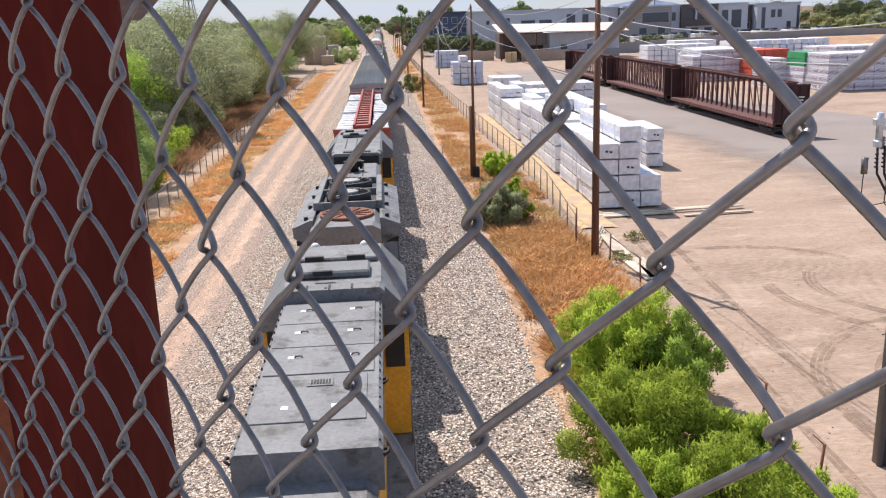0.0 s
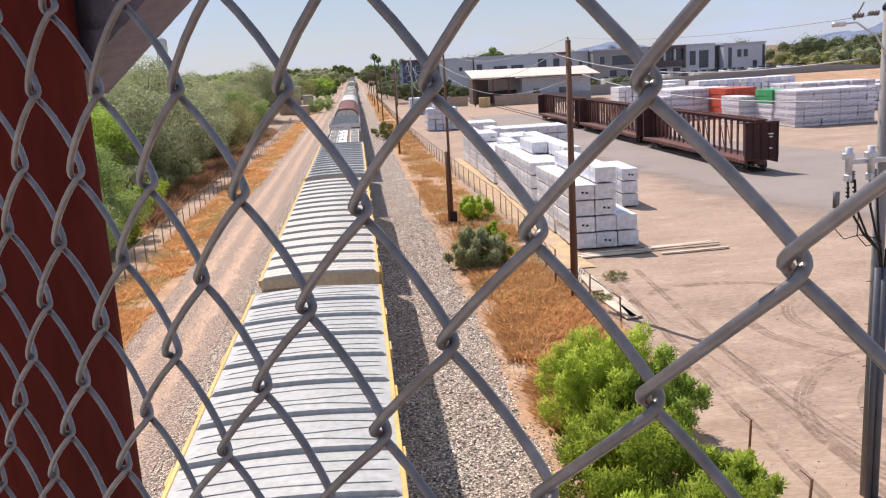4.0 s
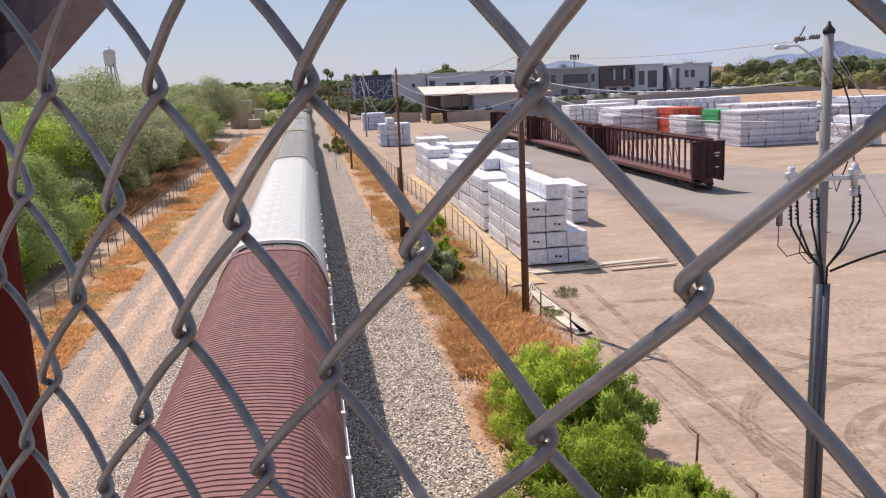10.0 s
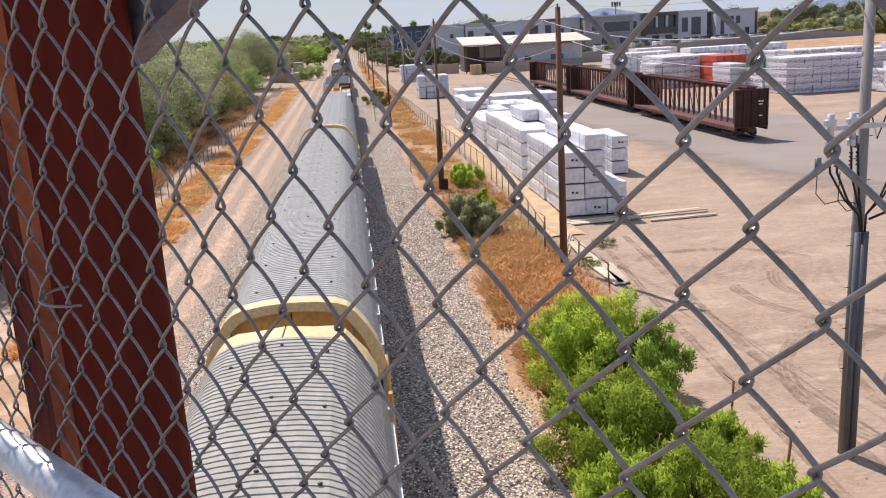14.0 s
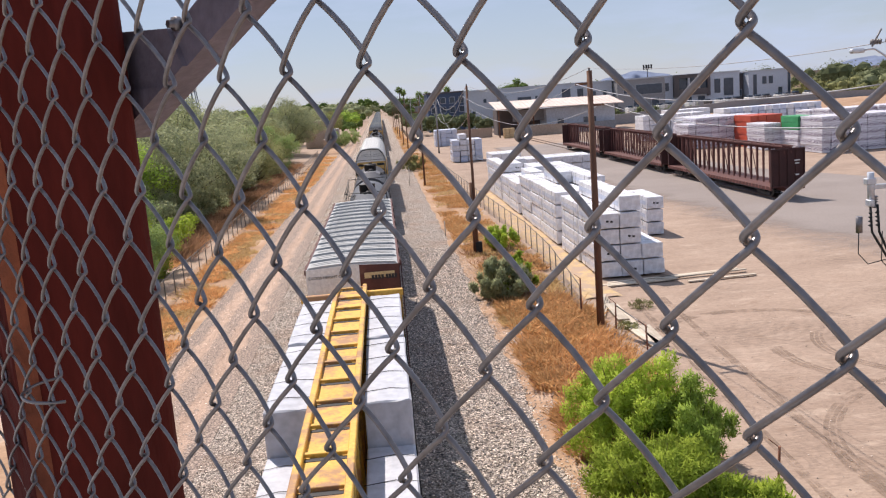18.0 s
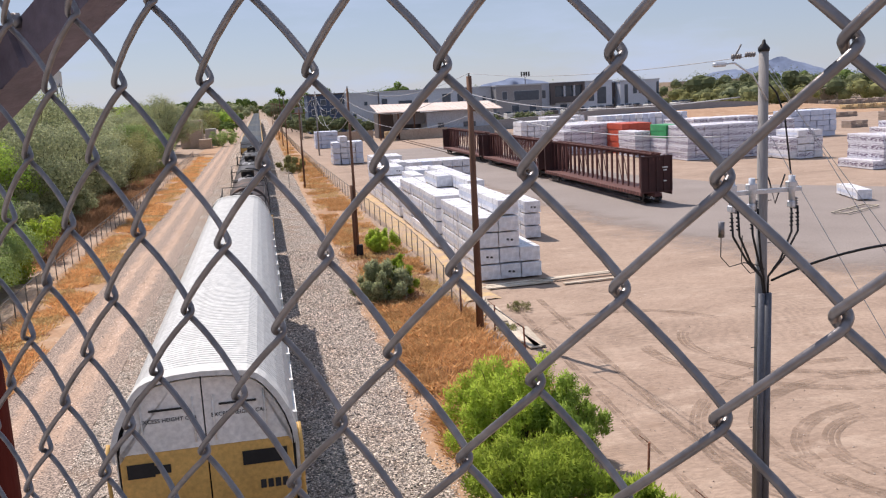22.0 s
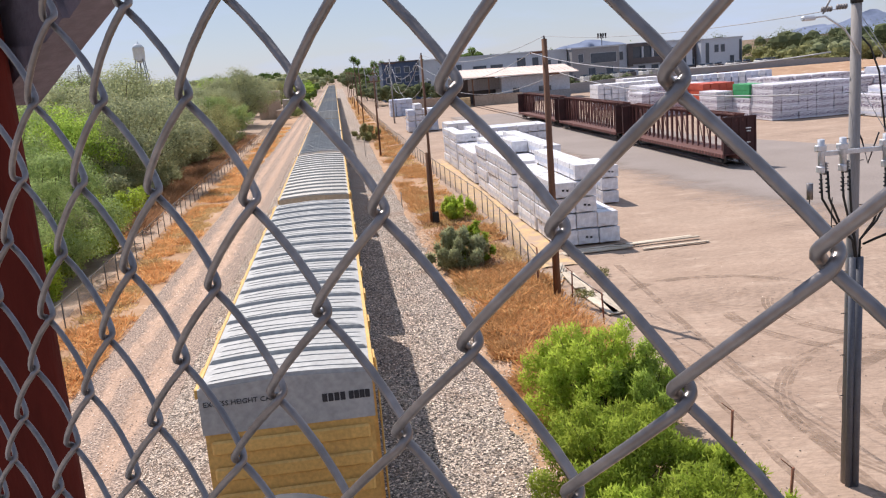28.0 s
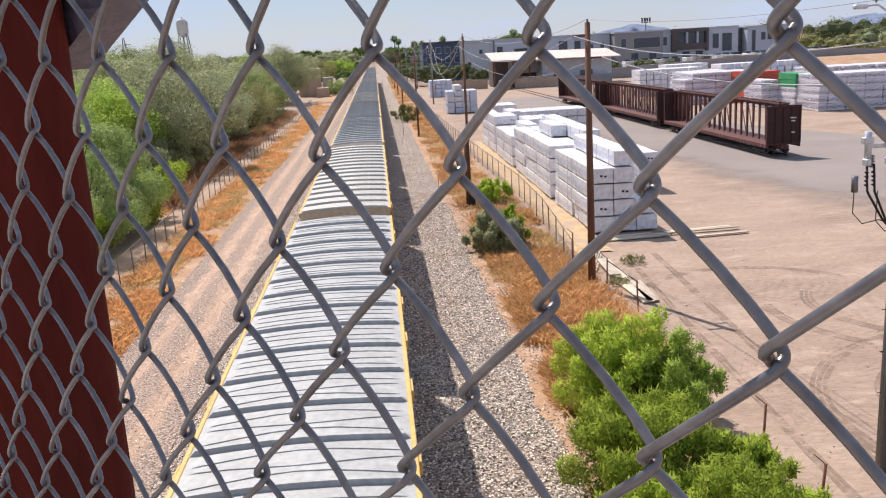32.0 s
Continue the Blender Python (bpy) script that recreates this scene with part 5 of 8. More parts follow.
# an empty timber frame lying on the drive
for a in ((42.0, 58.0, 46.5, 60.3), (42.6, 57.0, 47.1, 59.3), (42.0, 58.0, 42.6, 57.0), (46.5, 60.3, 47.1, 59.3), (44.2, 59.2, 44.8, 58.2)):
    plank(*a, 0.07, 0.1, 0.1)


# ---------------------------------------------------------------- centre-beam flat cars on the siding
def prism_post(bm, x, y, z0, z1, a, b):
    """A post plate that widens towards its head."""
    lo = [bm.verts.new((x + i * 0.05, y + j * a, z0)) for i, j in ((-1, -1), (1, -1), (1, 1), (-1, 1))]
    hi = [bm.verts.new((x + i * 0.05, y + j * b, z1)) for i, j in ((-1, -1), (1, -1), (1, 1), (-1, 1))]
    for i in range(4):
        bm.faces.new((lo[i], lo[(i + 1) % 4], hi[(i + 1) % 4], hi[i]))
    bm.faces.new(hi)
    bm.faces.new(lo[::-1])


def centre_beam(parent, length, top, key, pitch=1.83, low=1.25, chord=0.42, rungs=False, ends=None):
    """Deck, bulkheads, posts, diagonals and top chord of a centre-beam flat car, along y from the origin."""
    bm = bmesh.new()
    box(bm, -1.42, 1.42, 0.6, length - 0.6, low - 0.12, low, 0.02)
    box(bm, -0.35, 0.35, 0.3, length - 0.3, low - 0.45, low - 0.12, 0.02)
    for sx in (-1, 1):
        box(bm, sx * 1.42 - 0.05, sx * 1.42 + 0.05, 0.6, length - 0.6, low - 0.34, low - 0.02, 0.01)
    part("deck", bm, key, parent)
    for y in (0.65, length - 0.65):
        bm = bmesh.new()
        box(bm, -1.45, 1.45, y - 0.04, y + 0.04, low, top - 0.25, 0.01)
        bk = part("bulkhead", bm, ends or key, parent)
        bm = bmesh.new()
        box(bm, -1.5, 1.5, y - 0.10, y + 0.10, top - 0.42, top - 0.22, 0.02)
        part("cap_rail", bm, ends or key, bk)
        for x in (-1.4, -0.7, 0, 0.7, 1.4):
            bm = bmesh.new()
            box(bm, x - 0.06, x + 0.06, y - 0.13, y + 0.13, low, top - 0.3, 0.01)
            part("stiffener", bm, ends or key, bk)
    bm = bmesh.new()
    for sx in (-1, 1):
        box(bm, sx * chord - 0.06, sx * chord + 0.06, 0.6, length - 0.6, top - 0.14, top, 0.015)
    part("top_chord", bm, key, parent)
    n = int((length - 1.4) / pitch)
    for k in range(n + 1):
        y = 0.75 + k * (length - 1.5) / n
        bm = bmesh.new()
        box(bm, -chord, chord, y - 0.05, y + 0.05, top - 0.40, top - 0.05, 0.01)
        for sx in (-1, 1):
            prism_post(bm, sx * 0.30, y, low, top - 0.1, 0.055 if rungs else 0.09, 0.10 if rungs else 0.15)
        part("post", bm, key, parent)
        if k < n:
            y2 = y + (length - 1.5) / n
        if k < n and (rungs or k % 4 == 1):
            bm = bmesh.new()
            a, b = (low, top - 0.2) if k % 2 else (top - 0.2, low)
            tube(bm, [(-0.30, y, a), (-0.30, y2, b)], 0.04, 6)
            tube(bm, [(0.30, y, a), (0.30, y2, b)], 0.04, 6)
            part("diagonal", bm, key, parent)
        if k < n:
            if rungs:
                bm = bmesh.new()
                box(bm, -chord + 0.05, chord - 0.05, y + 0.06, y2 - 0.06, top - 0.17, top - 0.12)
                part("top_panel", bm, key, parent)
                # thin black strip across the panel, just before the next post
                bm = bmesh.new()
                box(bm, -chord + 0.07, chord - 0.07, y2 - 0.20, y2 - 0.07, top - 0.12, top - 0.112)
                part("drain_slot", bm, "loco_black", parent)


bm = bmesh.new()
for sx in (-0.75, 0.75):
    box(bm, 33.55 + sx - 0.035, 33.55 + sx + 0.035, 71, 260, -0.1, 0.128, 0.004)
setting("siding_rails", bm, "steel_rail", "rusty siding rails sunk in the yard")


# ---------------------------------------------------------------- poles and lines
def pole(x, y, h, key, label, r=0.16, lean=(0, 0)):
    ob = thing("utility_pole", label, "utility pole", "poles along the railway", m=pose(x, y, 0))
    bm = bmesh.new()
    tube(bm, [(0, 0, -0.2), (lean[0] * 0.5, lean[1] * 0.5, h * 0.5), (lean[0], lean[1], h)], r, 12, r2=r * 0.66)
    part("shaft", bm, key, ob)
    return ob


def insulator(parent, x, y, z):
    bm = bmesh.new()
    lathe(bm, [(0.02, 0), (0.05, 0.02), (0.05, 0.05), (0.03, 0.06), (0.05, 0.08), (0.045, 0.12), (0.015, 0.14)], Matrix.Translation((x, y, z)), 10)
    part("insulator", bm, "insulator", parent)


p1 = pole(8.82, 36.12, 11.2, "wood_pole", "tall dark brown timber utility pole beside the lumber pile", 0.17)
insulator(p1, 0, 0, 11.2)
bm = bmesh.new()
box(bm, -0.62, 0.1, -0.05, 0.05, 10.62, 10.72, 0.01)
part("bracket", bm, "wood_pole", p1)
bm = bmesh.new()
box(bm, -0.1, 0.6, -0.05, 0.05, 9.72, 9.80, 0.01)
part("bracket", bm, "wood_pole", p1)
p2 = pole(5.72, 57.0, 11.2, "wood_pole", "thin dark timber utility pole strapped to a stub", 0.11)
bm = bmesh.new()
tube(bm, [(-0.16, 0.05, -0.1), (-0.16, 0.05, 4.9)], 0.13, 10, r2=0.11)
part("stub", bm, "wood_pole", p2)
bm = bmesh.new()
box(bm, -0.12, 0.32, -0.2, 0.2, 0.1, 0.9, 0.03)
part("box", bm, "dark_metal", p2)
insulator(p2, 0, 0, 11.2)
for x, y, h in ((10.9, 172, 12.3), (11.3, 246, 12), (11.0, 315, 12), (11.0, 390, 12)):
    q = pole(x, y, h, "grey_pole", "distant grey timber utility pole", 0.17)
    bm = bmesh.new()
    box(bm, -1.1, 1.1, -0.06, 0.06, h - 0.9, h - 0.76, 0.01)
    part("crossarm", bm, "wood_pole", q)
for k, (x, y, h) in enumerate(((4.75, 107.3, 9.6), (6.48, 147.7, 10.4), (5.06, 178.5, 10.2), (5.1, 215, 10.4), (5.1, 254, 10.4), (5.2, 292, 10.6), (5.3, 335, 10.6), (5.3, 380, 10.6))):
    q = pole(x, y, h, "wood_pole", "old short brown timber telegraph pole beside the track", 0.13)
    bm = bmesh.new()
    box(bm, -0.9, 0.9, -0.05, 0.05, h - 0.5, h - 0.4, 0.01)
    part("crossarm", bm, "wood_pole", q)
    if k == 1:
        bm = bmesh.new()
        box(bm, -0.65, 0.65, -0.3, 0.3, 8.5, 9.6, 0.05)
        part("cabinet", bm, "galvanised", q)
# stumps and marker posts beside the ballast
for x, y, h in ((2.9, 108, 2.4), (4.2, 66, 1.2)):
    q = thing("marker_post", "thin pale marker post beside the ballast", "post", m=pose(x, y, 0))
    bm = bmesh.new()
    tube(bm, [(0, 0, -0.2), (0, 0, h)], 0.035, 8)
    part("post", bm, "concrete", q)

# the grey pole with its fused switches and cable risers
eq = pole(11.2, 17.7, 11.1, "grey_pole", "grey weathered utility pole with fused switches and cable risers", 0.165)
bm = bmesh.new()
lathe(bm, [(0.125, 11.08), (0.13, 11.16), (0.05, 11.25), (0.03, 11.33), (0.0, 11.35)], None, 12)
part("cap", bm, "dark_metal", eq)
bm = bmesh.new()
box(bm, -0.95, 0.85, -0.28, -0.18, 7.90, 8.0, 0.01)
part("crossarm", bm, "galvanised_pipe", eq)
for x in (-0.98, -0.48, 0.52):
    bm = bmesh.new()
    tube(bm, [(x, -0.36, 8.28), (x + 0.05, -0.30, 7.62)], 0.075, 8)
    box(bm, x - 0.11, x + 0.11, -0.42, -0.26, 8.02, 8.16, 0.02)
    box(bm, x - 0.05, x + 0.05, -0.46, -0.24, 7.55, 7.70, 0.02)
    part("fuse_switch", bm, "galvanised_pipe", eq)
    bm = bmesh.new()
    for q in range(5):
        lathe(bm, [(0.03, 0), (0.07, 0.02), (0.03, 0.05)], Matrix.Translation((x + 0.14, -0.3, 7.50 + q * 0.055)), 8)
    part("arrester", bm, "insulator", eq)
    for dx in (0.0, 0.16):
        bm = bmesh.new()
        tube(bm, [(x + dx, -0.36, 7.58), (x * 0.98 + dx, -0.40, 7.0), (x * 0.55 + dx * 0.4, -0.32, 6.35), (x * 0.12, -0.2, 5.95), (0.03 + x * 0.05, -0.19, 5.4)], 0.026, 6)
        for q in range(4):
            lathe(bm, [(0.026, 0), (0.05, 0.02), (0.026, 0.045)], Matrix.Translation((x + dx * (1 - q * 0.03), -0.37, 7.12 + q * 0.09)), 8)
        part("cable", bm, "cable_black", eq)
for x, dx, z0, z1 in ((-1.22, 0.05, 7.25, 6.3), (-0.7, 0.1, 7.0, 6.1)):
    bm = bmesh.new()
    tube(bm, [(x, -0.35, z0), (x - 0.02, -0.36, z1 + 0.25), (x + 0.2, -0.36, z1), (x + 0.6, -0.3, z1 + 0.05), (-0.1, -0.2, 6.2)], 0.012, 5)
    part("cable", bm, "cable_black", eq)
bm = bmesh.new()
tube(bm, [(-1.22, -0.35, 7.0), (-1.22, -0.35, 7.35)], 0.07, 8)
part("cable_end", bm, "galvanised", eq)
for x, w in ((-0.10, 0.075), (0.06, 0.09)):
    bm = bmesh.new()
    tube(bm, [(x, -0.19, -0.1), (x, -0.19, 5.55)], w, 10)
    part("riser", bm, "riser_grey", eq)
bm = bmesh.new()
tube(bm, [(0, -0.15, 10.0), (-0.35, -0.15, 10.55), (-0.8, -0.15, 10.85), (-1.1, -0.15, 10.84)], 0.022, 8)
part("lamp_arm", bm, "galvanised_pipe", eq)
bm = bmesh.new()
box(bm, -1.32, -1.02, -0.22, -0.08, 10.78, 10.88, 0.03)
part("lamp_head", bm, "galvanised_pipe", eq)
for k in range(2):
    bm = bmesh.new()
    for q in range(4):
        lathe(bm, [(0.02, 0), (0.06, 0.015), (0.06, 0.04), (0.02, 0.055)], Matrix.Translation((-0.25 - 0.34 * k - q * 0.06, -0.05, 11.02 - 0.03 * k)) @ Euler((0, radians(-84), 0)).to_matrix().to_4x4(), 8)
    part("strain_insulator", bm, "insulator", eq)
bm = bmesh.new()
tube(bm, [(-0.82, -0.1, 10.9), (-0.62, -0.1, 11.25)], 0.02, 6)
part("bracket", bm, "insulator", eq)
for x, z, y2 in ((0.55, 9.6, 0.0), (0.4, 7.6, 0.1)):
    bm = bmesh.new()
    tube(bm, [(0, 0, z + 0.9), (x * 0.6, y2, z + 0.55), (x, y2, z), (x + 0.05, -0.2, 8.3)], 0.02, 6)
    part("cable", bm, "cable_black", eq)
# step bolts
for k in range(16):
    bm = bmesh.new()
    s = 1 if k % 2 else -1
    tube(bm, [(s * 0.12, 0, 2.2 + k * 0.5), (s * 0.24, 0, 2.2 + k * 0.5)], 0.01, 5)
    part("step_bolt", bm, "dark_metal", eq)


def line(a, b, sag, r, key, label):
    """A hanging conductor between two fixings."""
    a, b = Vector(a), Vector(b)
    bm = bmesh.new()
    tube(bm, [a.lerp(b, k / 20) - Vector((0, 0, sag * 4 * (k / 20) * (1 - k / 20))) for k in range(21)], r, 5)
    return tagged(part("overhead_line", bm, key), label, "overhead line", "overhead lines")


line((8.82, 36.12, 11.32), (10.75, 17.65, 10.98), 0.25, 0.010, "wire_pale", "thin pale conductor strung between two poles")
line((8.22, 36.12, 10.68), (10.5, 17.5, 10.1), 0.5, 0.016, "wire_pale", "pale overhead line strung between two poles")
line((9.38, 36.12, 9.78), (10.1, 17.5, 9.25), 0.35, 0.016, "wire_pale", "pale overhead line strung between two poles")
for dz, dx, sg in ((11.32, 0, 1.2), (10.68, -0.6, 1.7), (9.78, 0.5, 1.6)):
    line((8.82 + dx, 36.12, dz), (5.72 + dx * 0.5, 57.0, dz - 0.1), sg * 0.6, 0.013, "wire_pale", "pale overhead line sagging between timber poles")
    line((5.72 + dx * 0.5, 57.0, dz - 0.1), (10.9 + dx, 172, dz + 0.6), sg * 2.0, 0.02, "wire_pale", "long pale overhead line sagging past the yard")
    line((10.9 + dx, 172, dz + 0.6), (11.3 + dx, 246, dz + 0.4), sg * 1.4, 0.025, "wire_pale", "distant pale overhead line")
    line((11.3 + dx, 246, dz + 0.4), (11.0 + dx, 315, dz + 0.4), sg * 1.4, 0.03, "wire_pale", "distant pale overhead line")
line((11.34, 17.5, 5.84), (14.2, 11.0, 7.0), -0.75, 0.03, "cable_black", "thick black cable leaving the grey pole")
for x, z in ((15.6, 10.9), (14.2, 9.4), (16.8, 10.7)):
    line((11.25, 17.7, z), (x, 12.6, 0.1), 0.05, 0.008, "wire_pale", "thin steel guy wire of the grey pole")


# ---------------------------------------------------------------- fences
def screen_material():
    m = bpy.data.materials.new("fence_mesh")
    m.use_nodes = True
    n, l = m.node_tree.nodes, m.node_tree.links
    b = n["Principled BSDF"]
    b.inputs["Base Color"].default_value, b.inputs["Roughness"].default_value = (0.50, 0.44, 0.36, 1), 0.7
    tr = n.new("ShaderNodeBsdfTransparent")
    mx = n.new("ShaderNodeMixShader")
    mx.inputs[0].default_value = 0.24
    l.new(tr.outputs[0], mx.inputs[1])
    l.new(b.outputs[0], mx.inputs[2])
    l.new(mx.outputs[0], n["Material Output"].inputs["Surface"])
    M["fence_mesh"] = m


screen_material()


def yard_fence(label, pts, h, step, mesh=True, rail=True):
    """A low chain-link fence along pts: posts, top rail and fine mesh between them."""
    ob = thing("yard_fence", label, "fence")
    r = random.Random(3)
    run = []
    for (x0, y0), (x1, y1) in zip(pts, pts[1:]):
        n = max(1, round(math.hypot(x1 - x0, y1 - y0) / step))
        run += [(x0 + (x1 - x0) * k / n, y0 + (y1 - y0) * k / n) for k in range(n)]
    run.append(pts[-1])
    for x, y in run:
        bm = bmesh.new()
        tube(bm, [(x, y, -0.2), (x + r.uniform(-0.03, 0.03), y + r.uniform(-0.04, 0.04), h + 0.06)], 0.032, 7)
        part("post", bm, "deck_steel", ob)
    for (x0, y0), (x1, y1) in zip(run, run[1:]):
        if rail:
            bm = bmesh.new()
            tube(bm, [(x0, y0, h), (x1, y1, h)], 0.022, 6)
            part("rail", bm, "deck_steel", ob)
        if mesh:
            me = bpy.data.meshes.new("mesh_panel")
            me.from_pydata([(x0, y0, 0.03), (x1, y1, 0.03), (x1, y1, h), (x0, y0, h)], [], [(0, 1, 2, 3)])
            me.materials.append(M["fence_mesh"])
            part("mesh_panel", me, None, ob)
    return ob


yard_fence("low rusty chain-link fence between the railway and the lumber yard", [(8.5, 38.5), (9.3, 50), (9.5, 60), (8.9, 80), (7.9, 130), (7.4, 200), (7.2, 330)], 1.5, 2.7)
yard_fence("low rusty chain-link fence along the service road", [(-13.0, 34), (-13.4, 60), (-13.7, 90), (-13.6, 150), (-14.2, 190)], 1.45, 2.6)
for x, y, h, l in ((9.12, 19.5, 1.35, 0.05), (8.5, 38.4, 1.9, 0.0), (9.35, 35.6, 1.3, 0.03), (9.62, 31.9, 1.25, -0.06), (9.14, 16.6, 1.15, 0.1), (9.0, 27.5, 1.2, 0.05)):
    q = thing("fence_post", "bare rusty steel fence post standing in the dirt", "post", "bare fence posts", m=pose(x, y, 0, 0, l * 40, 0))
    bm = bmesh.new()
    tube(bm, [(0, 0, -0.2), (0, 0, h)], 0.035, 8)
    part("post", bm, "rust_brown", q)
    bm = bmesh.new()
    tube(bm, [(0, 0, h - 0.03), (-0.25, 0.1, h + 0.18)], 0.014, 6)
    part("arm", bm, "rust_brown", q)
bm = bmesh.new()
tube(bm, [(9.35, 35.6, 1.2), (9.62, 31.9, 1.15)], 0.025, 7)
tagged(part("fence_rail", bm, "galvanised"), "bare galvanised rail spanning two fence posts", "rail")
# tyre tracks pressed into the yard dirt
def tyre_track(pts, label):
    """A shallow print: a thin band of scuffed, darker dirt."""
    vs, w = [], 0.075
    for k, (x, y, _) in enumerate(pts):
        x0, y0, _ = pts[max(0, k - 1)]
        x1, y1, _ = pts[min(len(pts) - 1, k + 1)]
        d = math.hypot(x1 - x0, y1 - y0)
        nx, ny = -(y1 - y0) / d, (x1 - x0) / d
        q = w * (1 + 0.5 * nz(x, y, 2.0, 4))
        vs += [(x + nx * q, y + ny * q, ground_z(x + nx * q, y + ny * q) + 0.012), (x - nx * q, y - ny * q, ground_z(x - nx * q, y - ny * q) + 0.012)]
    me = bpy.data.meshes.new("tyre_track")
    me.from_pydata(vs, [], [(2 * k, 2 * k + 1, 2 * k + 3, 2 * k + 2) for k in range(len(pts) - 1)])
    me.materials.append(M["dirt_track"])
    tagged(new("tyre_track", me), label, kind="structure")


for cx, cy, r0, a0, a1 in ((19.5, 20.5, 5.1, 62, 232), (19.5, 20.5, 6.75, 80, 205), (18.2, 19.6, 2.6, 100, 235), (18.4, 19.3, 3.7, 95, 200), (21.5, 30.5, 4.6, 150, 290), (21.5, 30.5, 6.2, 170, 280), (15.0, 33.0, 4.0, 20, 150)):
    for dr in (0, 0.17, 0.34):
        tyre_track([(cx + (r0 + dr) * math.cos(radians(a0 + (a1 - a0) * k / 40)) * 1.1, cy + (r0 + dr) * math.sin(radians(a0 + (a1 - a0) * k / 40)), 0.0) for k in range(41)], "ridge of a curved tyre track in the dirt")
for d in (0, 0.16, 1.45, 1.62):
    tyre_track([(9.9 + d + 1.7 * (k / 40) ** 1.2, 12 + 29 * k / 40, 0.0) for k in range(41)], "ridge of a straight tyre track in the dirt")

# ---------------------------------------------------------------- far buildings
def facade(name, label, x0, x1, y0, y1, h, key, wins, roof="stucco_white", z0=0.0):
    """A flat-roofed building with window openings set into its south front: wins are (x, z, w, h)."""
    ob = thing(name, label, "building")
    bm = bmesh.new()
    box(bm, x0, x1, y0, y1, z0, h)
    part("wall", bm, key, ob)
    bm = bmesh.new()
    box(bm, x0 - 0.25, x1 + 0.25, y0 - 0.25, y1 + 0.25, h, h + 0.45)
    part("parapet", bm, roof, ob)
    for x, z, w, hh in wins:
        bm = bmesh.new()
        box(bm, x - w / 2 - 0.12, x + w / 2 + 0.12, y0 - 0.10, y0 - 0.02, z - 0.12, z + hh + 0.12)
        f = part("window", bm, "stucco_white", ob)
        bm = bmesh.new()
        box(bm, x - w / 2, x + w / 2, y0 - 0.13, y0 - 0.11, z, z + hh)
        part("pane", bm, "window_dark", f)
    return ob


facade("apartment_building", "dark blue-black flat-roofed apartment building behind trees", 15.5, 27.2, 285, 305, 12.2, "stucco_navy", [(17.5 + 3 * k, z, 1.6, 1.8) for k in range(4) for z in (3, 6, 9)], "stucco_dark")
facade("apartment_building", "plain blue-grey apartment block with two small windows", 27.4, 38.3, 285, 305, 12.0, "stucco_white", [(34.2, 8.2, 1.0, 1.2), (30.4, 4.4, 1.0, 1.2)])
facade("apartment_building", "long white flat-roofed apartment building with a band of windows", 38.6, 64.4, 284, 306, 12.0, "stucco_bright", [(40.2, 7.4, 1.8, 2.6), (47.0, 7.2, 4.4, 1.9), (52.6, 7.2, 4.0, 1.9), (60.8, 7.6, 2.8, 3.0), (43.6, 3.4, 2.4, 2.0), (56.4, 3.4, 4.0, 2.0)])
facade("apartment_building", "pale grey flat-roofed apartment block set back", 64.7, 77.2, 288, 306, 12.0, "stucco_white", [(66.4, 7.2, 2.0, 3.2), (71.0, 7.8, 1.2, 1.4), (74.6, 7.8, 1.2, 1.4)])
facade("apartment_building", "tan-grey apartment block with one wide dark opening", 77.5, 93.3, 283, 306, 12.0, "stucco_grey", [(88.0, 7.1, 8.6, 3.1), (80.4, 7.6, 1.6, 2.6), (84.0, 3.2, 2.4, 2.4), (90.0, 3.2, 2.4, 2.4)])
facade("apartment_building", "pale blue apartment building with a dark timber upper front", 93.6, 119.6, 286, 308, 12.0, "stucco_bright", [(112.0, 5.6, 2.0, 4.6), (115.8, 4.6, 3.2, 5.6), (95.0, 7.4, 1.2, 2.6), (102.0, 3.2, 2.4, 1.8), (106.5, 3.2, 2.4, 1.8)])
facade("apartment_building", "pale blue flat-roofed apartment building with tall glazing", 122.3, 136.6, 285, 306, 11.6, "stucco_bright", [(124.4, 4.0, 1.2, 6.6), (127.6, 7.4, 1.4, 2.4), (129.8, 7.4, 1.4, 2.4), (136.0, 3.4, 0.9, 7.6), (133.0, 3.6, 1.4, 2.4)])
# added block: its dark stucco stands for the shade between the two neighbours
facade("apartment_building", "dark block filling the shaded gap between two pale buildings", 119.8, 122.1, 289, 306, 11.4, "stucco_dark", [(120.9, 4.0, 1.2, 2.0)])
# the timber-clad front: a frame round a deep balcony
bc = thing("balcony_front", "dark brown timber-clad balcony front on an apartment building", "balcony")
for nm, key, bx in (("soffit", "stucco_dark", (97.0, 109.2, 284.6, 286, 11.2, 12.3)), ("side_wall", "stucco_dark", (97.0, 98.6, 284.6, 286, 5.0, 11.2)), ("side_wall", "stucco_dark", (108.4, 109.2, 284.6, 286, 5.0, 11.2)),
                    ("recess", "window_dark", (98.6, 108.4, 285.7, 285.98, 7.6, 11.2)), ("parapet", "stucco_dark", (98.6, 108.4, 284.8, 285.1, 5.6, 7.6)), ("pier", "stucco_white", (101.7, 102.3, 284.7, 285.7, 7.6, 11.2)), ("pier", "stucco_white", (105.2, 105.8, 284.7, 285.7, 7.6, 11.2))):
    bm = bmesh.new()
    box(bm, *bx)
    part(nm, bm, key, bc)
# the long low shed with a pale roof
sh = thing("storage_shed", "long shed with a pale metal roof and a white wall", "shed")
bm = bmesh.new()
box(bm, 41.2, 58.6, 217.2, 234, 0, 6.2)
part("wall", bm, "stucco_bright", sh)
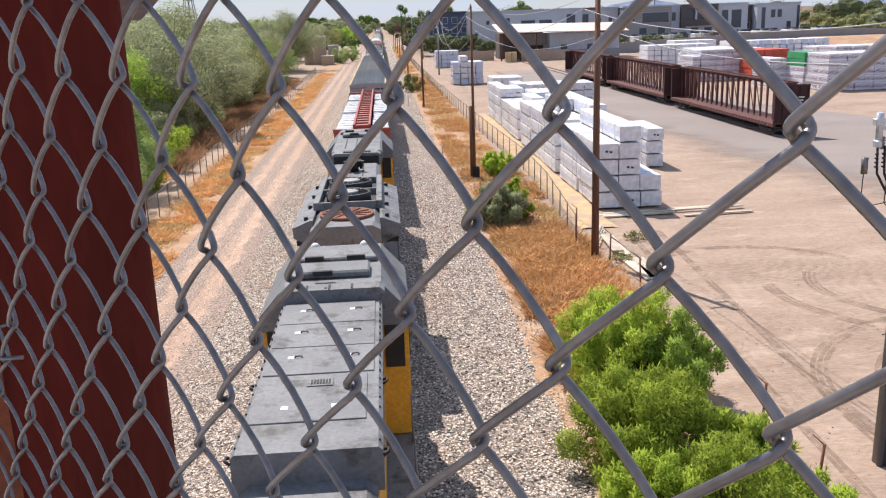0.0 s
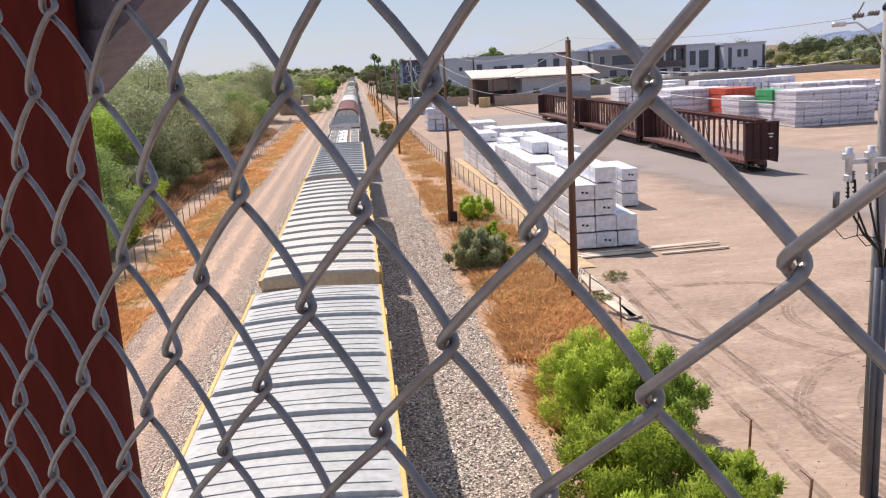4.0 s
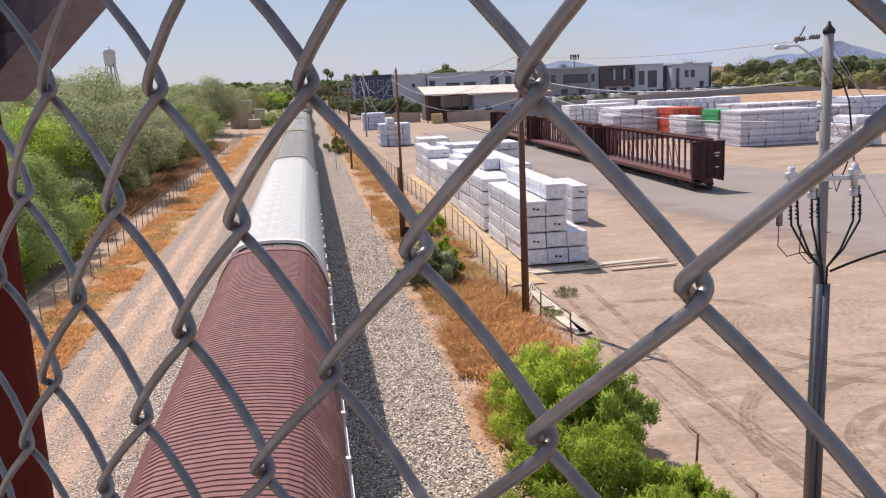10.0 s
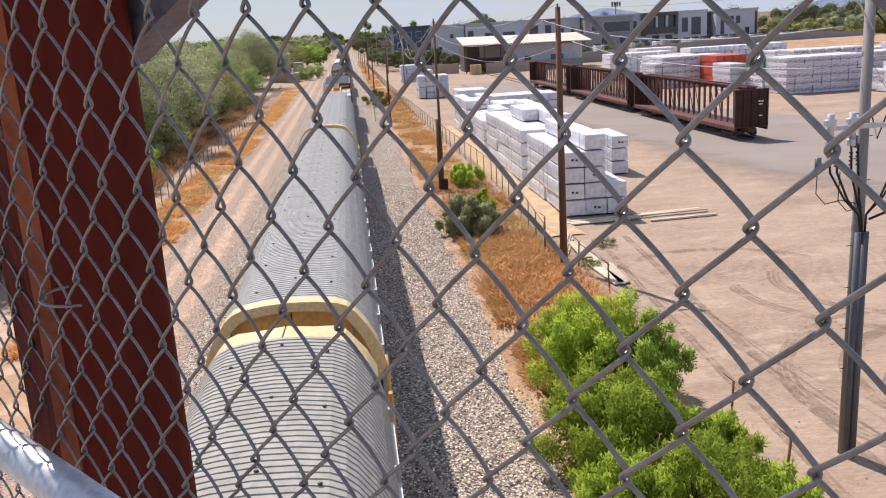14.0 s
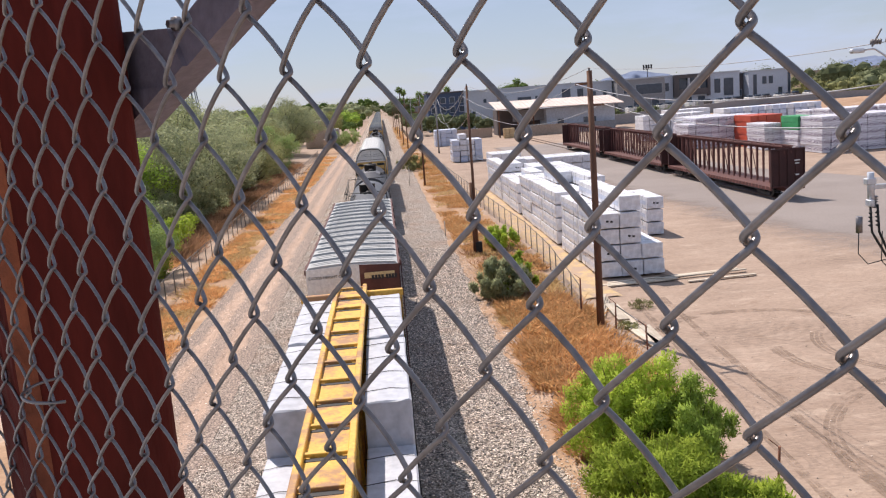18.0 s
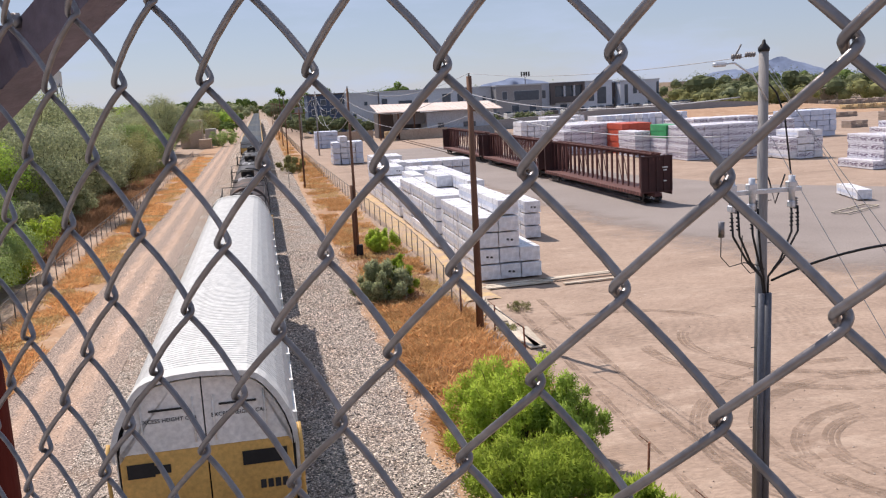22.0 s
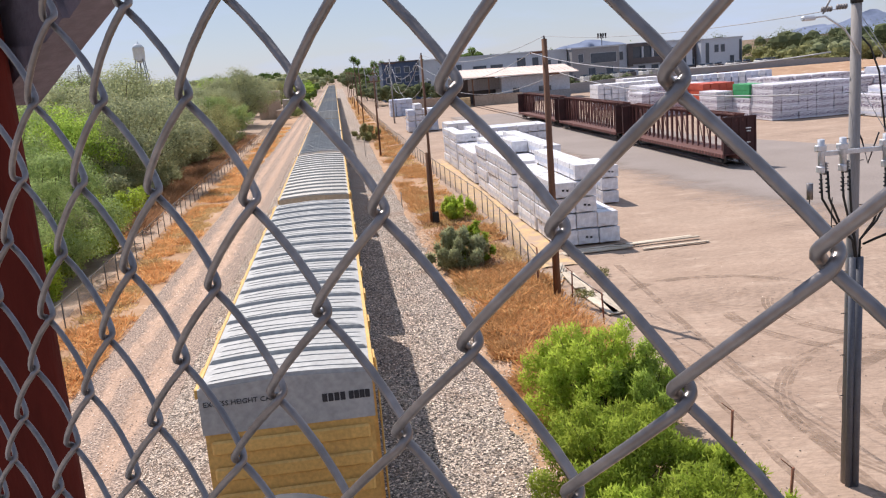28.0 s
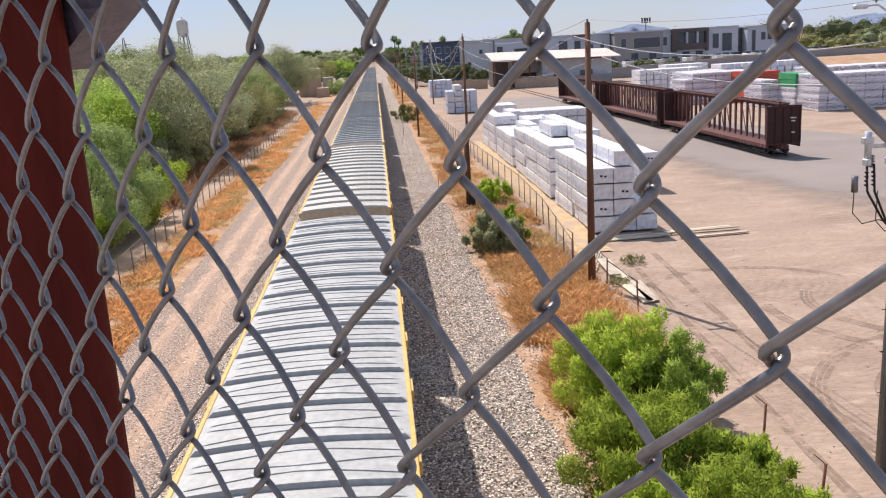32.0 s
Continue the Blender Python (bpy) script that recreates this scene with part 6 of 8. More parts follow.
# wall of the deep bay in dark stucco, the bay's shade put into its colour
bm = bmesh.new()
box(bm, 30, 41.2, 226, 234, 0, 6.4)
part("back_wall", bm, "stucco_dark", sh)
bm = bmesh.new()
box(bm, 33.2, 41.2, 220, 220.4, 3.4, 6.2)
part("fascia", bm, "stucco_grey", sh)
bm = bmesh.new()
plate(bm, [(28.3, 6.7), (60.2, 6.2), (60.2, 6.4), (28.3, 6.9)], 214.0, 228)
bmesh.ops.rotate(bm, verts=bm.verts, cent=(0, 214.0, 6.6), matrix=Matrix.Rotation(radians(7.5), 3, 'X'))
part("roof", bm, "shed_roof", sh)
for k in range(26):
    bm = bmesh.new()
    x = 28.9 + k * 1.24
    plate(bm, [(x, 6.91 - 0.0157 * (x - 28.3)), (x + 0.06, 6.91 - 0.0157 * (x - 28.3)), (x + 0.06, 6.97 - 0.0157 * (x - 28.3)), (x, 6.97 - 0.0157 * (x - 28.3))], 214.0, 228)
    bmesh.ops.rotate(bm, verts=bm.verts, cent=(0, 214.0, 6.6), matrix=Matrix.Rotation(radians(7.5), 3, 'X'))
    part("roof_seam", bm, "shed_roof", sh)
for x in (28.8, 33.4, 37.4):
    bm = bmesh.new()
    box(bm, x, x + 0.3, 214.6, 214.9, 0, 6.6)
    part("post", bm, "wood_pole", sh)
for x, w in ((44.0, 1.6), (50.6, 3.2)):
    bm = bmesh.new()
    box(bm, x, x + w, 217.12, 217.18, 1.9, 3.4)
    part("window", bm, "window_dark", sh)
bm = bmesh.new()
box(bm, 33.6, 45.4, 212.6, 213, 0, 2.4)
for k in range(6):
    box(bm, 33.5 + k * 2.3, 33.7 + k * 2.3, 212.5, 213.1, 0, 2.5)
tagged(part("low_wall", bm, "stucco_tan"), "low tan block wall in front of the shed", "wall")
bm = bmesh.new()
box(bm, 45.6, 58, 214.6, 215, 0, 2.2)
tagged(part("low_wall", bm, "stucco_grey"), "low grey block wall under the shed roof", "wall")
bm = bmesh.new()
box(bm, 17, 28, 222, 222.4, 0, 2.4)
tagged(part("low_wall", bm, "stucco_tan"), "low tan block wall beside the shed", "wall")
# pale pallets piled by the shed
bm = bmesh.new()
for k in range(7):
    box(bm, -0.6 + k * 0.18, -0.48 + k * 0.18, -0.5, 0.5, 0.12, 0.142)
deck = mesh_of("deck", bm, "lumber")
bm = bmesh.new()
box(bm, -0.6, 0.6, -0.05, 0.05, 0, 0.12)
bearer = mesh_of("bearer", bm, "lumber")
for cx in (29.9, 31.2):
    for cy in (209.5, 210.6):
        for k in range(16):
            q = thing("pallet", "pale wooden pallet in a pile by the shed", "pallet", "pallets by the shed", m=pose(cx + 0.03 * math.sin(k * 2.3 + cx), cy + 0.03 * math.sin(k * 1.7 + cy), k * 0.145))
            part("deck", deck, None, q)
            for y in (-0.44, 0, 0.44):
                part("bearer", bearer, None, q, m=pose(0, y, 0))
bm = bmesh.new()
plate(bm, [(58, 0), (147, 0), (147, 3.4), (134, 4.2), (112, 4.4), (69, 2.85), (58, 2.5)], 236, 236.6)
setting("boundary_wall", bm, "stucco_grey", "long grey block wall at the back of the yard")


def bank_z(x, y):
    u = min(1.0, max(0.0, (y - 206) / 26))
    v = min(1.0, max(0.0, (x - 76) / 30)) * min(1.0, max(0.0, (186 - x) / 30))
    return -0.06 + 2.5 * u * u * (3 - 2 * u) * v + 0.08 * nz(x, y, 0.3, 6) * u


sheet("earth_bank", "dry_soil", steps((74, 188, 57)), steps((205, 236, 16)), bank_z, "low bank of reddish soil in front of the boundary wall")
for k in range(26):
    x = 66 + k * 3.1
    v = thing("parked_car", "distant parked car beyond the boundary wall", "car", "parked cars", m=pose(x, 262 + (k % 3), 2.6 + 0.03 * k))
    bm = bmesh.new()
    box(bm, -0.9, 0.9, -2.1, 2.1, -3, 0.9, 0.1)
    part("body", bm, ("white_paint", "stucco_grey", "stucco_dark")[k % 3], v)
    bm = bmesh.new()
    box(bm, -0.75, 0.75, -1.1, 1.2, 0.9, 1.45, 0.15)
    part("cabin", bm, "window_dark", v)
q = thing("shipping_container", "dark red shipping container at the back of the yard", "container")
bm = bmesh.new()
box(bm, 100.4, 106.5, 222, 224.5, 0, 2.9, 0.02)
for k in range(20):
    box(bm, 100.5 + k * 0.3, 100.65 + k * 0.3, 221.96, 222.01, 0.16, 2.76)
part("body", bm, "car_brown", q)
for z in (0.0, 2.78):
    bm = bmesh.new()
    box(bm, 100.37, 106.53, 221.93, 221.99, z, z + 0.14)
    part("edge_rail", bm, "car_brown", q)
bm = bmesh.new()
box(bm, 176, 214, 350, 372, 0, 10.6)
tagged(part("warehouse", bm, "stucco_tan"), "distant tan flat-roofed warehouse", "building")
bm = bmesh.new()
box(bm, 176, 190, 258, 268, 0, 5.9)
tagged(part("warehouse", bm, "stucco_tan"), "distant tan low warehouse among trees", "building")
for x, y, w, h in ((158, 216, 20, 1.9), (168, 238, 28, 2.6), (150, 228, 10, 1.4), (136, 190, 8, 1.2), (118, 175, 6, 3.2), (128, 160, 8, 2.8), (140, 172, 5, 3.0), (112, 150, 4, 1.4), (150, 150, 14, 1.6), (125, 130, 12, 1.2)):
    q = thing("timber_pile", "distant pile of brown unwrapped timber", "timber pile")
    rows_ = max(2, round(h / 0.6))
    for i in range(max(2, round(w / 1.25))):
        for k in range(rows_ - (i * 7 + int(x)) % 3 // 2):
            bm = bmesh.new()
            box(bm, x + i * 1.25, x + i * 1.25 + 1.17, y + 0.1 * (k % 2), y + 3 - 0.12 * (i % 3), k * h / rows_, (k + 0.9) * h / rows_, 0.02)
            part("timber_block", bm, "lumber" if 155 < x < 160 else "hopper_brown", q)
# walls and small buildings beyond the trees to the west
for x0, x1, y0, h, key in ((-15.4, -12.4, 228, 2.4, "stucco_tan"), (-17.9, -14.7, 234, 7.2, "stucco_tan"), (-14.5, -11.8, 242, 4.6, "concrete"), (-20.4, -18.0, 236, 5.2, "stucco_tan")):
    bm = bmesh.new()
    box(bm, x0, x1, y0, y0 + 5, 0, h, 0.05)
    tagged(part("outbuilding", bm, key), "small tan block outbuilding beside the railway", "building")
# floodlight mast
mast = thing("light_mast", "slim mast with a bank of floodlights above the roofs", "light mast", m=pose(104.9, 338.7, 0))
bm = bmesh.new()
tube(bm, [(0, 0, 0), (0, 0, 17.4)], 0.22, 8, r2=0.14)
part("shaft", bm, "dark_metal", mast)
for k in range(4):
    bm = bmesh.new()
    box(bm, -1.7 + k * 1.0, -1.1 + k * 1.0, -0.2, 0.2, 15.7, 17.6, 0.05)
    part("lamp", bm, "dark_metal", mast)
# water tower
wt = thing("water_tower", "pale grey-white water tower on steel legs above the trees", "water tower", m=pose(-124.5, 602, 0))
bm = bmesh.new()
lathe(bm, [(0.5, 27.0), (3.2, 28.6), (3.7, 30), (3.7, 36.5), (3.9, 36.6), (2.2, 38.8), (0.25, 39.9), (0.25, 40.8)], None, 24)
part("tank", bm, "tower_white", wt)
for a in range(4):
    bm = bmesh.new()
    c, s = math.cos(radians(45 + 90 * a)), math.sin(radians(45 + 90 * a))
    tube(bm, [(7.2 * c, 7.2 * s, 0), (3.3 * c, 3.3 * s, 30)], 0.36, 6)
    part("leg", bm, "tower_steel", wt)
    c2, s2 = math.cos(radians(135 + 90 * a)), math.sin(radians(135 + 90 * a))
    for z in (10, 20, 28):
        q = 7.2 - 3.9 * z / 30
        bm = bmesh.new()
        tube(bm, [(q * c, q * s, z), (q * c2, q * s2, z)], 0.14, 5)
        part("strut", bm, "tower_steel", wt)
bm = bmesh.new()
tube(bm, [(0, 0, 0), (0, 0, 27.5)], 0.5, 8)
part("riser", bm, "tower_steel", wt)
# pylon behind the trees
py = thing("lattice_pylon", "thin grey lattice pylon above the trees", "pylon", m=pose(-190, 700, 0))
for a in range(4):
    bm = bmesh.new()
    c, s = math.cos(radians(45 + 90 * a)), math.sin(radians(45 + 90 * a))
    tube(bm, [(5 * c, 5 * s, 0), (0.6 * c, 0.6 * s, 32)], 0.25, 5)
    part("leg", bm, "galvanised", py)
for z in (22, 27):
    bm = bmesh.new()
    tube(bm, [(-5, 0, z), (5, 0, z)], 0.25, 5)
    part("arm", bm, "galvanised", py)
# palms against the sky
for x, y, h in ((10, 430, 16), (13, 470, 15), (19, 420, 13), (24, 440, 13), (60, 380, 15), (31, 400, 14)):
    g = np.random.default_rng(int(h * 7 + x))
    q = thing("palm_tree", "distant fan palm against the sky", "palm", "palms beyond the buildings", m=pose(x, y, 0))
    bm = bmesh.new()
    tube(bm, [(0, 0, 0), (0.1, 0, h)], 0.3, 8, r2=0.2)
    part("trunk", bm, "bark", q)
    part("crown", quads("crown", leaves(g, [(0, 0, h + 0.4), (0, 0, h)], [1.35, 1.1], 420, 0.9, 0.22, 0.0, 0.2), "leaf_deep"), None, q)


def ridge(name, x0, x1, y, peaks, seed):
    """A far mountain: a ridge line with folds running down its slope."""
    n, rows = 80, 8
    vs, fs = [], []
    for i in range(n + 1):
        x = x0 + (x1 - x0) * i / n
        top = sum(h * math.exp(-((x - c) / w) ** 2) for c, w, h in peaks) + 3 * nz(x, seed, 0.02)
        for j in range(rows + 1):
            u = j / rows
            vs.append((x, y - 260 * (1 - u) + 40 * nz(x * 0.02, j, 1.0, seed), max(-5, top * u ** 1.3 + (6 * nz(x * 0.03, j * 0.8, 1.0, seed) if 0 < j < rows else 0))))
    for i in range(n):
        for j in range(rows):
            a = i * (rows + 1) + j
            fs.append((a, a + rows + 1, a + rows + 2, a + 1))
    me = bpy.data.meshes.new(name)
    me.from_pydata(vs, [], fs)
    me.shade_smooth()
    # the ridge gets its haze from this colour alone
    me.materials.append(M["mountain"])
    tagged(new(name, me), "hazy blue mountain ridge on the horizon", kind="structure")


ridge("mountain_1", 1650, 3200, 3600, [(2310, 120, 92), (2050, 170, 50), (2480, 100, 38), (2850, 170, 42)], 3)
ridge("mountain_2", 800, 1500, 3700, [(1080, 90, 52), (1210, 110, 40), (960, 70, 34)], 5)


# ---------------------------------------------------------------- the train
TRACK_X, SPEED = -1.3, 17.7
TRAIN = []
SHARED = {}


def shared(key, build, mats):
    """A mesh that is built once and used by all alike pieces."""
    if key not in SHARED:
        bm = bmesh.new()
        build(bm)
        SHARED[key] = mesh_of(key[0], bm, mats)
    return SHARED[key]


def truck(parent, y):
    def side(bm):
        for sx in (-1.0, 1.0):
            extrude_y(bm, [(sx - 0.07, 0.75), (sx + 0.07, 0.75), (sx + 0.07, 1.02), (sx - 0.07, 1.02)], -1.25, 1.25)
            box(bm, sx - 0.1, sx + 0.1, -0.4, 0.4, 0.70, 1.0, 0.04)
        box(bm, -1.0, 1.0, -0.22, 0.22, 0.85, 1.15, 0.03)

    def wheels(bm):
        tube(bm, [(-0.9, 0, 1.045), (0.9, 0, 1.045)], 0.08, 8)
        for sx in (-0.75, 0.75):
            tube(bm, [(sx - 0.06, 0, 1.045), (sx + 0.06, 0, 1.045)], 0.435, 20)
    t = part("truck", shared(("truck",), side, "dark_metal"), None, parent, m=pose(0, y, 0))
    for dy in (-0.88, 0.88):
        part("wheelset", shared(("wheelset",), wheels, "deck_steel"), None, t, m=pose(0, dy, 0))


def running_gear(ob, L, inset=2.4):
    truck(ob, inset)
    truck(ob, L - inset)

    def coup(bm):
        box(bm, -0.12, 0.12, -0.05, 0.75, 0.98, 1.22, 0.03)
        box(bm, -0.18, 0.18, -0.12, 0.16, 0.93, 1.27, 0.05)
    part("coupler", shared(("coupler",), coup, "dark_metal"), None, ob, m=pose(0, 0.08, 0))
    part("coupler", shared(("coupler",), coup, "dark_metal"), None, ob, m=pose(0, L - 0.08, 0, 0, 0, 180))


def letters(parent, text, size, key, x, y, z):
    """Lettering on an end that faces -y."""
    k = ("letters", text, size, key)
    if k not in SHARED:
        SHARED[k] = text_mesh(text, size, key)
    part("lettering", SHARED[k], None, parent, m=pose(x, y, z, 90, 0, 0))


def bars(parent, n, w, h, key, x, y, z, step, flat=False):
    """Marks whose characters are not spelled out: a row of plain bars."""
    for i in range(n):
        def one(bm):
            if flat:
                box(bm, -w / 2, w / 2, -h / 2, h / 2, 0, 0.006)
            else:
                box(bm, -w / 2, w / 2, -0.006, 0, -h / 2, h / 2)
        if flat:
            part("mark", shared(("mark", w, h, key, 1), one, key), None, parent, m=pose(x, y + i * step, z))
        else:
            part("mark", shared(("mark", w, h, key, 0), one, key), None, parent, m=pose(x + i * step, y, z))


def ladder(ob, x, y, z0, z1, key):
    def rungs(bm):
        for k in range(int((z1 - z0) / 0.42)):
            tube(bm, [(x - 0.01, y - 0.2, z0 + k * 0.42), (x - 0.01, y + 0.2, z0 + k * 0.42)], 0.012, 5)
        for d in (-0.2, 0.2):
            tube(bm, [(x, y + d, z0), (x, y + d, z1)], 0.015, 5)
    part("ladder", shared(("ladder", x, y, z0, z1, key), rungs, key), None, ob)


def car(name, label, s):
    ob = thing(name, label, "railway car", "cars of the moving train", m=pose(TRACK_X, s, 0))
    TRAIN.append((ob, s))
    return ob


def box_car(s, L, roof, side, end, label, bow=0.05, seam=1.25, words=True, peak=5.66, rails=True, patch=None):
    ob = car("box_car", label, s)
    W = 1.40

    def body(bm):
        extrude_y(bm, [(-W, 1.35), (W, 1.35), (W, 5.56), (0, peak - 0.10), (-W, 5.56)], 0.62, L - 0.62)
    part("body", shared(("body", L, side, peak), body, side), None, ob)
    n = round((L - 1.2) / seam)
    st = (L - 1.2) / n

    def panel(skew):
        def build(bm):
            # a shallow bowed sheet with a standing seam, and either thin creases that run askew or broad pressed ribs, which die out before the eaves
            xs = (-1, -0.94, -0.86, -0.6, -0.3, 0, 0.3, 0.6, 0.86, 0.94, 1)
            prof = [(t * W * 1.014, 5.585 + (peak - 5.585) * (1 - t * t)) for t in xs]
            rows = [(0, 0, 0, 0), (0.012, 0.07, 1, 0), (0.06, 0.07, 1, 0), (0.072, 0, 0, 0)]
            if roof == "roof_galv":
                for c, k in ((0.30, 0.05), (0.54, -0.045), (0.78, 0.04)):
                    rows += [(st * c - 0.016, 0, 0, k), (st * c - 0.012, 0.015, 0, k), (st * c, 0.015, 0, k), (st * c + 0.05, 0, 0, k)]
            else:
                for c in (0.27, 0.51, 0.75):
                    rows += [(st * c - 0.075, 0, 0, 0), (st * c - 0.035, 0.022, 0, 0), (st * c + 0.035, 0.022, 0, 0), (st * c + 0.075, 0, 0, 0)]
            rows.append((st, 0, 0, 0))
            fade = (0, 0, 1, 1, 1, 0.8, 1, 1, 1, 0, 0)
            g = [[bm.verts.new((x, y + k * skew * math.sin(3.1 * t + skew), z + dz * (1 if full and 0 < i < 10 else fade[i]))) for i, (t, (x, z)) in enumerate(zip(xs, prof))] for y, dz, full, k in rows]
            for a, b in zip(g, g[1:]):
                for i in range(10):
                    bm.faces.new((a[i], a[i + 1], b[i + 1], b[i]))
        return shared(("roof_panel", round(st, 3), roof, bow, peak, skew), build, roof)
    sheets = [panel(v) for v in (0.6, -1.3, 1.5, -0.4)]
    for k in range(n):
        part("roof_panel", sheets[(k * 7 + k // 3) % 4], None, ob, m=pose(0, 0.6 + k * st, 0, 0, 0, 0))

    def rail(bm):
        for sx in (-1, 1):
            box(bm, sx * (W + 0.05) - 0.035, sx * (W + 0.05) + 0.035, 0.6, L - 0.6, 5.44, 5.60, 0.01)
            for k in range(round((L - 2) / 2.3)):
                y = 1.3 + k * 2.3
                box(bm, sx * (W + 0.105) - 0.02, sx * (W + 0.105) + 0.02, y, y + 0.5, 5.40, 5.58, 0.01)
    if rails:
        part("top_rail", shared(("top_rail", L, side), rail, side), None, ob)

    def post(bm):
        box(bm, W, W + 0.07, -0.05, 0.05, 1.4, 5.45)
    m = int((L - 2) / 1.55)
    for k in range(m + 1):
        part("side_post", shared(("side_post", side), post, side), None, ob, m=pose(0, 1.0 + k * (L - 2) / m, 0))
        part("side_post", shared(("side_post", side), post, side), None, ob, m=pose(0, 1.0 + k * (L - 2) / m, 0, 0, 0, 180))
    for y, f in ((0.62, -1), (L - 0.62, 1)):
        def head(bm):
            plate(bm, [(-W - 0.03, 4.80), (W + 0.03, 4.80), (W + 0.03, 5.60), (0, peak + 0.02), (-W - 0.03, 5.60)], -0.04, 0.02)
        part("end", shared(("end", end, peak), head, end), None, ob, m=pose(0, y, 0))

        def ribs(bm):
            for q in range(7):
                box(bm, -W + 0.08, W - 0.08, -0.07, 0, 1.55 + q * 0.48, 1.80 + q * 0.48, 0.05)
        part("end_rib", shared(("end_rib", side), ribs, side), None, ob, m=pose(0, y + 0.01 * f, 0, 0, 0, 0 if f < 0 else 180))
    if words:
        letters(ob, "EXCESS HEIGHT CAR", 0.125, "letter_dark", -0.78, 0.572, 5.33)
        if patch:
            # the right part of the end wears another colour, with its marks on a pale plate
            bm = bmesh.new()
            plate(bm, [(0.22, 4.81), (W + 0.032, 4.81), (W + 0.032, 5.585), (0.22, peak - 0.015)], -0.046, -0.041)
            part("end_patch", bm, patch, ob, "dull brown painted patch", m=pose(0, 0.62, 0))
            bm = bmesh.new()
            plate(bm, [(0.36, 5.20), (1.30, 5.20), (1.30, 5.38), (0.36, 5.38)], -0.054, -0.047)
            part("mark_plate", bm, "hoop_cream", ob, m=pose(0, 0.62, 0))
        bars(ob, 4, 0.08, 0.14, "letter_dark", 0.62, 0.565 if patch else 0.578, 5.22, 0.10)
        bars(ob, 4, 0.08, 0.14, "letter_dark", 1.06, 0.565 if patch else 0.578, 5.22, 0.09)
    ladder(ob, W + 0.13, 1.0, 1.2, 5.6, side)
    ladder(ob, -W - 0.13, L - 1.0, 1.2, 5.6, side)

    def sill_frame(bm):
        box(bm, -0.3, 0.3, 0.3, L - 0.3, 1.0, 1.36, 0.02)
        for sx in (-1, 1):
            box(bm, sx * 1.4 - 0.06, sx * 1.4 + 0.06, 0.62, L - 0.62, 1.08, 1.38, 0.02)
    part("underframe", shared(("underframe", L, side), sill_frame, side), None, ob)
    running_gear(ob, L)
    return ob


RACK = [(-1.45, 5.02), (-1.43, 5.25), (-1.34, 5.55), (-1.20, 5.83), (-1.02, 6.08), (-0.90, 6.19), (-0.74, 6.26), (-0.4, 6.31), (0, 6.33), (0.4, 6.31), (0.74, 6.26), (0.90, 6.19), (1.02, 6.08), (1.20, 5.83), (1.34, 5.55), (1.43, 5.25), (1.45, 5.02)]


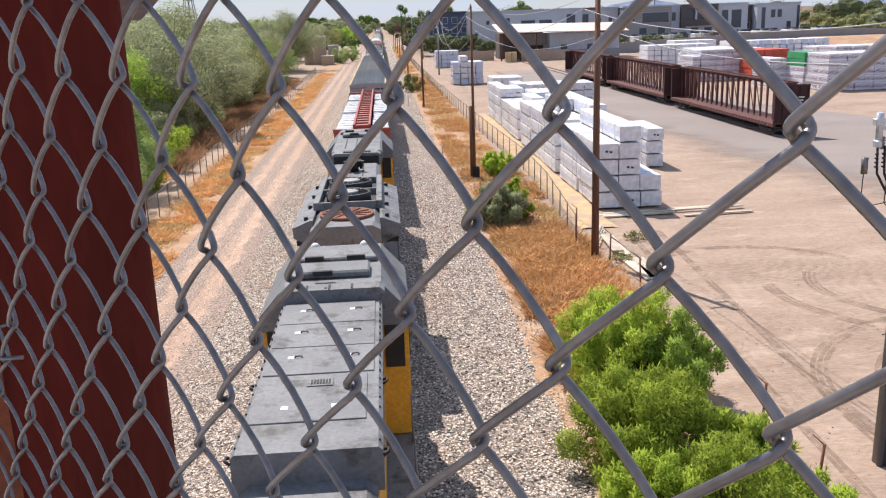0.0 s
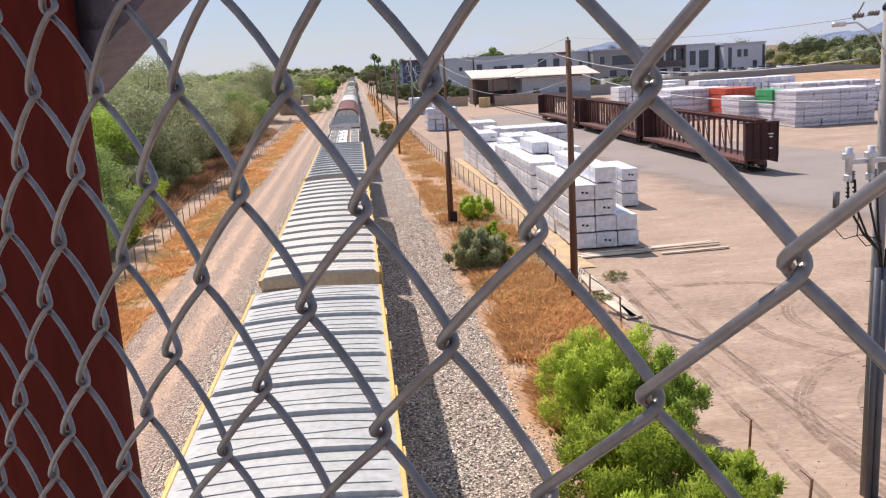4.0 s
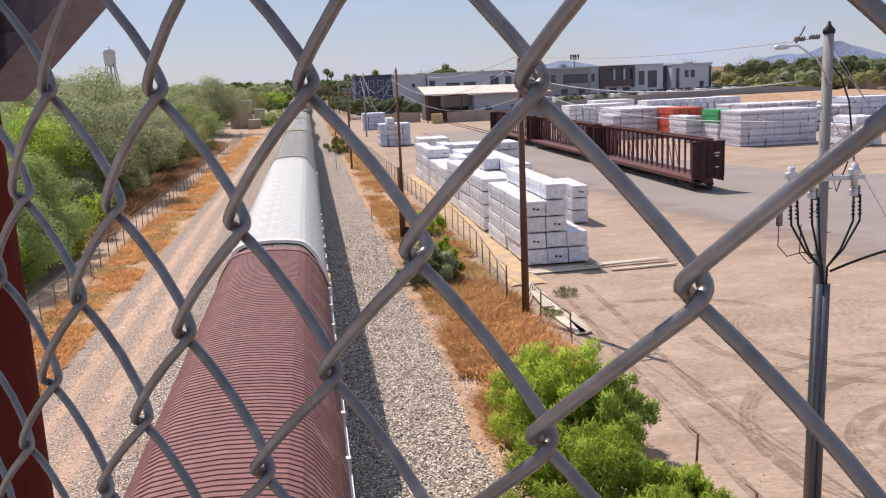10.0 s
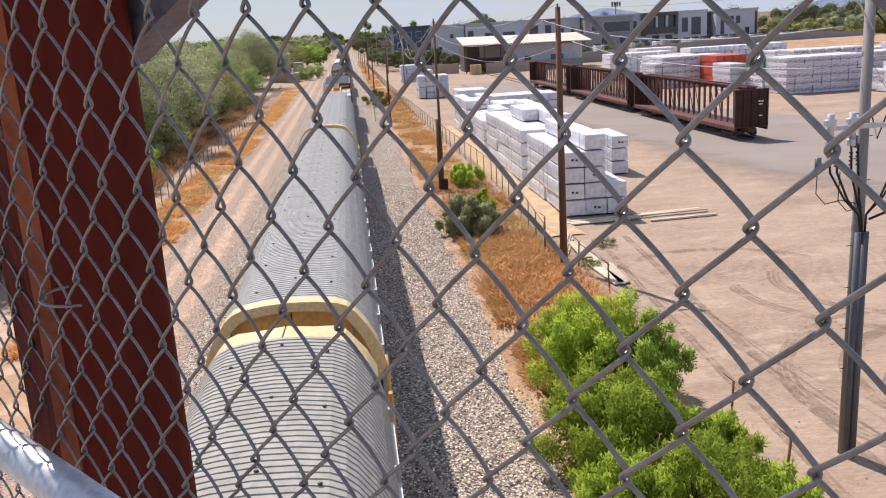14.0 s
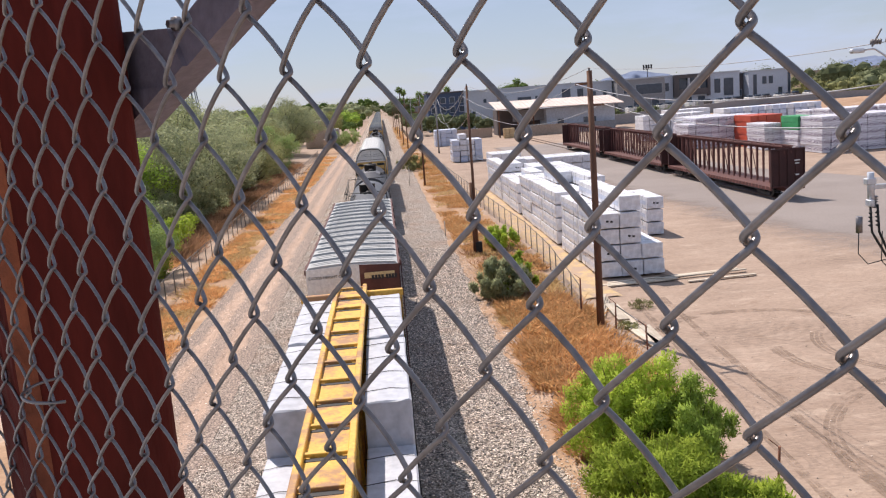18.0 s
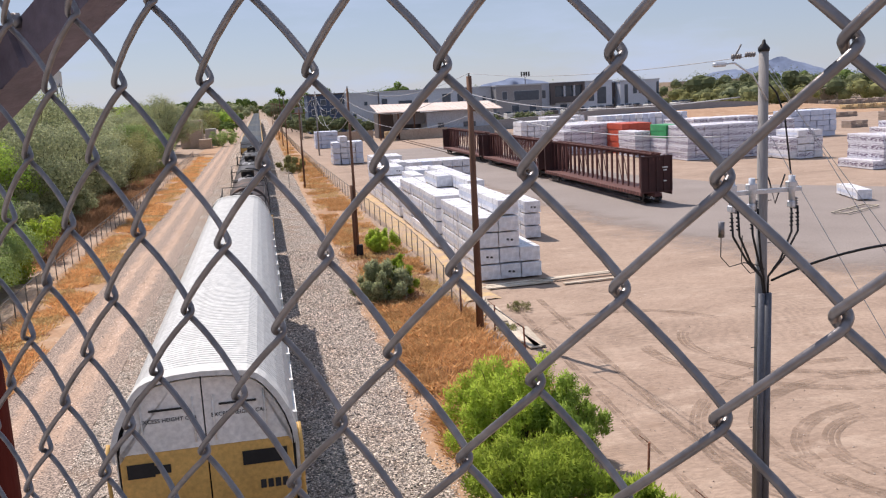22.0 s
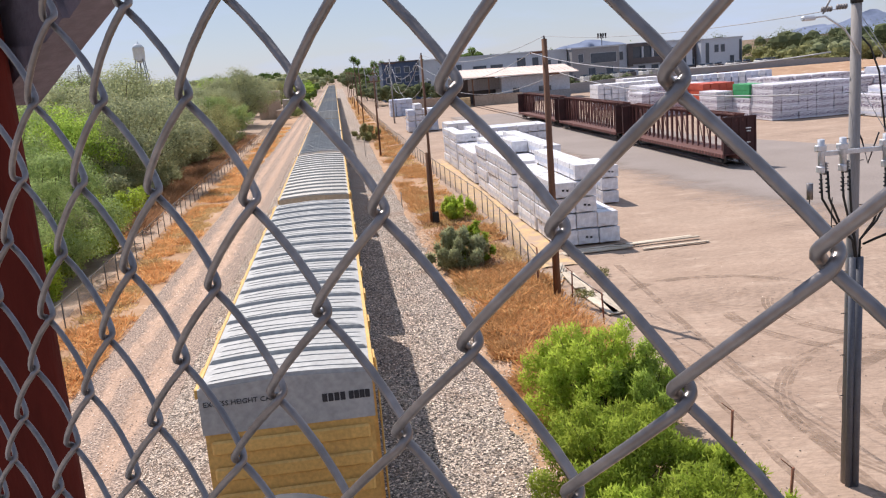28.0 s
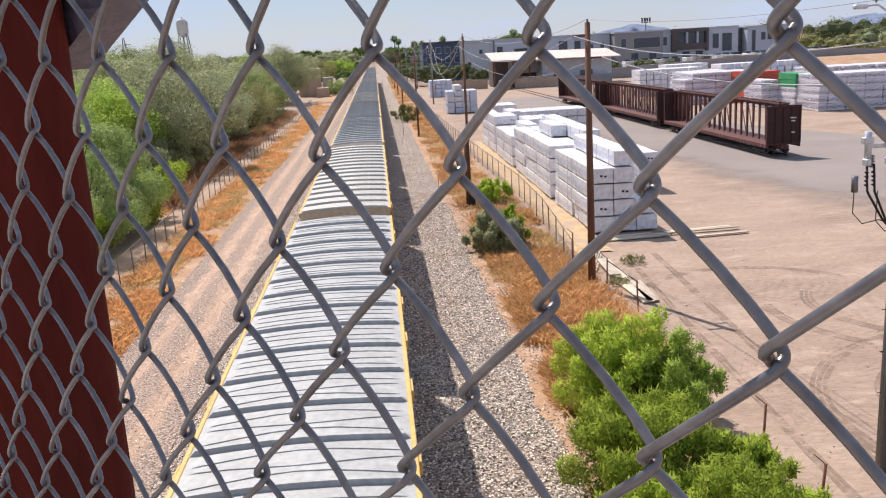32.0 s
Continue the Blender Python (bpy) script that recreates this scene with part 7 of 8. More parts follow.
def auto_rack(s, L, roof, side, door, label, lower="yellow_paint", hoop=None, black_gap=False, pitch=0.135, split=3.9, flaps=False):
    ob = car("auto_rack_car", label, s)

    def sides(bm):
        for sx in (-1, 1):
            box(bm, sx * 1.42 - 0.03, sx * 1.42 + 0.03, 0.9, L - 0.9, 1.5, 5.05)
    part("side", shared(("side", L, side), sides, side), None, ob)

    def post(bm):
        box(bm, 1.42, 1.50, -0.05, 0.05, 1.4, 5.3)
    m = int((L - 2) / 1.7)
    for k in range(m + 1):
        part("side_post", shared(("rack_post", side), post, side), None, ob, m=pose(0, 1.0 + k * (L - 2) / m, 0))
        part("side_post", shared(("rack_post", side), post, side), None, ob, m=pose(0, 1.0 + k * (L - 2) / m, 0, 0, 0, 180))
    n = round((L - 1.0) / 1.6)
    st = (L - 1.0) / n
    per = max(1, round(st / pitch))
    rise = 0.009 if roof == "rack_white" else 0.014

    def panel(bm):
        rows = []
        for k in range(per):
            for f, d in ((0, 0), (0.16, 0.0), (0.22, rise), (0.86, rise), (0.96, 0.0)):
                rows.append((st * (k + f) / per, d))
        rows.append((st, 0))
        g = []
        for y, d in rows:
            ring = []
            for x, z in RACK:
                q = math.hypot(x, (z - 4.2))
                ring.append(bm.verts.new((x * (1 + d / q), y, z + d * (z - 4.2) / q)))
            g.append(ring)
        for a, b in zip(g, g[1:]):
            for i in range(len(RACK) - 1):
                bm.faces.new((a[i], a[i + 1], b[i + 1], b[i])).smooth = False
    for k in range(n):
        part("roof_panel", shared(("rack_roof", round(st, 3), roof, per), panel, roof), None, ob, m=pose(0, 0.5 + k * st, 0))

    def eave(bm):
        box(bm, 1.44, 1.50, 0.6, L - 0.6, 5.04, 5.11)
    for turn in (0, 180):
        part("eave_rail", shared(("eave_rail", L), eave, "white_paint"), None, ob, "thin white eave rail", m=pose(0, 0 if not turn else L, 0, 0, 0, turn))
    if flaps:
        # dark bolt heads in three staggered lines along the roof
        for k in range(int(L / 1.9)):
            for x, d, z in ((-0.62, 0.5, 6.30), (0.02, 1.1, 6.345), (0.66, 0.8, 6.295)):
                part("roof_bolt", shared(("roof_bolt",), lambda bm: lathe(bm, [(0.026, 0), (0.026, 0.012), (0.002, 0.016)], None, 6), "loco_black"), None, ob, m=pose(x, 0.9 + k * 1.85 + d, z))

    for y, f in ((0.5, -1), (L - 0.5, 1)):
        if hoop and f < 0:
            def arch(bm):
                out = [(x * 1.035, z * 1.006 + 0.02) for x, z in RACK]
                a = [bm.verts.new((x, -0.16, z)) for x, z in out]
                b = [bm.verts.new((x, 0.16, z)) for x, z in out]
                c = [bm.verts.new((x * 0.93, -0.16, z - 0.10)) for x, z in RACK]
                for i in range(len(out) - 1):
                    bm.faces.new((a[i], a[i + 1], b[i + 1], b[i]))
                    bm.faces.new((c[i], c[i + 1], a[i + 1], a[i]))
            part("end_hoop", shared(("end_hoop", hoop), arch, hoop), None, ob, m=pose(0, y, 0, 0, 0, 0 if f < 0 else 180))
        elif not (flaps and f > 0):
            def lip(bm):
                out = [(x * 1.02, z * 1.003 + 0.015) for x, z in RACK]
                a = [bm.verts.new((x, -0.12, z)) for x, z in out]
                b = [bm.verts.new((x, 0.26, z)) for x, z in out]
                c = [bm.verts.new((x * 0.97, -0.12, z - 0.05)) for x, z in RACK]
                for i in range(len(out) - 1):
                    bm.faces.new((a[i], a[i + 1], b[i + 1], b[i]))
                    bm.faces.new((c[i], c[i + 1], a[i + 1], a[i]))
            part("roof_edge", shared(("roof_edge", roof), lip, roof), None, ob, m=pose(0, y, 0, 0, 0, 0 if f < 0 else 180))
        if f > 0 and flaps:
            # folding cover sheets over the door heads, in two halves
            for sx in (-1, 1):
                def flap(bm):
                    pr = [(x * 0.99, z - 0.015) for x, z in RACK if x * sx >= 0 and abs(x) < 1.4]
                    pr = pr if sx > 0 else pr[::-1]
                    a = [bm.verts.new((x + 0.012 * sx, 0.0, z + 0.02)) for x, z in pr]
                    b = [bm.verts.new((x + 0.012 * sx, 0.72 - 0.07 * math.sin(7 * x * x), z - 0.05)) for x, z in pr]
                    c = [bm.verts.new((x + 0.012 * sx, 0.72 - 0.07 * math.sin(7 * x * x), z - 0.12)) for x, z in pr]
                    for i in range(len(pr) - 1):
                        bm.faces.new((a[i], a[i + 1], b[i + 1], b[i]))
                        bm.faces.new((b[i], b[i + 1], c[i + 1], c[i]))
                part("cover_flap", shared(("cover_flap", sx), flap, "hoop_cream"), None, ob, m=pose(0, y, 0))
        # added black plate behind the leaves: draws the shade in the gap around them
        def back(bm):
            plate(bm, [(x * 0.985, z - 0.02) for x, z in RACK][::-1] + [(-1.40, 1.6), (1.40, 1.6)], -0.015, 0.015)
        part("door_frame", shared(("door_frame",), back, "loco_black"), None, ob, m=pose(0, y + 0.17 * -f, 0))
        # two door leaves, shaped to the roof, above a second colour below
        for sx in (-1, 1):
            def leaf(bm):
                pr = [(x * 0.95, z - 0.13) for x, z in RACK if x * sx > 0.01]
                pr = [(0.012 * sx, 6.20)] + (pr if sx > 0 else pr[::-1]) + [(1.38 * sx, split), (0.012 * sx, split)]
                plate(bm, pr if sx < 0 else pr[::-1], -0.03, 0.03)
            d = part("door", shared(("door", door, sx, split), leaf, door), None, ob, m=pose(0, y + 0.10 * -f, 0, 0, 0, 0 if f < 0 else 180))
            if f < 0:
                for kx in (0.16, 0.98):
                    def bar(bm):
                        tube(bm, [(kx * sx, -0.05, split + 0.1), (kx * sx, -0.05, 5.9)], 0.016, 6)
                    part("lock_rod", shared(("lock_rod", kx * sx, split), bar, door), None, d)

                def handle(bm):
                    box(bm, sx * 0.55 - 0.3, sx * 0.55 + 0.3, -0.07, -0.03, 5.72, 5.745)
                part("handle", shared(("rack_handle", sx), handle, "dark_metal"), None, d)

        def low(bm):
            for sx in (-1, 1):
                box(bm, min(sx * 0.012, sx * 1.38), max(sx * 0.012, sx * 1.38), -0.03, 0.03, 1.5, split - 0.005, 0.01)
        part("lower_door", shared(("lower_door", lower, split), low, lower), None, ob, m=pose(0, y + 0.10 * -f, 0))

        if f < 0 and black_gap:
            for x0, x1, z0, z1 in ((-1.28, -0.85, 4.62, 4.86), (-0.85, -0.60, 4.66, 4.80), (0.55, 1.28, 4.62, 4.86)):
                def gap(bm):
                    box(bm, x0, x1, -0.045, -0.032, z0, z1)
                part("dark_slot", shared(("dark_slot", x0), gap, "loco_black"), None, ob, m=pose(0, y + 0.10, 0))

        def corner(bm):
            for sx in (-1, 1):
                tube(bm, [(sx * 1.5, -0.2, 4.0), (sx * 1.52, -0.22, 5.0), (sx * 1.5, -0.05, 5.3)], 0.035, 6)
                box(bm, sx * 1.5 - 0.05, sx * 1.5 + 0.05, -0.25, 0.5, 3.7, 4.1, 0.02)
        part("safety_guard", shared(("safety_guard", lower), corner, lower), None, ob, m=pose(0, y, 0, 0, 0, 0 if f < 0 else 180))
    letters(ob, "EXCESS HEIGHT CAR", 0.095, "letter_dark", -0.56, 0.565, 5.55)
    letters(ob, "EXCESS HEIGHT CAR", 0.095, "letter_dark", 0.56, 0.565, 5.55)
    bars(ob, 4, 0.09, 0.15, "letter_dark", 0.85, 0.565, 4.25, 0.12)

    def deck(bm):
        box(bm, -1.35, 1.35, 0.3, L - 0.3, 1.1, 1.5, 0.03)
    part("underframe", shared(("rack_deck", L, side), deck, side), None, ob)
    running_gear(ob, L, 3.0)
    return ob


def centre_beam_car(s, L, key, label, tops, top=5.32):
    ob = car("centre_beam_car", label, s)
    centre_beam(ob, L, top, key, 1.22, 1.65, 0.40, True)
    r = random.Random(int(s))
    n = 5
    for sx in (-1, 1):
        for k in range(n):
            y0, y1 = 0.95 + k * (L - 1.9) / n, 0.95 + (k + 1) * (L - 1.9) / n - 0.05
            h = top - 0.30 - tops[k]

            def pack(bm):
                box(bm, min(sx * 0.50, sx * 1.40), max(sx * 0.50, sx * 1.40), y0, y1, 1.66, h, 0.03)
                bmesh.ops.subdivide_edges(bm, edges=[e for e in bm.edges if e.calc_length() > 0.6], cuts=3, use_grid_fill=True)
                for v in bm.verts:
                    v.co += Vector((r.uniform(-1, 1), r.uniform(-1, 1), r.uniform(-1, 1))) * 0.012
            bm = bmesh.new()
            pack(bm)
            b = part("wrapped_load", bm, "load_wrap", ob, "white-wrapped lumber bundle")
            for q in range(4):
                y = y0 + 0.6 + q * (y1 - y0 - 1.2) / 3
                bm = bmesh.new()
                tube(bm, [(sx * 0.46, y, h + 0.02), (sx * 1.0, y + 0.12, h + 0.02), (sx * 1.425, y, h + 0.01), (sx * 1.44, y, 1.9)], 0.008, 5)
                part("tie_cable", bm, "dark_metal", b)
    running_gear(ob, L)
    return ob


def tank_car(s, L, key, label, dome="loco_black", marks=None, R=1.46, long_deck=False):
    ob = car("tank_car", label, s)
    zc = 0.6 + 2.75
    y0, y1 = 0.9, L - 0.9

    def shell(bm):
        # nearly flat head shields with a tight rim at both ends
        head = [(0.001, 0.0), (R * 0.45, 0.02), (R * 0.8, 0.06), (R - 0.07, 0.11), (R - 0.025, 0.125), (R - 0.004, 0.15), (R, 0.19)]
        prof = [(r, y0 + y) for r, y in head] + [(R, y0 + (y1 - y0) * f) for f in (0.28, 0.5, 0.72)] + [(r, y1 - y) for r, y in head[::-1]]
        lathe(bm, prof, Matrix.Translation((0, 0, zc)) @ Euler((radians(-90), 0, 0)).to_matrix().to_4x4(), 40)
    part("shell", shared(("shell", L, key, R), shell, key), None, ob)
    for f in (0.14, 0.33, 0.67, 0.86):
        def seam(bm):
            lathe(bm, [(R - 0.002, 0), (R + 0.004, 0.02), (R + 0.004, 0.05), (R - 0.002, 0.07)], Euler((radians(-90), 0, 0)).to_matrix().to_4x4(), 40)
        part("weld_seam", shared(("weld_seam", key, R), seam, key), None, ob, m=pose(0, y0 + (y1 - y0) * f, zc))
    yc, zt = L / 2 + 0.8, zc + R
    p0, p1 = (-5.7, 0.7) if long_deck else (-2.0, 0.95)
    tag = (R, long_deck)

    def housing(bm):
        lathe(bm, [(0.50, 0), (0.50, 0.20), (0.52, 0.22), (0.52, 0.60), (0.545, 0.61), (0.545, 0.66), (0.52, 0.68), (0.02, 0.70)], Matrix.Translation((0, 0, zt - 0.12)), 28)
    hs = part("manway_housing", shared(("housing", dome, R), housing, dome), None, ob, m=pose(0, yc, 0))
    part("lid_hinge", shared(("lid_hinge", R), lambda bm: (box(bm, -0.10, 0.10, 0.34, 0.52, zt + 0.56, zt + 0.64, 0.01), tube(bm, [(-0.16, -0.2, zt + 0.57), (-0.16, -0.2, zt + 0.68), (0.16, -0.2, zt + 0.68), (0.16, -0.2, zt + 0.57)], 0.02, 5)), "dark_metal"), None, hs)

    def valve(bm):
        lathe(bm, [(0.14, 0), (0.2, 0.05), (0.2, 0.16), (0.14, 0.22), (0.02, 0.23)], Matrix.Translation((0.08, -0.95, zt - 0.04)), 12)
        box(bm, -0.22, 0.30, -1.15, -0.78, zt - 0.06, zt + 0.10, 0.03)
    part("valve", shared(("valve", R), valve, "loco_black"), None, ob, m=pose(0, yc, 0))

    def pad(bm):
        extrude_y(bm, [(-0.80, zt - 0.27), (0.80, zt - 0.27), (0.80, zt - 0.22), (0.4, zt - 0.03), (0, zt + 0.015), (-0.4, zt - 0.03), (-0.80, zt - 0.22)], p0 + 0.1, p1 - 0.1)
    part("platform_pad", shared(("pad", key, tag), pad, "tank_grey" if long_deck else "tank_pad"), None, ob, m=pose(0, yc, 0))
    for sx in (-1, 1):
        for k in range(3):
            def slat(bm):
                box(bm, -0.025, 0.025, p0 + 0.1, p1 if long_deck else p0 + 1.9, zt - 0.22, zt - 0.17)
            part("walkway_slat", shared(("walkway", tag), slat, "dark_metal"), None, ob, m=pose(sx * (0.90 + 0.09 * k), yc, 0))
        for y in (p0 + 0.1, (p0 + p1) / 2, p1 if long_deck else p0 + 1.9):
            def bearer(bm):
                box(bm, -0.245, 0.245, -0.03, 0.03, zt - 0.28, zt - 0.22)
            part("walkway_bearer", shared(("bearer", R), bearer, "dark_metal"), None, ob, m=pose(sx * 0.995, yc + y, 0))

        def guard(bm):
            x = sx * 1.24
            n = 4 if long_deck else 3
            for k in range(n):
                y = p0 + (p1 - p0) * k / (n - 1)
                tube(bm, [(x, y, zt - 0.28), (x, y, zt + (0.60 if k < n - 1 else 0.85))], 0.022, 6)
            tube(bm, [(x, p0, zt + 0.55), (x, p1 - 0.9, zt + 0.60), (x, p1, zt + 0.85)], 0.022, 6)
            tube(bm, [(x, p0, zt + 0.16), (x, p1, zt + 0.22)], 0.016, 6)
        part("guard_rail", shared(("guard", sx, tag), guard, "loco_black"), None, ob, m=pose(0, yc, 0))

        def steps_(bm):
            for d in (-0.2, 0.2):
                tube(bm, [(sx * 1.25, d, zt - 0.22), (sx * 1.52, d, zt - 1.4), (sx * 1.55, d, 1.1)], 0.02, 6)
            for k in range(9):
                x = sx * (1.52 if k < 7 else 1.40)
                tube(bm, [(x, -0.2, 1.3 + k * 0.36), (x, 0.2, 1.3 + k * 0.36)], 0.014, 5)
        part("ladder", shared(("tank_ladder", sx, R), steps_, "loco_black"), None, ob, m=pose(0, yc - 0.8, 0))
    for y, h in ((p0, 0.55), (p1, 0.85)):
        def cross(bm):
            tube(bm, [(-1.24, 0, zt + h - 0.06), (-1.18, 0, zt + h), (1.18, 0, zt + h), (1.24, 0, zt + h - 0.06)], 0.022, 6)
        part("cross_rail", shared(("cross", R, h), cross, "loco_black"), None, ob, m=pose(0, yc + y, 0))

    def sill(bm):
        box(bm, -0.35, 0.35, 0.3, L - 0.3, 1.0, 1.6, 0.03)
        for y in (2.2, L - 2.2):
            box(bm, -1.3, 1.3, y - 0.4, y + 0.4, 1.3, 2.2, 0.1)
    part("underframe", shared(("tank_sill", L, key), sill, "tank_black"), None, ob)

    def end_walk(bm):
        for y in (0.35, L - 0.35):
            box(bm, -1.45, 1.45, y - 0.25, y + 0.25, 1.42, 1.47)
            for x in (-1.4, 1.4):
                tube(bm, [(x, y, 1.47), (x, y, 2.5)], 0.018, 5)
            tube(bm, [(-1.4, y, 2.5), (1.4, y, 2.5)], 0.018, 5)
    part("end_platform", shared(("end_walk", L), end_walk, "loco_black"), None, ob)
    if marks:
        mk, side_y, n1, n2 = marks
        for i in range(n1 + n2):
            y = yc + side_y - i * 0.155 - (0.15 if i >= n1 else 0)
            part("mark", shared(("mark", 0.34, 0.10, mk, 1), lambda bm: (box(bm, -0.13, 0.13, -0.052, -0.018, 0, 0.006), box(bm, -0.13, 0.13, 0.022, 0.052, 0, 0.006)), mk), None, ob, m=pose(-0.06, y, zt + 0.004, 0, -2, 0))
    running_gear(ob, L)
    return ob


def hopper_car(s, L, label):
    ob = car("covered_hopper", label, s)

    def body(bm):
        extrude_y(bm, [(-1.2, 1.9), (1.2, 1.9), (1.5, 2.6), (1.5, 4.75), (1.1, 5.06), (0, 5.16), (-1.1, 5.06), (-1.5, 4.75)], 0.9, L - 1.7)
    part("body", shared(("hopper_body", L), body, "hopper_brown"), None, ob)
    for x0, x1 in ((-1.13, -0.49), (0.58, 1.18)):
        for k in range(10):
            y = 1.5 + k * 1.62

            def grate(bm):
                for q in range(13):
                    x = x0 + (x1 - x0) * (q + 0.3) / 13
                    box(bm, x, x + (x1 - x0) / 33, 0, 1.6, 5.25, 5.30)
                for q in range(15):
                    box(bm, x0, x1, 0.02 + q * 0.108, 0.04 + q * 0.108, 5.24, 5.27)
            part("walkway_grate", shared(("grate", x0), grate, "grate_galv"), None, ob, m=pose(0, y, 0))

            def strap(bm):
                box(bm, x0, x1, -0.025, 0.025, 5.27, 5.312)
            if k % 2 == 0:
                part("cross_strap", shared(("strap", x0), strap, "white_paint"), None, ob, m=pose(0, y, 0))

    def edges(bm):
        for x in (-1.15, -0.47, 0.56, 1.20):
            box(bm, x - 0.016, x + 0.016, 1.4, 17.8, 5.18, 5.32)
    part("walkway_edge", shared(("walk_edges", L), edges, "white_paint"), None, ob)
    y, k = 2.2, 0
    while y < L - 4.0:
        ln = 3.58 if k == 0 else 2.85 if k % 2 == 0 else 0.9

        def hatch(bm):
            # the first cover of the row has a rounded end
            if k == 0:
                for x0, x1, e, z0, z1 in ((-0.42, 0.32, 0.0, 5.12, 5.20), (-0.38, 0.28, 0.05, 5.20, 5.28), (-0.33, 0.23, 0.12, 5.28, 5.31)):
                    c, w = (x0 + x1) / 2, (x1 - x0) / 2
                    rim = [(c - w * math.cos(math.pi * q / 12), e + 0.42 - 0.42 * math.sin(math.pi * q / 12) ** 0.7) for q in range(13)] + [(x1, ln - 0.06 - e), (x0, ln - 0.06 - e)]
                    top = [bm.verts.new((x, v, z1)) for x, v in rim]
                    low = [bm.verts.new((x, v, z0)) for x, v in rim]
                    bm.faces.new(top)
                    for i in range(len(rim)):
                        bm.faces.new((top[i - 1], low[i - 1], low[i], top[i]))
            else:
                box(bm, -0.40, 0.30, 0, ln - 0.06, 5.14, 5.27 if ln > 1 else 5.22, 0.03)
                if ln > 1:
                    box(bm, -0.31, 0.21, 0.14, ln - 0.2, 5.27, 5.30, 0.012)
                else:
                    box(bm, -0.24, 0.14, 0.12, ln - 0.18, 5.22, 5.27, 0.012)
        h = part("hatch_cover", shared(("hatch", ln, k == 0), hatch, "white_paint"), None, ob, m=pose(0, y, 0))

        def dog(bm):
            box(bm, -0.05, 0.05, -0.02, 0.02, 5.26, 5.335)
        part("hatch_dog", shared(("dog",), dog, "dark_metal"), None, h, m=pose(-0.05, ln * 0.5 if ln < 1 else 0.35, 0))

        def latch(bm):
            for q in (0.2, 0.5, 0.8):
                box(bm, 0.30, 0.37, ln * q - 0.03, ln * q + 0.03, 5.2, 5.33)
            tube(bm, [(0.36, 0, 5.30), (0.36, ln, 5.30)], 0.02, 5)
        part("latch", shared(("latch", ln), latch, "rust_brown"), None, h)
        y += ln + 0.02
        k += 1

    def stake(bm):
        # a bent plate: sloping gusset over the eave, post down the side
        extrude_y(bm, [(1.10, 5.05), (1.47, 4.76), (1.47, 2.0), (1.57, 2.0), (1.57, 4.82), (1.14, 5.14)], -0.03, 0.03)
    n = 17
    for k in range(n):
        for turn in (0, 180):
            part("side_stake", shared(("stake",), stake, "hopper_brown"), None, ob, m=pose(0, 1.1 + k * (L - 2.2) / (n - 1), 0, 0, 0, turn))

    def under(bm):
        box(bm, -0.35, 0.35, 0.3, L - 0.3, 1.0, 1.5, 0.03)
        for f in (0.25, 0.5, 0.75):
            box(bm, -1.1, 1.1, L * f - 1.2, L * f + 1.2, 0.9, 1.9, 0.3)
    part("underframe", shared(("hop_under", L), under, "dark_metal"), None, ob)
    running_gear(ob, L)
    return ob


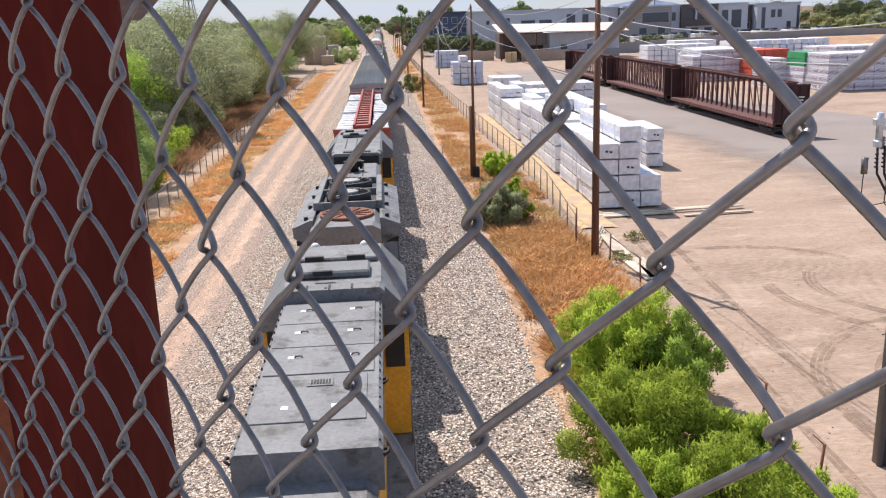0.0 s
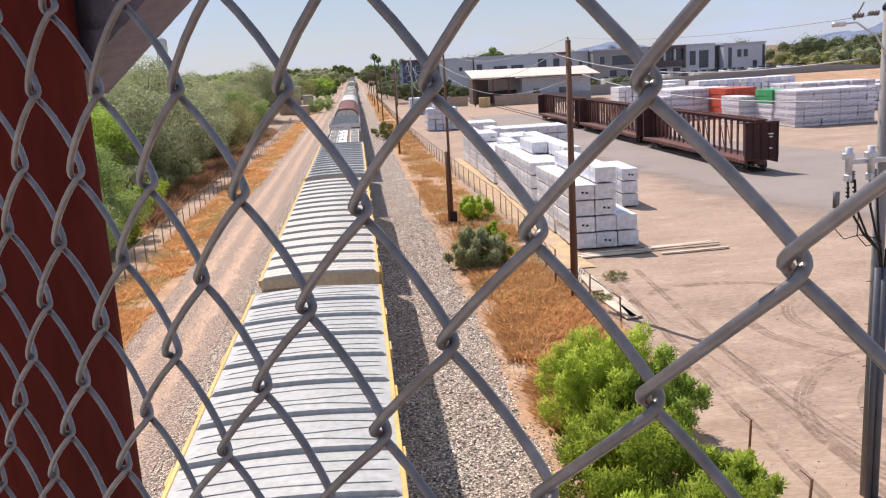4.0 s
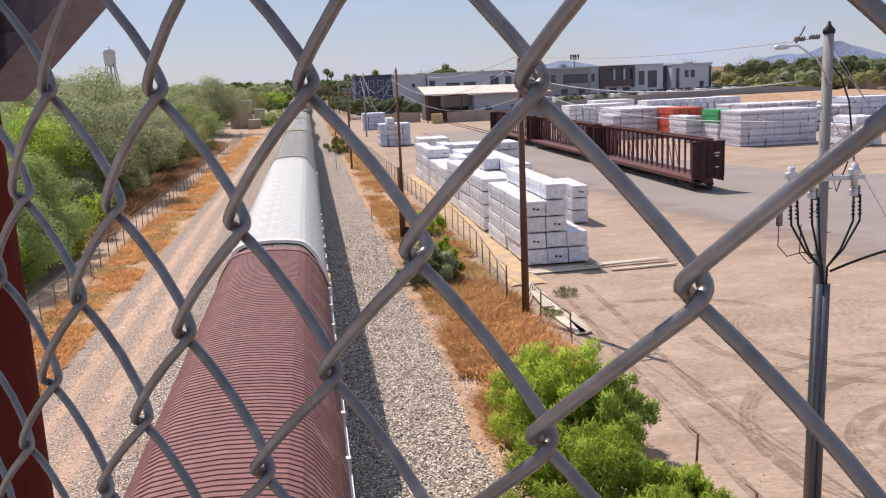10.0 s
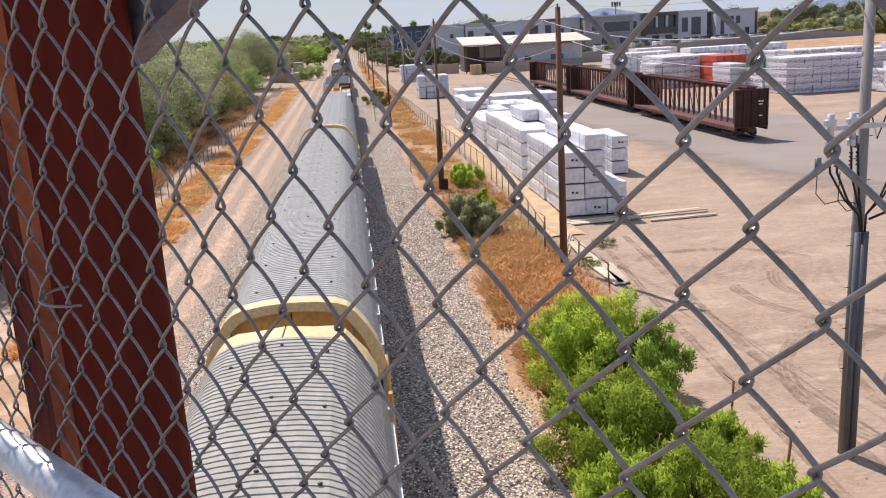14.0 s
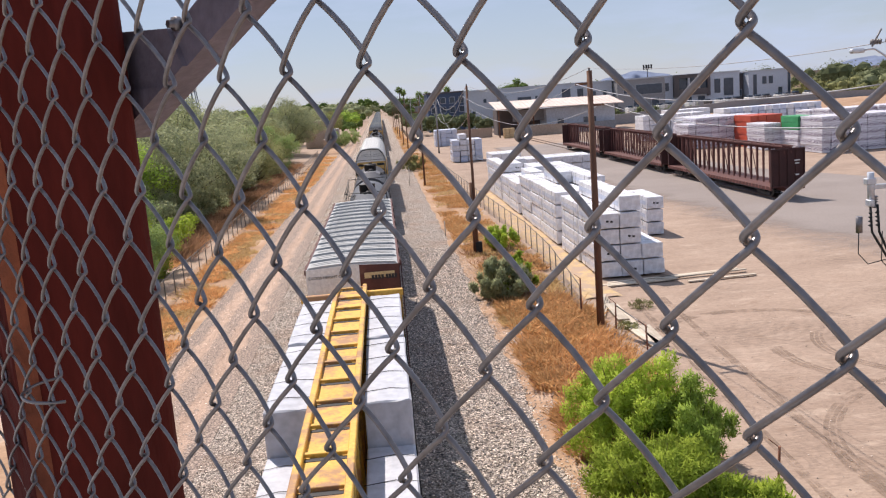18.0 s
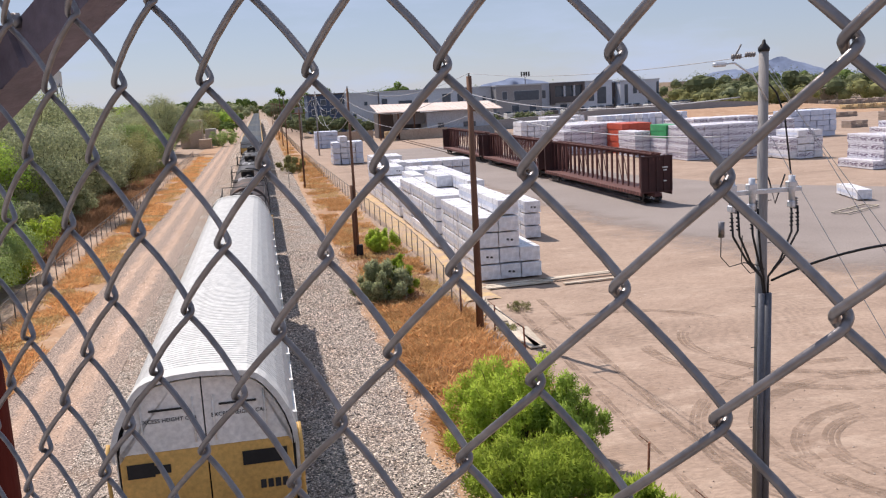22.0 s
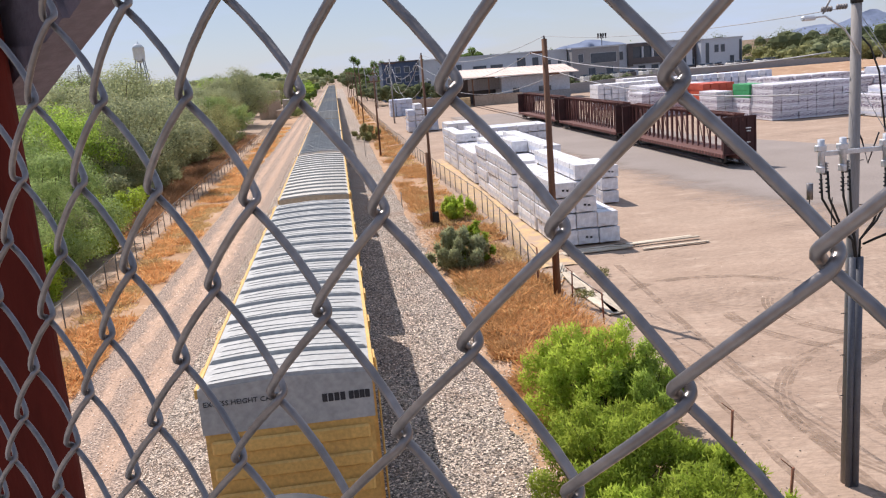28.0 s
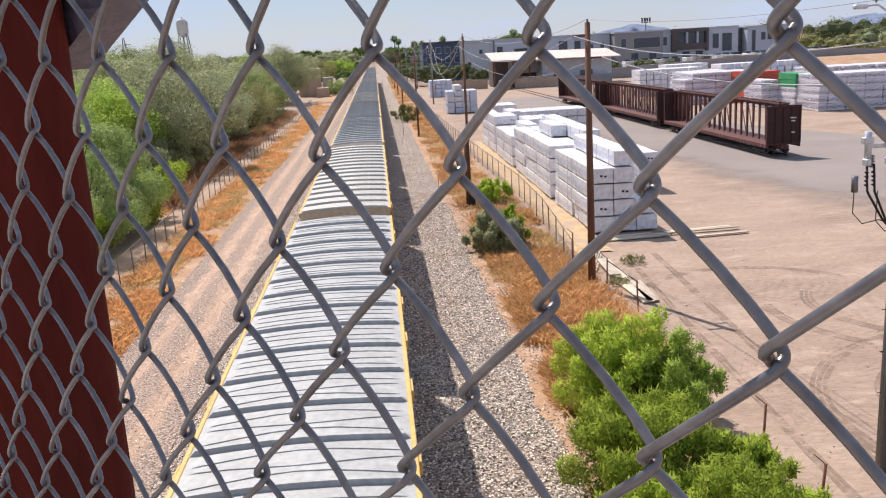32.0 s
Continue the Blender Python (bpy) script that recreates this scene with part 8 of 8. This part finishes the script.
def locomotive(s, label, plain=False):
    """A six-axle diesel with its long hood towards -y and its cab at the far end."""
    L = 22.4
    ob = car("locomotive", label, s)

    def add(name, f, key, m=None, lab=""):
        bm = bmesh.new()
        f(bm)
        return part(name, bm, key, ob, lab, m)

    add("underframe", lambda bm: (box(bm, -1.5, 1.5, 0.4, L - 0.4, 1.62, 1.92, 0.03), box(bm, -1.3, 1.3, 8.2, 14.2, 0.85, 1.62, 0.15)), "loco_grey")
    add("hood", lambda bm: box(bm, -0.92, 0.92, 1.1, 17.5, 1.92, 4.5, 0.04), "loco_yellow")
    top = [(-0.96, 4.45), (0.96, 4.45), (0.96, 4.95), (0.80, 5.10), (-0.80, 5.10), (-0.96, 4.95)]
    add("hood_top", lambda bm: extrude_y(bm, top, 1.3, 8.0 if plain else 11.7), "loco_grey")
    add("hood_top", lambda bm: extrude_y(bm, [(-0.90, 4.40), (0.90, 4.40), (0.90, 4.58), (0.76, 4.68), (-0.76, 4.68), (-0.90, 4.58)], 8.0 if plain else 11.7, 17.5), "loco_grey")
    # bevelled end with lamps, stripe and number bars
    add("hood_end", lambda bm: (box(bm, -0.9, 0.9, 0.75, 1.15, 1.92, 4.2, 0.12)), "loco_yellow")
    add("hood_end_top", lambda bm: plate(bm, [(-0.9, 4.22), (0.9, 4.22), (0.96, 4.5), (0.96, 5.0), (0.75, 5.12), (-0.75, 5.12), (-0.96, 5.0), (-0.96, 4.5)], 0.80, 1.3), "loco_grey")
    add("stripe", lambda bm: box(bm, -0.91, 0.91, 0.735, 0.75, 4.10, 4.18), "loco_red")
    for x in (-0.14, 0.14):
        add("headlight", lambda bm: lathe(bm, [(0.11, 0), (0.11, 0.05), (0.09, 0.06), (0.02, 0.03)], Matrix.Translation((x, 0.76, 3.85)) @ Euler((radians(90), 0, 0)).to_matrix().to_4x4(), 16), "letter_white")
    add("headlight_box", lambda bm: box(bm, -0.28, 0.28, 0.735, 0.755, 3.70, 4.0, 0.01), "loco_black")
    bars(ob, 4, 0.12, 0.24, "loco_red", -0.72, 0.742, 3.55, 0.16)
    bars(ob, 3, 0.12, 0.24, "loco_red", 0.38, 0.742, 3.55, 0.16)
    for x in (-0.72, 0.72):
        add("window", lambda bm: box(bm, x - 0.1, x + 0.1, 0.735, 0.75, 3.25, 3.75, 0.01), "loco_black")
    # flared radiators
    for sx in (-1, 1):
        def wing(bm):
            pr = [(sx * 0.94, 4.35), (sx * 1.50, 4.62), (sx * 1.52, 4.92), (sx * 1.02, 5.12), (sx * 0.94, 5.12)]
            extrude_y(bm, pr if sx > 0 else pr[::-1], 1.7, 7.4)
        add("radiator_wing", wing, "loco_grey")
        add("radiator_screen", lambda bm: box(bm, sx * 1.2 - 0.25, sx * 1.2 + 0.25, 1.9, 7.2, 4.36, 4.50), "loco_black")
        for k in range(4):
            add("lifting_lug", lambda bm: box(bm, sx * 1.15 - 0.06, sx * 1.15 + 0.06, 2.0 + k * 1.6, 2.08 + k * 1.6, 5.05, 5.16), "dark_metal")
    def fan(y, r, key, raised):
        z = 5.12
        if raised:
            add("fan_shroud", lambda bm: lathe(bm, [(r, z), (r, z + 0.30), (r - 0.05, z + 0.32), (r - 0.07, z + 0.18), (0.2, z + 0.18)], Matrix.Translation((0, y, 0)), 32), "loco_black")
            add("fan_hub", lambda bm: lathe(bm, [(0.30, z + 0.24), (0.30, z + 0.33), (0.26, z + 0.345), (0.02, z + 0.345)], Matrix.Translation((0, y, 0)), 24), "fan_grey", None, "pale grey fan hub")
            for k in range(18):
                a = math.tau * k / 18
                add("fan_rib", lambda bm: box(bm, 0.28, r - 0.04, -0.012, 0.012, z + 0.28, z + 0.31, m=Matrix.Translation((0, y, 0)) @ Euler((0, 0, a)).to_matrix().to_4x4()), "dark_metal")
        else:
            add("fan_grille", lambda bm: lathe(bm, [(r, z - 0.02), (r, z + 0.06), (r - 0.06, z + 0.07), (r - 0.08, z + 0.03), (0.05, z + 0.03)], Matrix.Translation((0, y, 0)), 32), key, None, "rust-brown round fan grille")
            for k in range(12):
                a = math.tau * k / 12
                add("fan_rib", lambda bm: box(bm, 0.05, r - 0.05, -0.012, 0.012, z + 0.03, z + 0.065, m=Matrix.Translation((0, y, 0)) @ Euler((0, 0, a)).to_matrix().to_4x4()), "car_brown_pale")
    fan(2.3, 0.78, "rust_brown", False)
    fan(4.2, 0.68, "", True)
    fan(6.15, 0.70, "", True)
    add("fan_well", lambda bm: box(bm, -0.84, 0.84, 3.2, 7.2, 5.10, 5.125), "loco_black")
    for sx in (-1, 1):
        add("well_side", lambda bm: box(bm, sx * 0.93 - 0.09, sx * 0.93 + 0.09, 3.1, 7.6, 5.08, 5.34, 0.015), "loco_grey")
        for k in range(12):
            add("rivet", lambda bm: box(bm, sx * 1.30 - 0.015, sx * 1.30 + 0.015, 2.0 + k * 0.45, 2.03 + k * 0.45, 4.98, 5.03), "letter_white")
    for y in (3.15, 5.2, 7.4):
        add("deck_rib", lambda bm: box(bm, -0.84, 0.84, y - (0.05 if y < 7 else 0.2), y + 0.05, 5.10, 5.33, 0.01), "loco_grey")
    if plain:
        # a raised hood of two sections with lift-off sheets and small white labels
        add("raised_hood", lambda bm: extrude_y(bm, [(-0.99, 4.5), (0.99, 4.5), (0.99, 5.08), (0.93, 5.13), (-0.93, 5.13), (-0.99, 5.08)], 10.7, 13.22), "loco_grey")
        add("raised_hood", lambda bm: extrude_y(bm, [(-0.99, 4.5), (0.99, 4.5), (0.99, 5.06), (0.93, 5.11), (-0.93, 5.11), (-0.99, 5.06)], 13.25, 16.95), "loco_grey")
        add("roof_sheet", lambda bm: box(bm, -0.90, 0.76, 11.55, 13.16, 5.13, 5.15, 0.008), "loco_grey")
        add("vent_plate", lambda bm: box(bm, -0.16, 0.24, 12.72, 13.0, 5.15, 5.165, 0.004), "loco_grey")
        add("vent_slots", lambda bm: [box(bm, -0.10 + k * 0.045, -0.075 + k * 0.045, 12.78, 12.94, 5.165, 5.175) for k in range(7)], "loco_black")
        for k in range(3):
            add("roof_sheet", lambda bm: box(bm, -0.90, 0.86, 13.30 + k * 1.20, 13.30 + k * 1.20 + 1.17, 5.11, 5.13, 0.008), "loco_grey")
            for x in (-0.52, 0.42):
                add("label_plate", lambda bm: box(bm, x - 0.05, x + 0.05, 13.95 + k * 1.2, 14.06 + k * 1.2, 5.13, 5.136), "letter_white")
                add("lift_eye", lambda bm: tube(bm, [(x + 0.06, 14.0 + k * 1.2, 5.13), (x + 0.08, 14.0 + k * 1.2, 5.16), (x + 0.17, 14.0 + k * 1.2, 5.16), (x + 0.19, 14.0 + k * 1.2, 5.13)], 0.012, 5), "dark_metal")
        for x, y in ((-0.42, 11.95), (0.30, 11.95), (0.55, 12.9)):
            add("label_plate", lambda bm: box(bm, x - 0.05, x + 0.05, y, y + 0.11, 5.15, 5.156), "letter_white")
        for sx in (-1, 1):
            for y in (10.78, 13.1):
                add("lifting_lug", lambda bm: tube(bm, [(sx * 0.99, y - 0.08, 5.0), (sx * 1.06, y - 0.05, 5.04), (sx * 1.06, y + 0.05, 5.04), (sx * 0.99, y + 0.08, 5.0)], 0.022, 6), "dark_metal")
            for k in range(18):
                add("rivet", lambda bm: box(bm, sx * 0.95 - 0.012, sx * 0.95 + 0.012, 10.9 + k * 0.34, 10.924 + k * 0.34, 5.09, 5.14), "dark_metal")
    else:
        add("exhaust", lambda bm: (lathe(bm, [(0.16, 5.1), (0.16, 5.5)], Matrix.Translation((0, 9.9, 0)), 12), box(bm, -0.35, 0.35, 9.82, 9.95, 5.25, 5.42, 0.04)), "loco_black")
        for x, yy in ((-0.26, 9.85), (0.26, 9.85), (-0.12, 10.2), (0.14, 10.2), (0, 9.6)):
            add("horn", lambda bm: lathe(bm, [(0.05, 0), (0.07, 0.2), (0.13, 0.26), (0.13, 0.3)], Matrix.Translation((x, yy, 5.2)), 12), "loco_black")
        for x in (-0.32, 0.32):
            add("roof_seam", lambda bm: box(bm, x - 0.015, x + 0.015, 7.2, 11.6, 5.10, 5.125), "dark_metal")
        add("filter_box", lambda bm: extrude_y(bm, [(-0.98, 4.9), (0.98, 4.9), (0.98, 5.3), (0.85, 5.38), (-0.85, 5.38), (-0.98, 5.3)], 12.6, 13.4), "loco_grey")
        add("louvre", lambda bm: [box(bm, -0.52 + k * 0.125, -0.42 + k * 0.125, 12.75, 13.15, 5.38, 5.42) for k in range(9)], "loco_black")
        add("filter_front", lambda bm: box(bm, -0.9, 0.9, 12.56, 12.60, 4.75, 5.26), "loco_black")
        # black sheet laid on the low hood as the shade in the gap
        add("filter_front", lambda bm: box(bm, -0.88, 0.88, 11.72, 12.55, 4.68, 4.80), "loco_black")
    add("roof_box", lambda bm: extrude_y(bm, [(-1.05, 4.9), (1.05, 4.9), (1.05, 5.28), (0.95, 5.36), (-0.95, 5.36), (-1.05, 5.28)], 13.4 if not plain else 16.98, 17.4), "loco_grey")
    for x in (-0.5, -0.05, 0.4):
        add("roof_seam", lambda bm: box(bm, x - 0.02, x + 0.02, 14.2 if not plain else 17.0, 17.3, 5.355, 5.375), "dark_metal")
    bars(ob, 4, 0.05, 0.10, "letter_dark", -0.12, 13.7 if not plain else 17.1, 5.362, 0.0, True)
    # cab: wide shoulders sloping at the top
    add("cab", lambda bm: extrude_y(bm, [(-1.5, 1.95), (1.5, 1.95), (1.5, 4.4), (-1.5, 4.4)], 17.4, 20.4), "loco_yellow")
    add("cab_roof", lambda bm: extrude_y(bm, [(-1.53, 4.4), (1.53, 4.4), (1.53, 4.72), (0.98, 5.34), (-0.98, 5.34), (-1.53, 4.72)], 17.35, 20.6), "loco_grey")
    for sx in (-1, 1):
        add("cab_window", lambda bm: box(bm, sx * 1.515 - 0.012, sx * 1.515 + 0.012, 17.9, 19.8, 3.5, 4.3, 0.01), "window_dark")
        add("rear_window", lambda bm: box(bm, sx * 1.2 - 0.2, sx * 1.2 + 0.2, 17.33, 17.36, 3.5, 4.42, 0.01), "loco_black")
    add("roof_hatch", lambda bm: box(bm, -0.9, 0.9, 19.0, 20.1, 5.34, 5.46, 0.03), "loco_grey")
    add("air_unit", lambda bm: box(bm, -0.75, 0.75, 17.8, 18.6, 5.34, 5.50, 0.04), "loco_grey")
    for x in (-0.55, 0.6):
        add("antenna_dome", lambda bm: lathe(bm, [(0.10, 5.34), (0.11, 5.42), (0.07, 5.48), (0.02, 5.50)], Matrix.Translation((x, 20.3, 0)), 14), "letter_white", None, "white antenna dome")
    for x, y in ((-0.45, 18.75), (0.45, 18.75), (-0.2, 17.6)):
        add("bracket", lambda bm: box(bm, x - 0.2, x + 0.2, y - 0.05, y + 0.05, 5.48, 5.58), "dark_metal")
    add("nose", lambda bm: box(bm, -1.2, 1.2, 20.4, 21.8, 1.95, 3.6, 0.15), "loco_yellow")
    for sx in (-1, 1):
        add("handrail", lambda bm: [tube(bm, [(sx * 1.48, 1.0, 2.9), (sx * 1.48, 17.2, 2.9)], 0.018, 5)] + [tube(bm, [(sx * 1.48, 1.0 + k * 1.6, 1.92), (sx * 1.48, 1.0 + k * 1.6, 2.9)], 0.016, 5) for k in range(11)], "loco_grey")
    for y in (0.55,):
        add("end_rail", lambda bm: [tube(bm, [(x, y, 1.92), (x, y, 3.0)], 0.018, 5) for x in (-1.4, -0.5, 0.5, 1.4)] + [tube(bm, [(-1.4, y, 3.0), (1.4, y, 3.0)], 0.018, 5)], "loco_grey")
    add("step_well", lambda bm: (box(bm, -1.5, -0.95, 0.3, 0.9, 0.9, 1.6, 0.03), box(bm, 0.95, 1.5, 0.3, 0.9, 0.9, 1.6, 0.03)), "loco_black")
    running_gear(ob, L, 3.6)


def train():
    locomotive(-0.6, "yellow and grey diesel locomotive with a flat panelled roof", True)
    locomotive(22.1, "yellow and grey diesel locomotive with roof fans and flared radiators")
    centre_beam_car(44.8, 25.4, "cb_red", "red centre-beam flat car loaded with white-wrapped lumber", (0.0, 0.10, 0.0, 0.14, 0.05))
    box_car(70.4, 20.5, "roof_galv", "yellow_paint", "roof_galv", "yellow box car with a pale ribbed roof and white end band")
    box_car(91.0, 20.6, "roof_tan", "yellow_paint", "tan_paint", "yellow box car with a dusty tan ribbed roof")
    box_car(111.7, 20.6, "roof_galv", "yellow_paint", "roof_galv", "yellow box car with a pale weathered ribbed roof")
    hopper_car(132.4, 20.4, "grey-brown covered hopper car with white hatches and roof walkways")
    box_car(153.0, 16.7, "roof_galv", "car_brown", "white_paint", "brown box car with a bowed pale roof and white end band", 0.0, 1.25, peak=5.66)
    auto_rack(169.8, 30.2, "rack_red", "rack_white", "door_rusty", "red-brown corrugated auto rack car with rusty white end doors", "door_rusty", None, True)
    auto_rack(200.3, 28.8, "rack_white", "rack_galv", "white_paint", "white corrugated auto rack car", "yellow_paint")
    auto_rack(229.3, 30.6, "rack_grey", "rack_galv", "tan_paint", "grey corrugated auto rack car", "yellow_paint", flaps=True)
    auto_rack(260.6, 29.3, "rack_galv", "rack_galv", "yellow_paint", "silver-grey corrugated auto rack car with a yellow end hoop", "yellow_paint", "hoop_cream", flaps=True)
    auto_rack(290.1, 29.0, "rack_galv", "rack_galv", "yellow_paint", "silver-grey corrugated auto rack car with yellow end guards", "yellow_paint", "hoop_cream", flaps=True)
    centre_beam_car(319.3, 24.7, "cb_yellow", "yellow centre-beam flat car loaded with white-wrapped lumber", (0.05, 0.9, 0.92, 0.05, 0.0))
    box_car(344.2, 19.8, "roof_galv", "car_brown", "white_paint", "brown box car with a pale ribbed roof and two-tone end", 0.0, patch="car_brown")
    tank_car(364.2, 21.4, "tank_grey", "dark grey tank car with a long roof platform and yellow marks", marks=("letter_yellow", -7.1, 4, 6), long_deck=True)
    tank_car(385.8, 16.6, "tank_black", "black tank car with a roof platform", marks=("letter_white", 4.6, 1, 6))
    auto_rack(402.5, 28.6, "rack_white", "rack_white", "white_paint", "white corrugated auto rack car with tan-yellow lower doors", "yellow_paint", None, True, split=5.03)
    tank_car(431.4, 18.9, "tank_rust", "rust-streaked black tank car", marks=("letter_white", -2.9, 4, 6))
    tank_car(450.4, 19.4, "tank_rust", "rust-patched black tank car with a roof platform", marks=("letter_white", 4.2, 4, 6))
    tank_car(469.9, 18.9, "tank_black", "glossy black tank car with white marks", marks=("letter_white", -3.2, 4, 6))
    tank_car(488.9, 18.9, "tank_black", "plain black tank car with a roof platform", marks=None)
    for k in range(17):
        s = 504.6 + 20.9 * k if k else 508.6
        box_car(s + (5.0 if k else 0), 20.7 if k else 21.6, ("roof_galv", "roof_tan", "roof_galv")[k % 3], "yellow_paint", ("roof_galv", "tan_paint", "white_paint")[k % 3],
                ("yellow box car with a pale ribbed roof", "yellow box car with a dusty tan ribbed roof", "yellow box car with a bowed pale roof and white end band")[k % 3], 0.05 if k % 3 else 0.0)


train()


# ---------------------------------------------------------------- standing flat cars
fc = thing("flat_car", "dark brown empty centre-beam flat car standing on a yard siding", "railway car", "standing flat cars")
# bulkheads take the darker brown that has their shade in it
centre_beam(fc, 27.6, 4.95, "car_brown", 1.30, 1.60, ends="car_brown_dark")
for k in range(38):
    bm = bmesh.new()
    y = 0.9 + k * 0.7
    box(bm, -1.50, -1.40, y - 0.05, y + 0.05, 1.30, 1.57, 0.01)
    part("stake_pocket", bm, "car_brown_pale", fc)
for y in (3.0, 24.6):
    truck(fc, y)
bm = bmesh.new()
box(bm, -0.12, 0.12, -0.1, 0.5, 0.85, 1.1, 0.03)
part("coupler", bm, "dark_metal", fc)
for x, z, w in ((0.75, 3.65, 0.5), (0.75, 3.4, 0.35), (0.75, 2.45, 0.3)):
    bm = bmesh.new()
    box(bm, x - w / 2, x + w / 2, 0.50, 0.512, z, z + 0.09)
    part("lettering", bm, "letter_white", fc)
fc.matrix_world = pose(33.55, 69.7, -0.45)
for y in (98.6, 127.5):
    copy_thing(fc, pose(33.55, y, -0.45))



# ---------------------------------------------------------------- what moves
def motions():
    for ob, s in TRAIN:
        walk(ob, [(t, pose(TRACK_X, s - SPEED * t, 0)) for t in (0.0, 0.1, 16.0, 31.9, 32.0)])


motions()
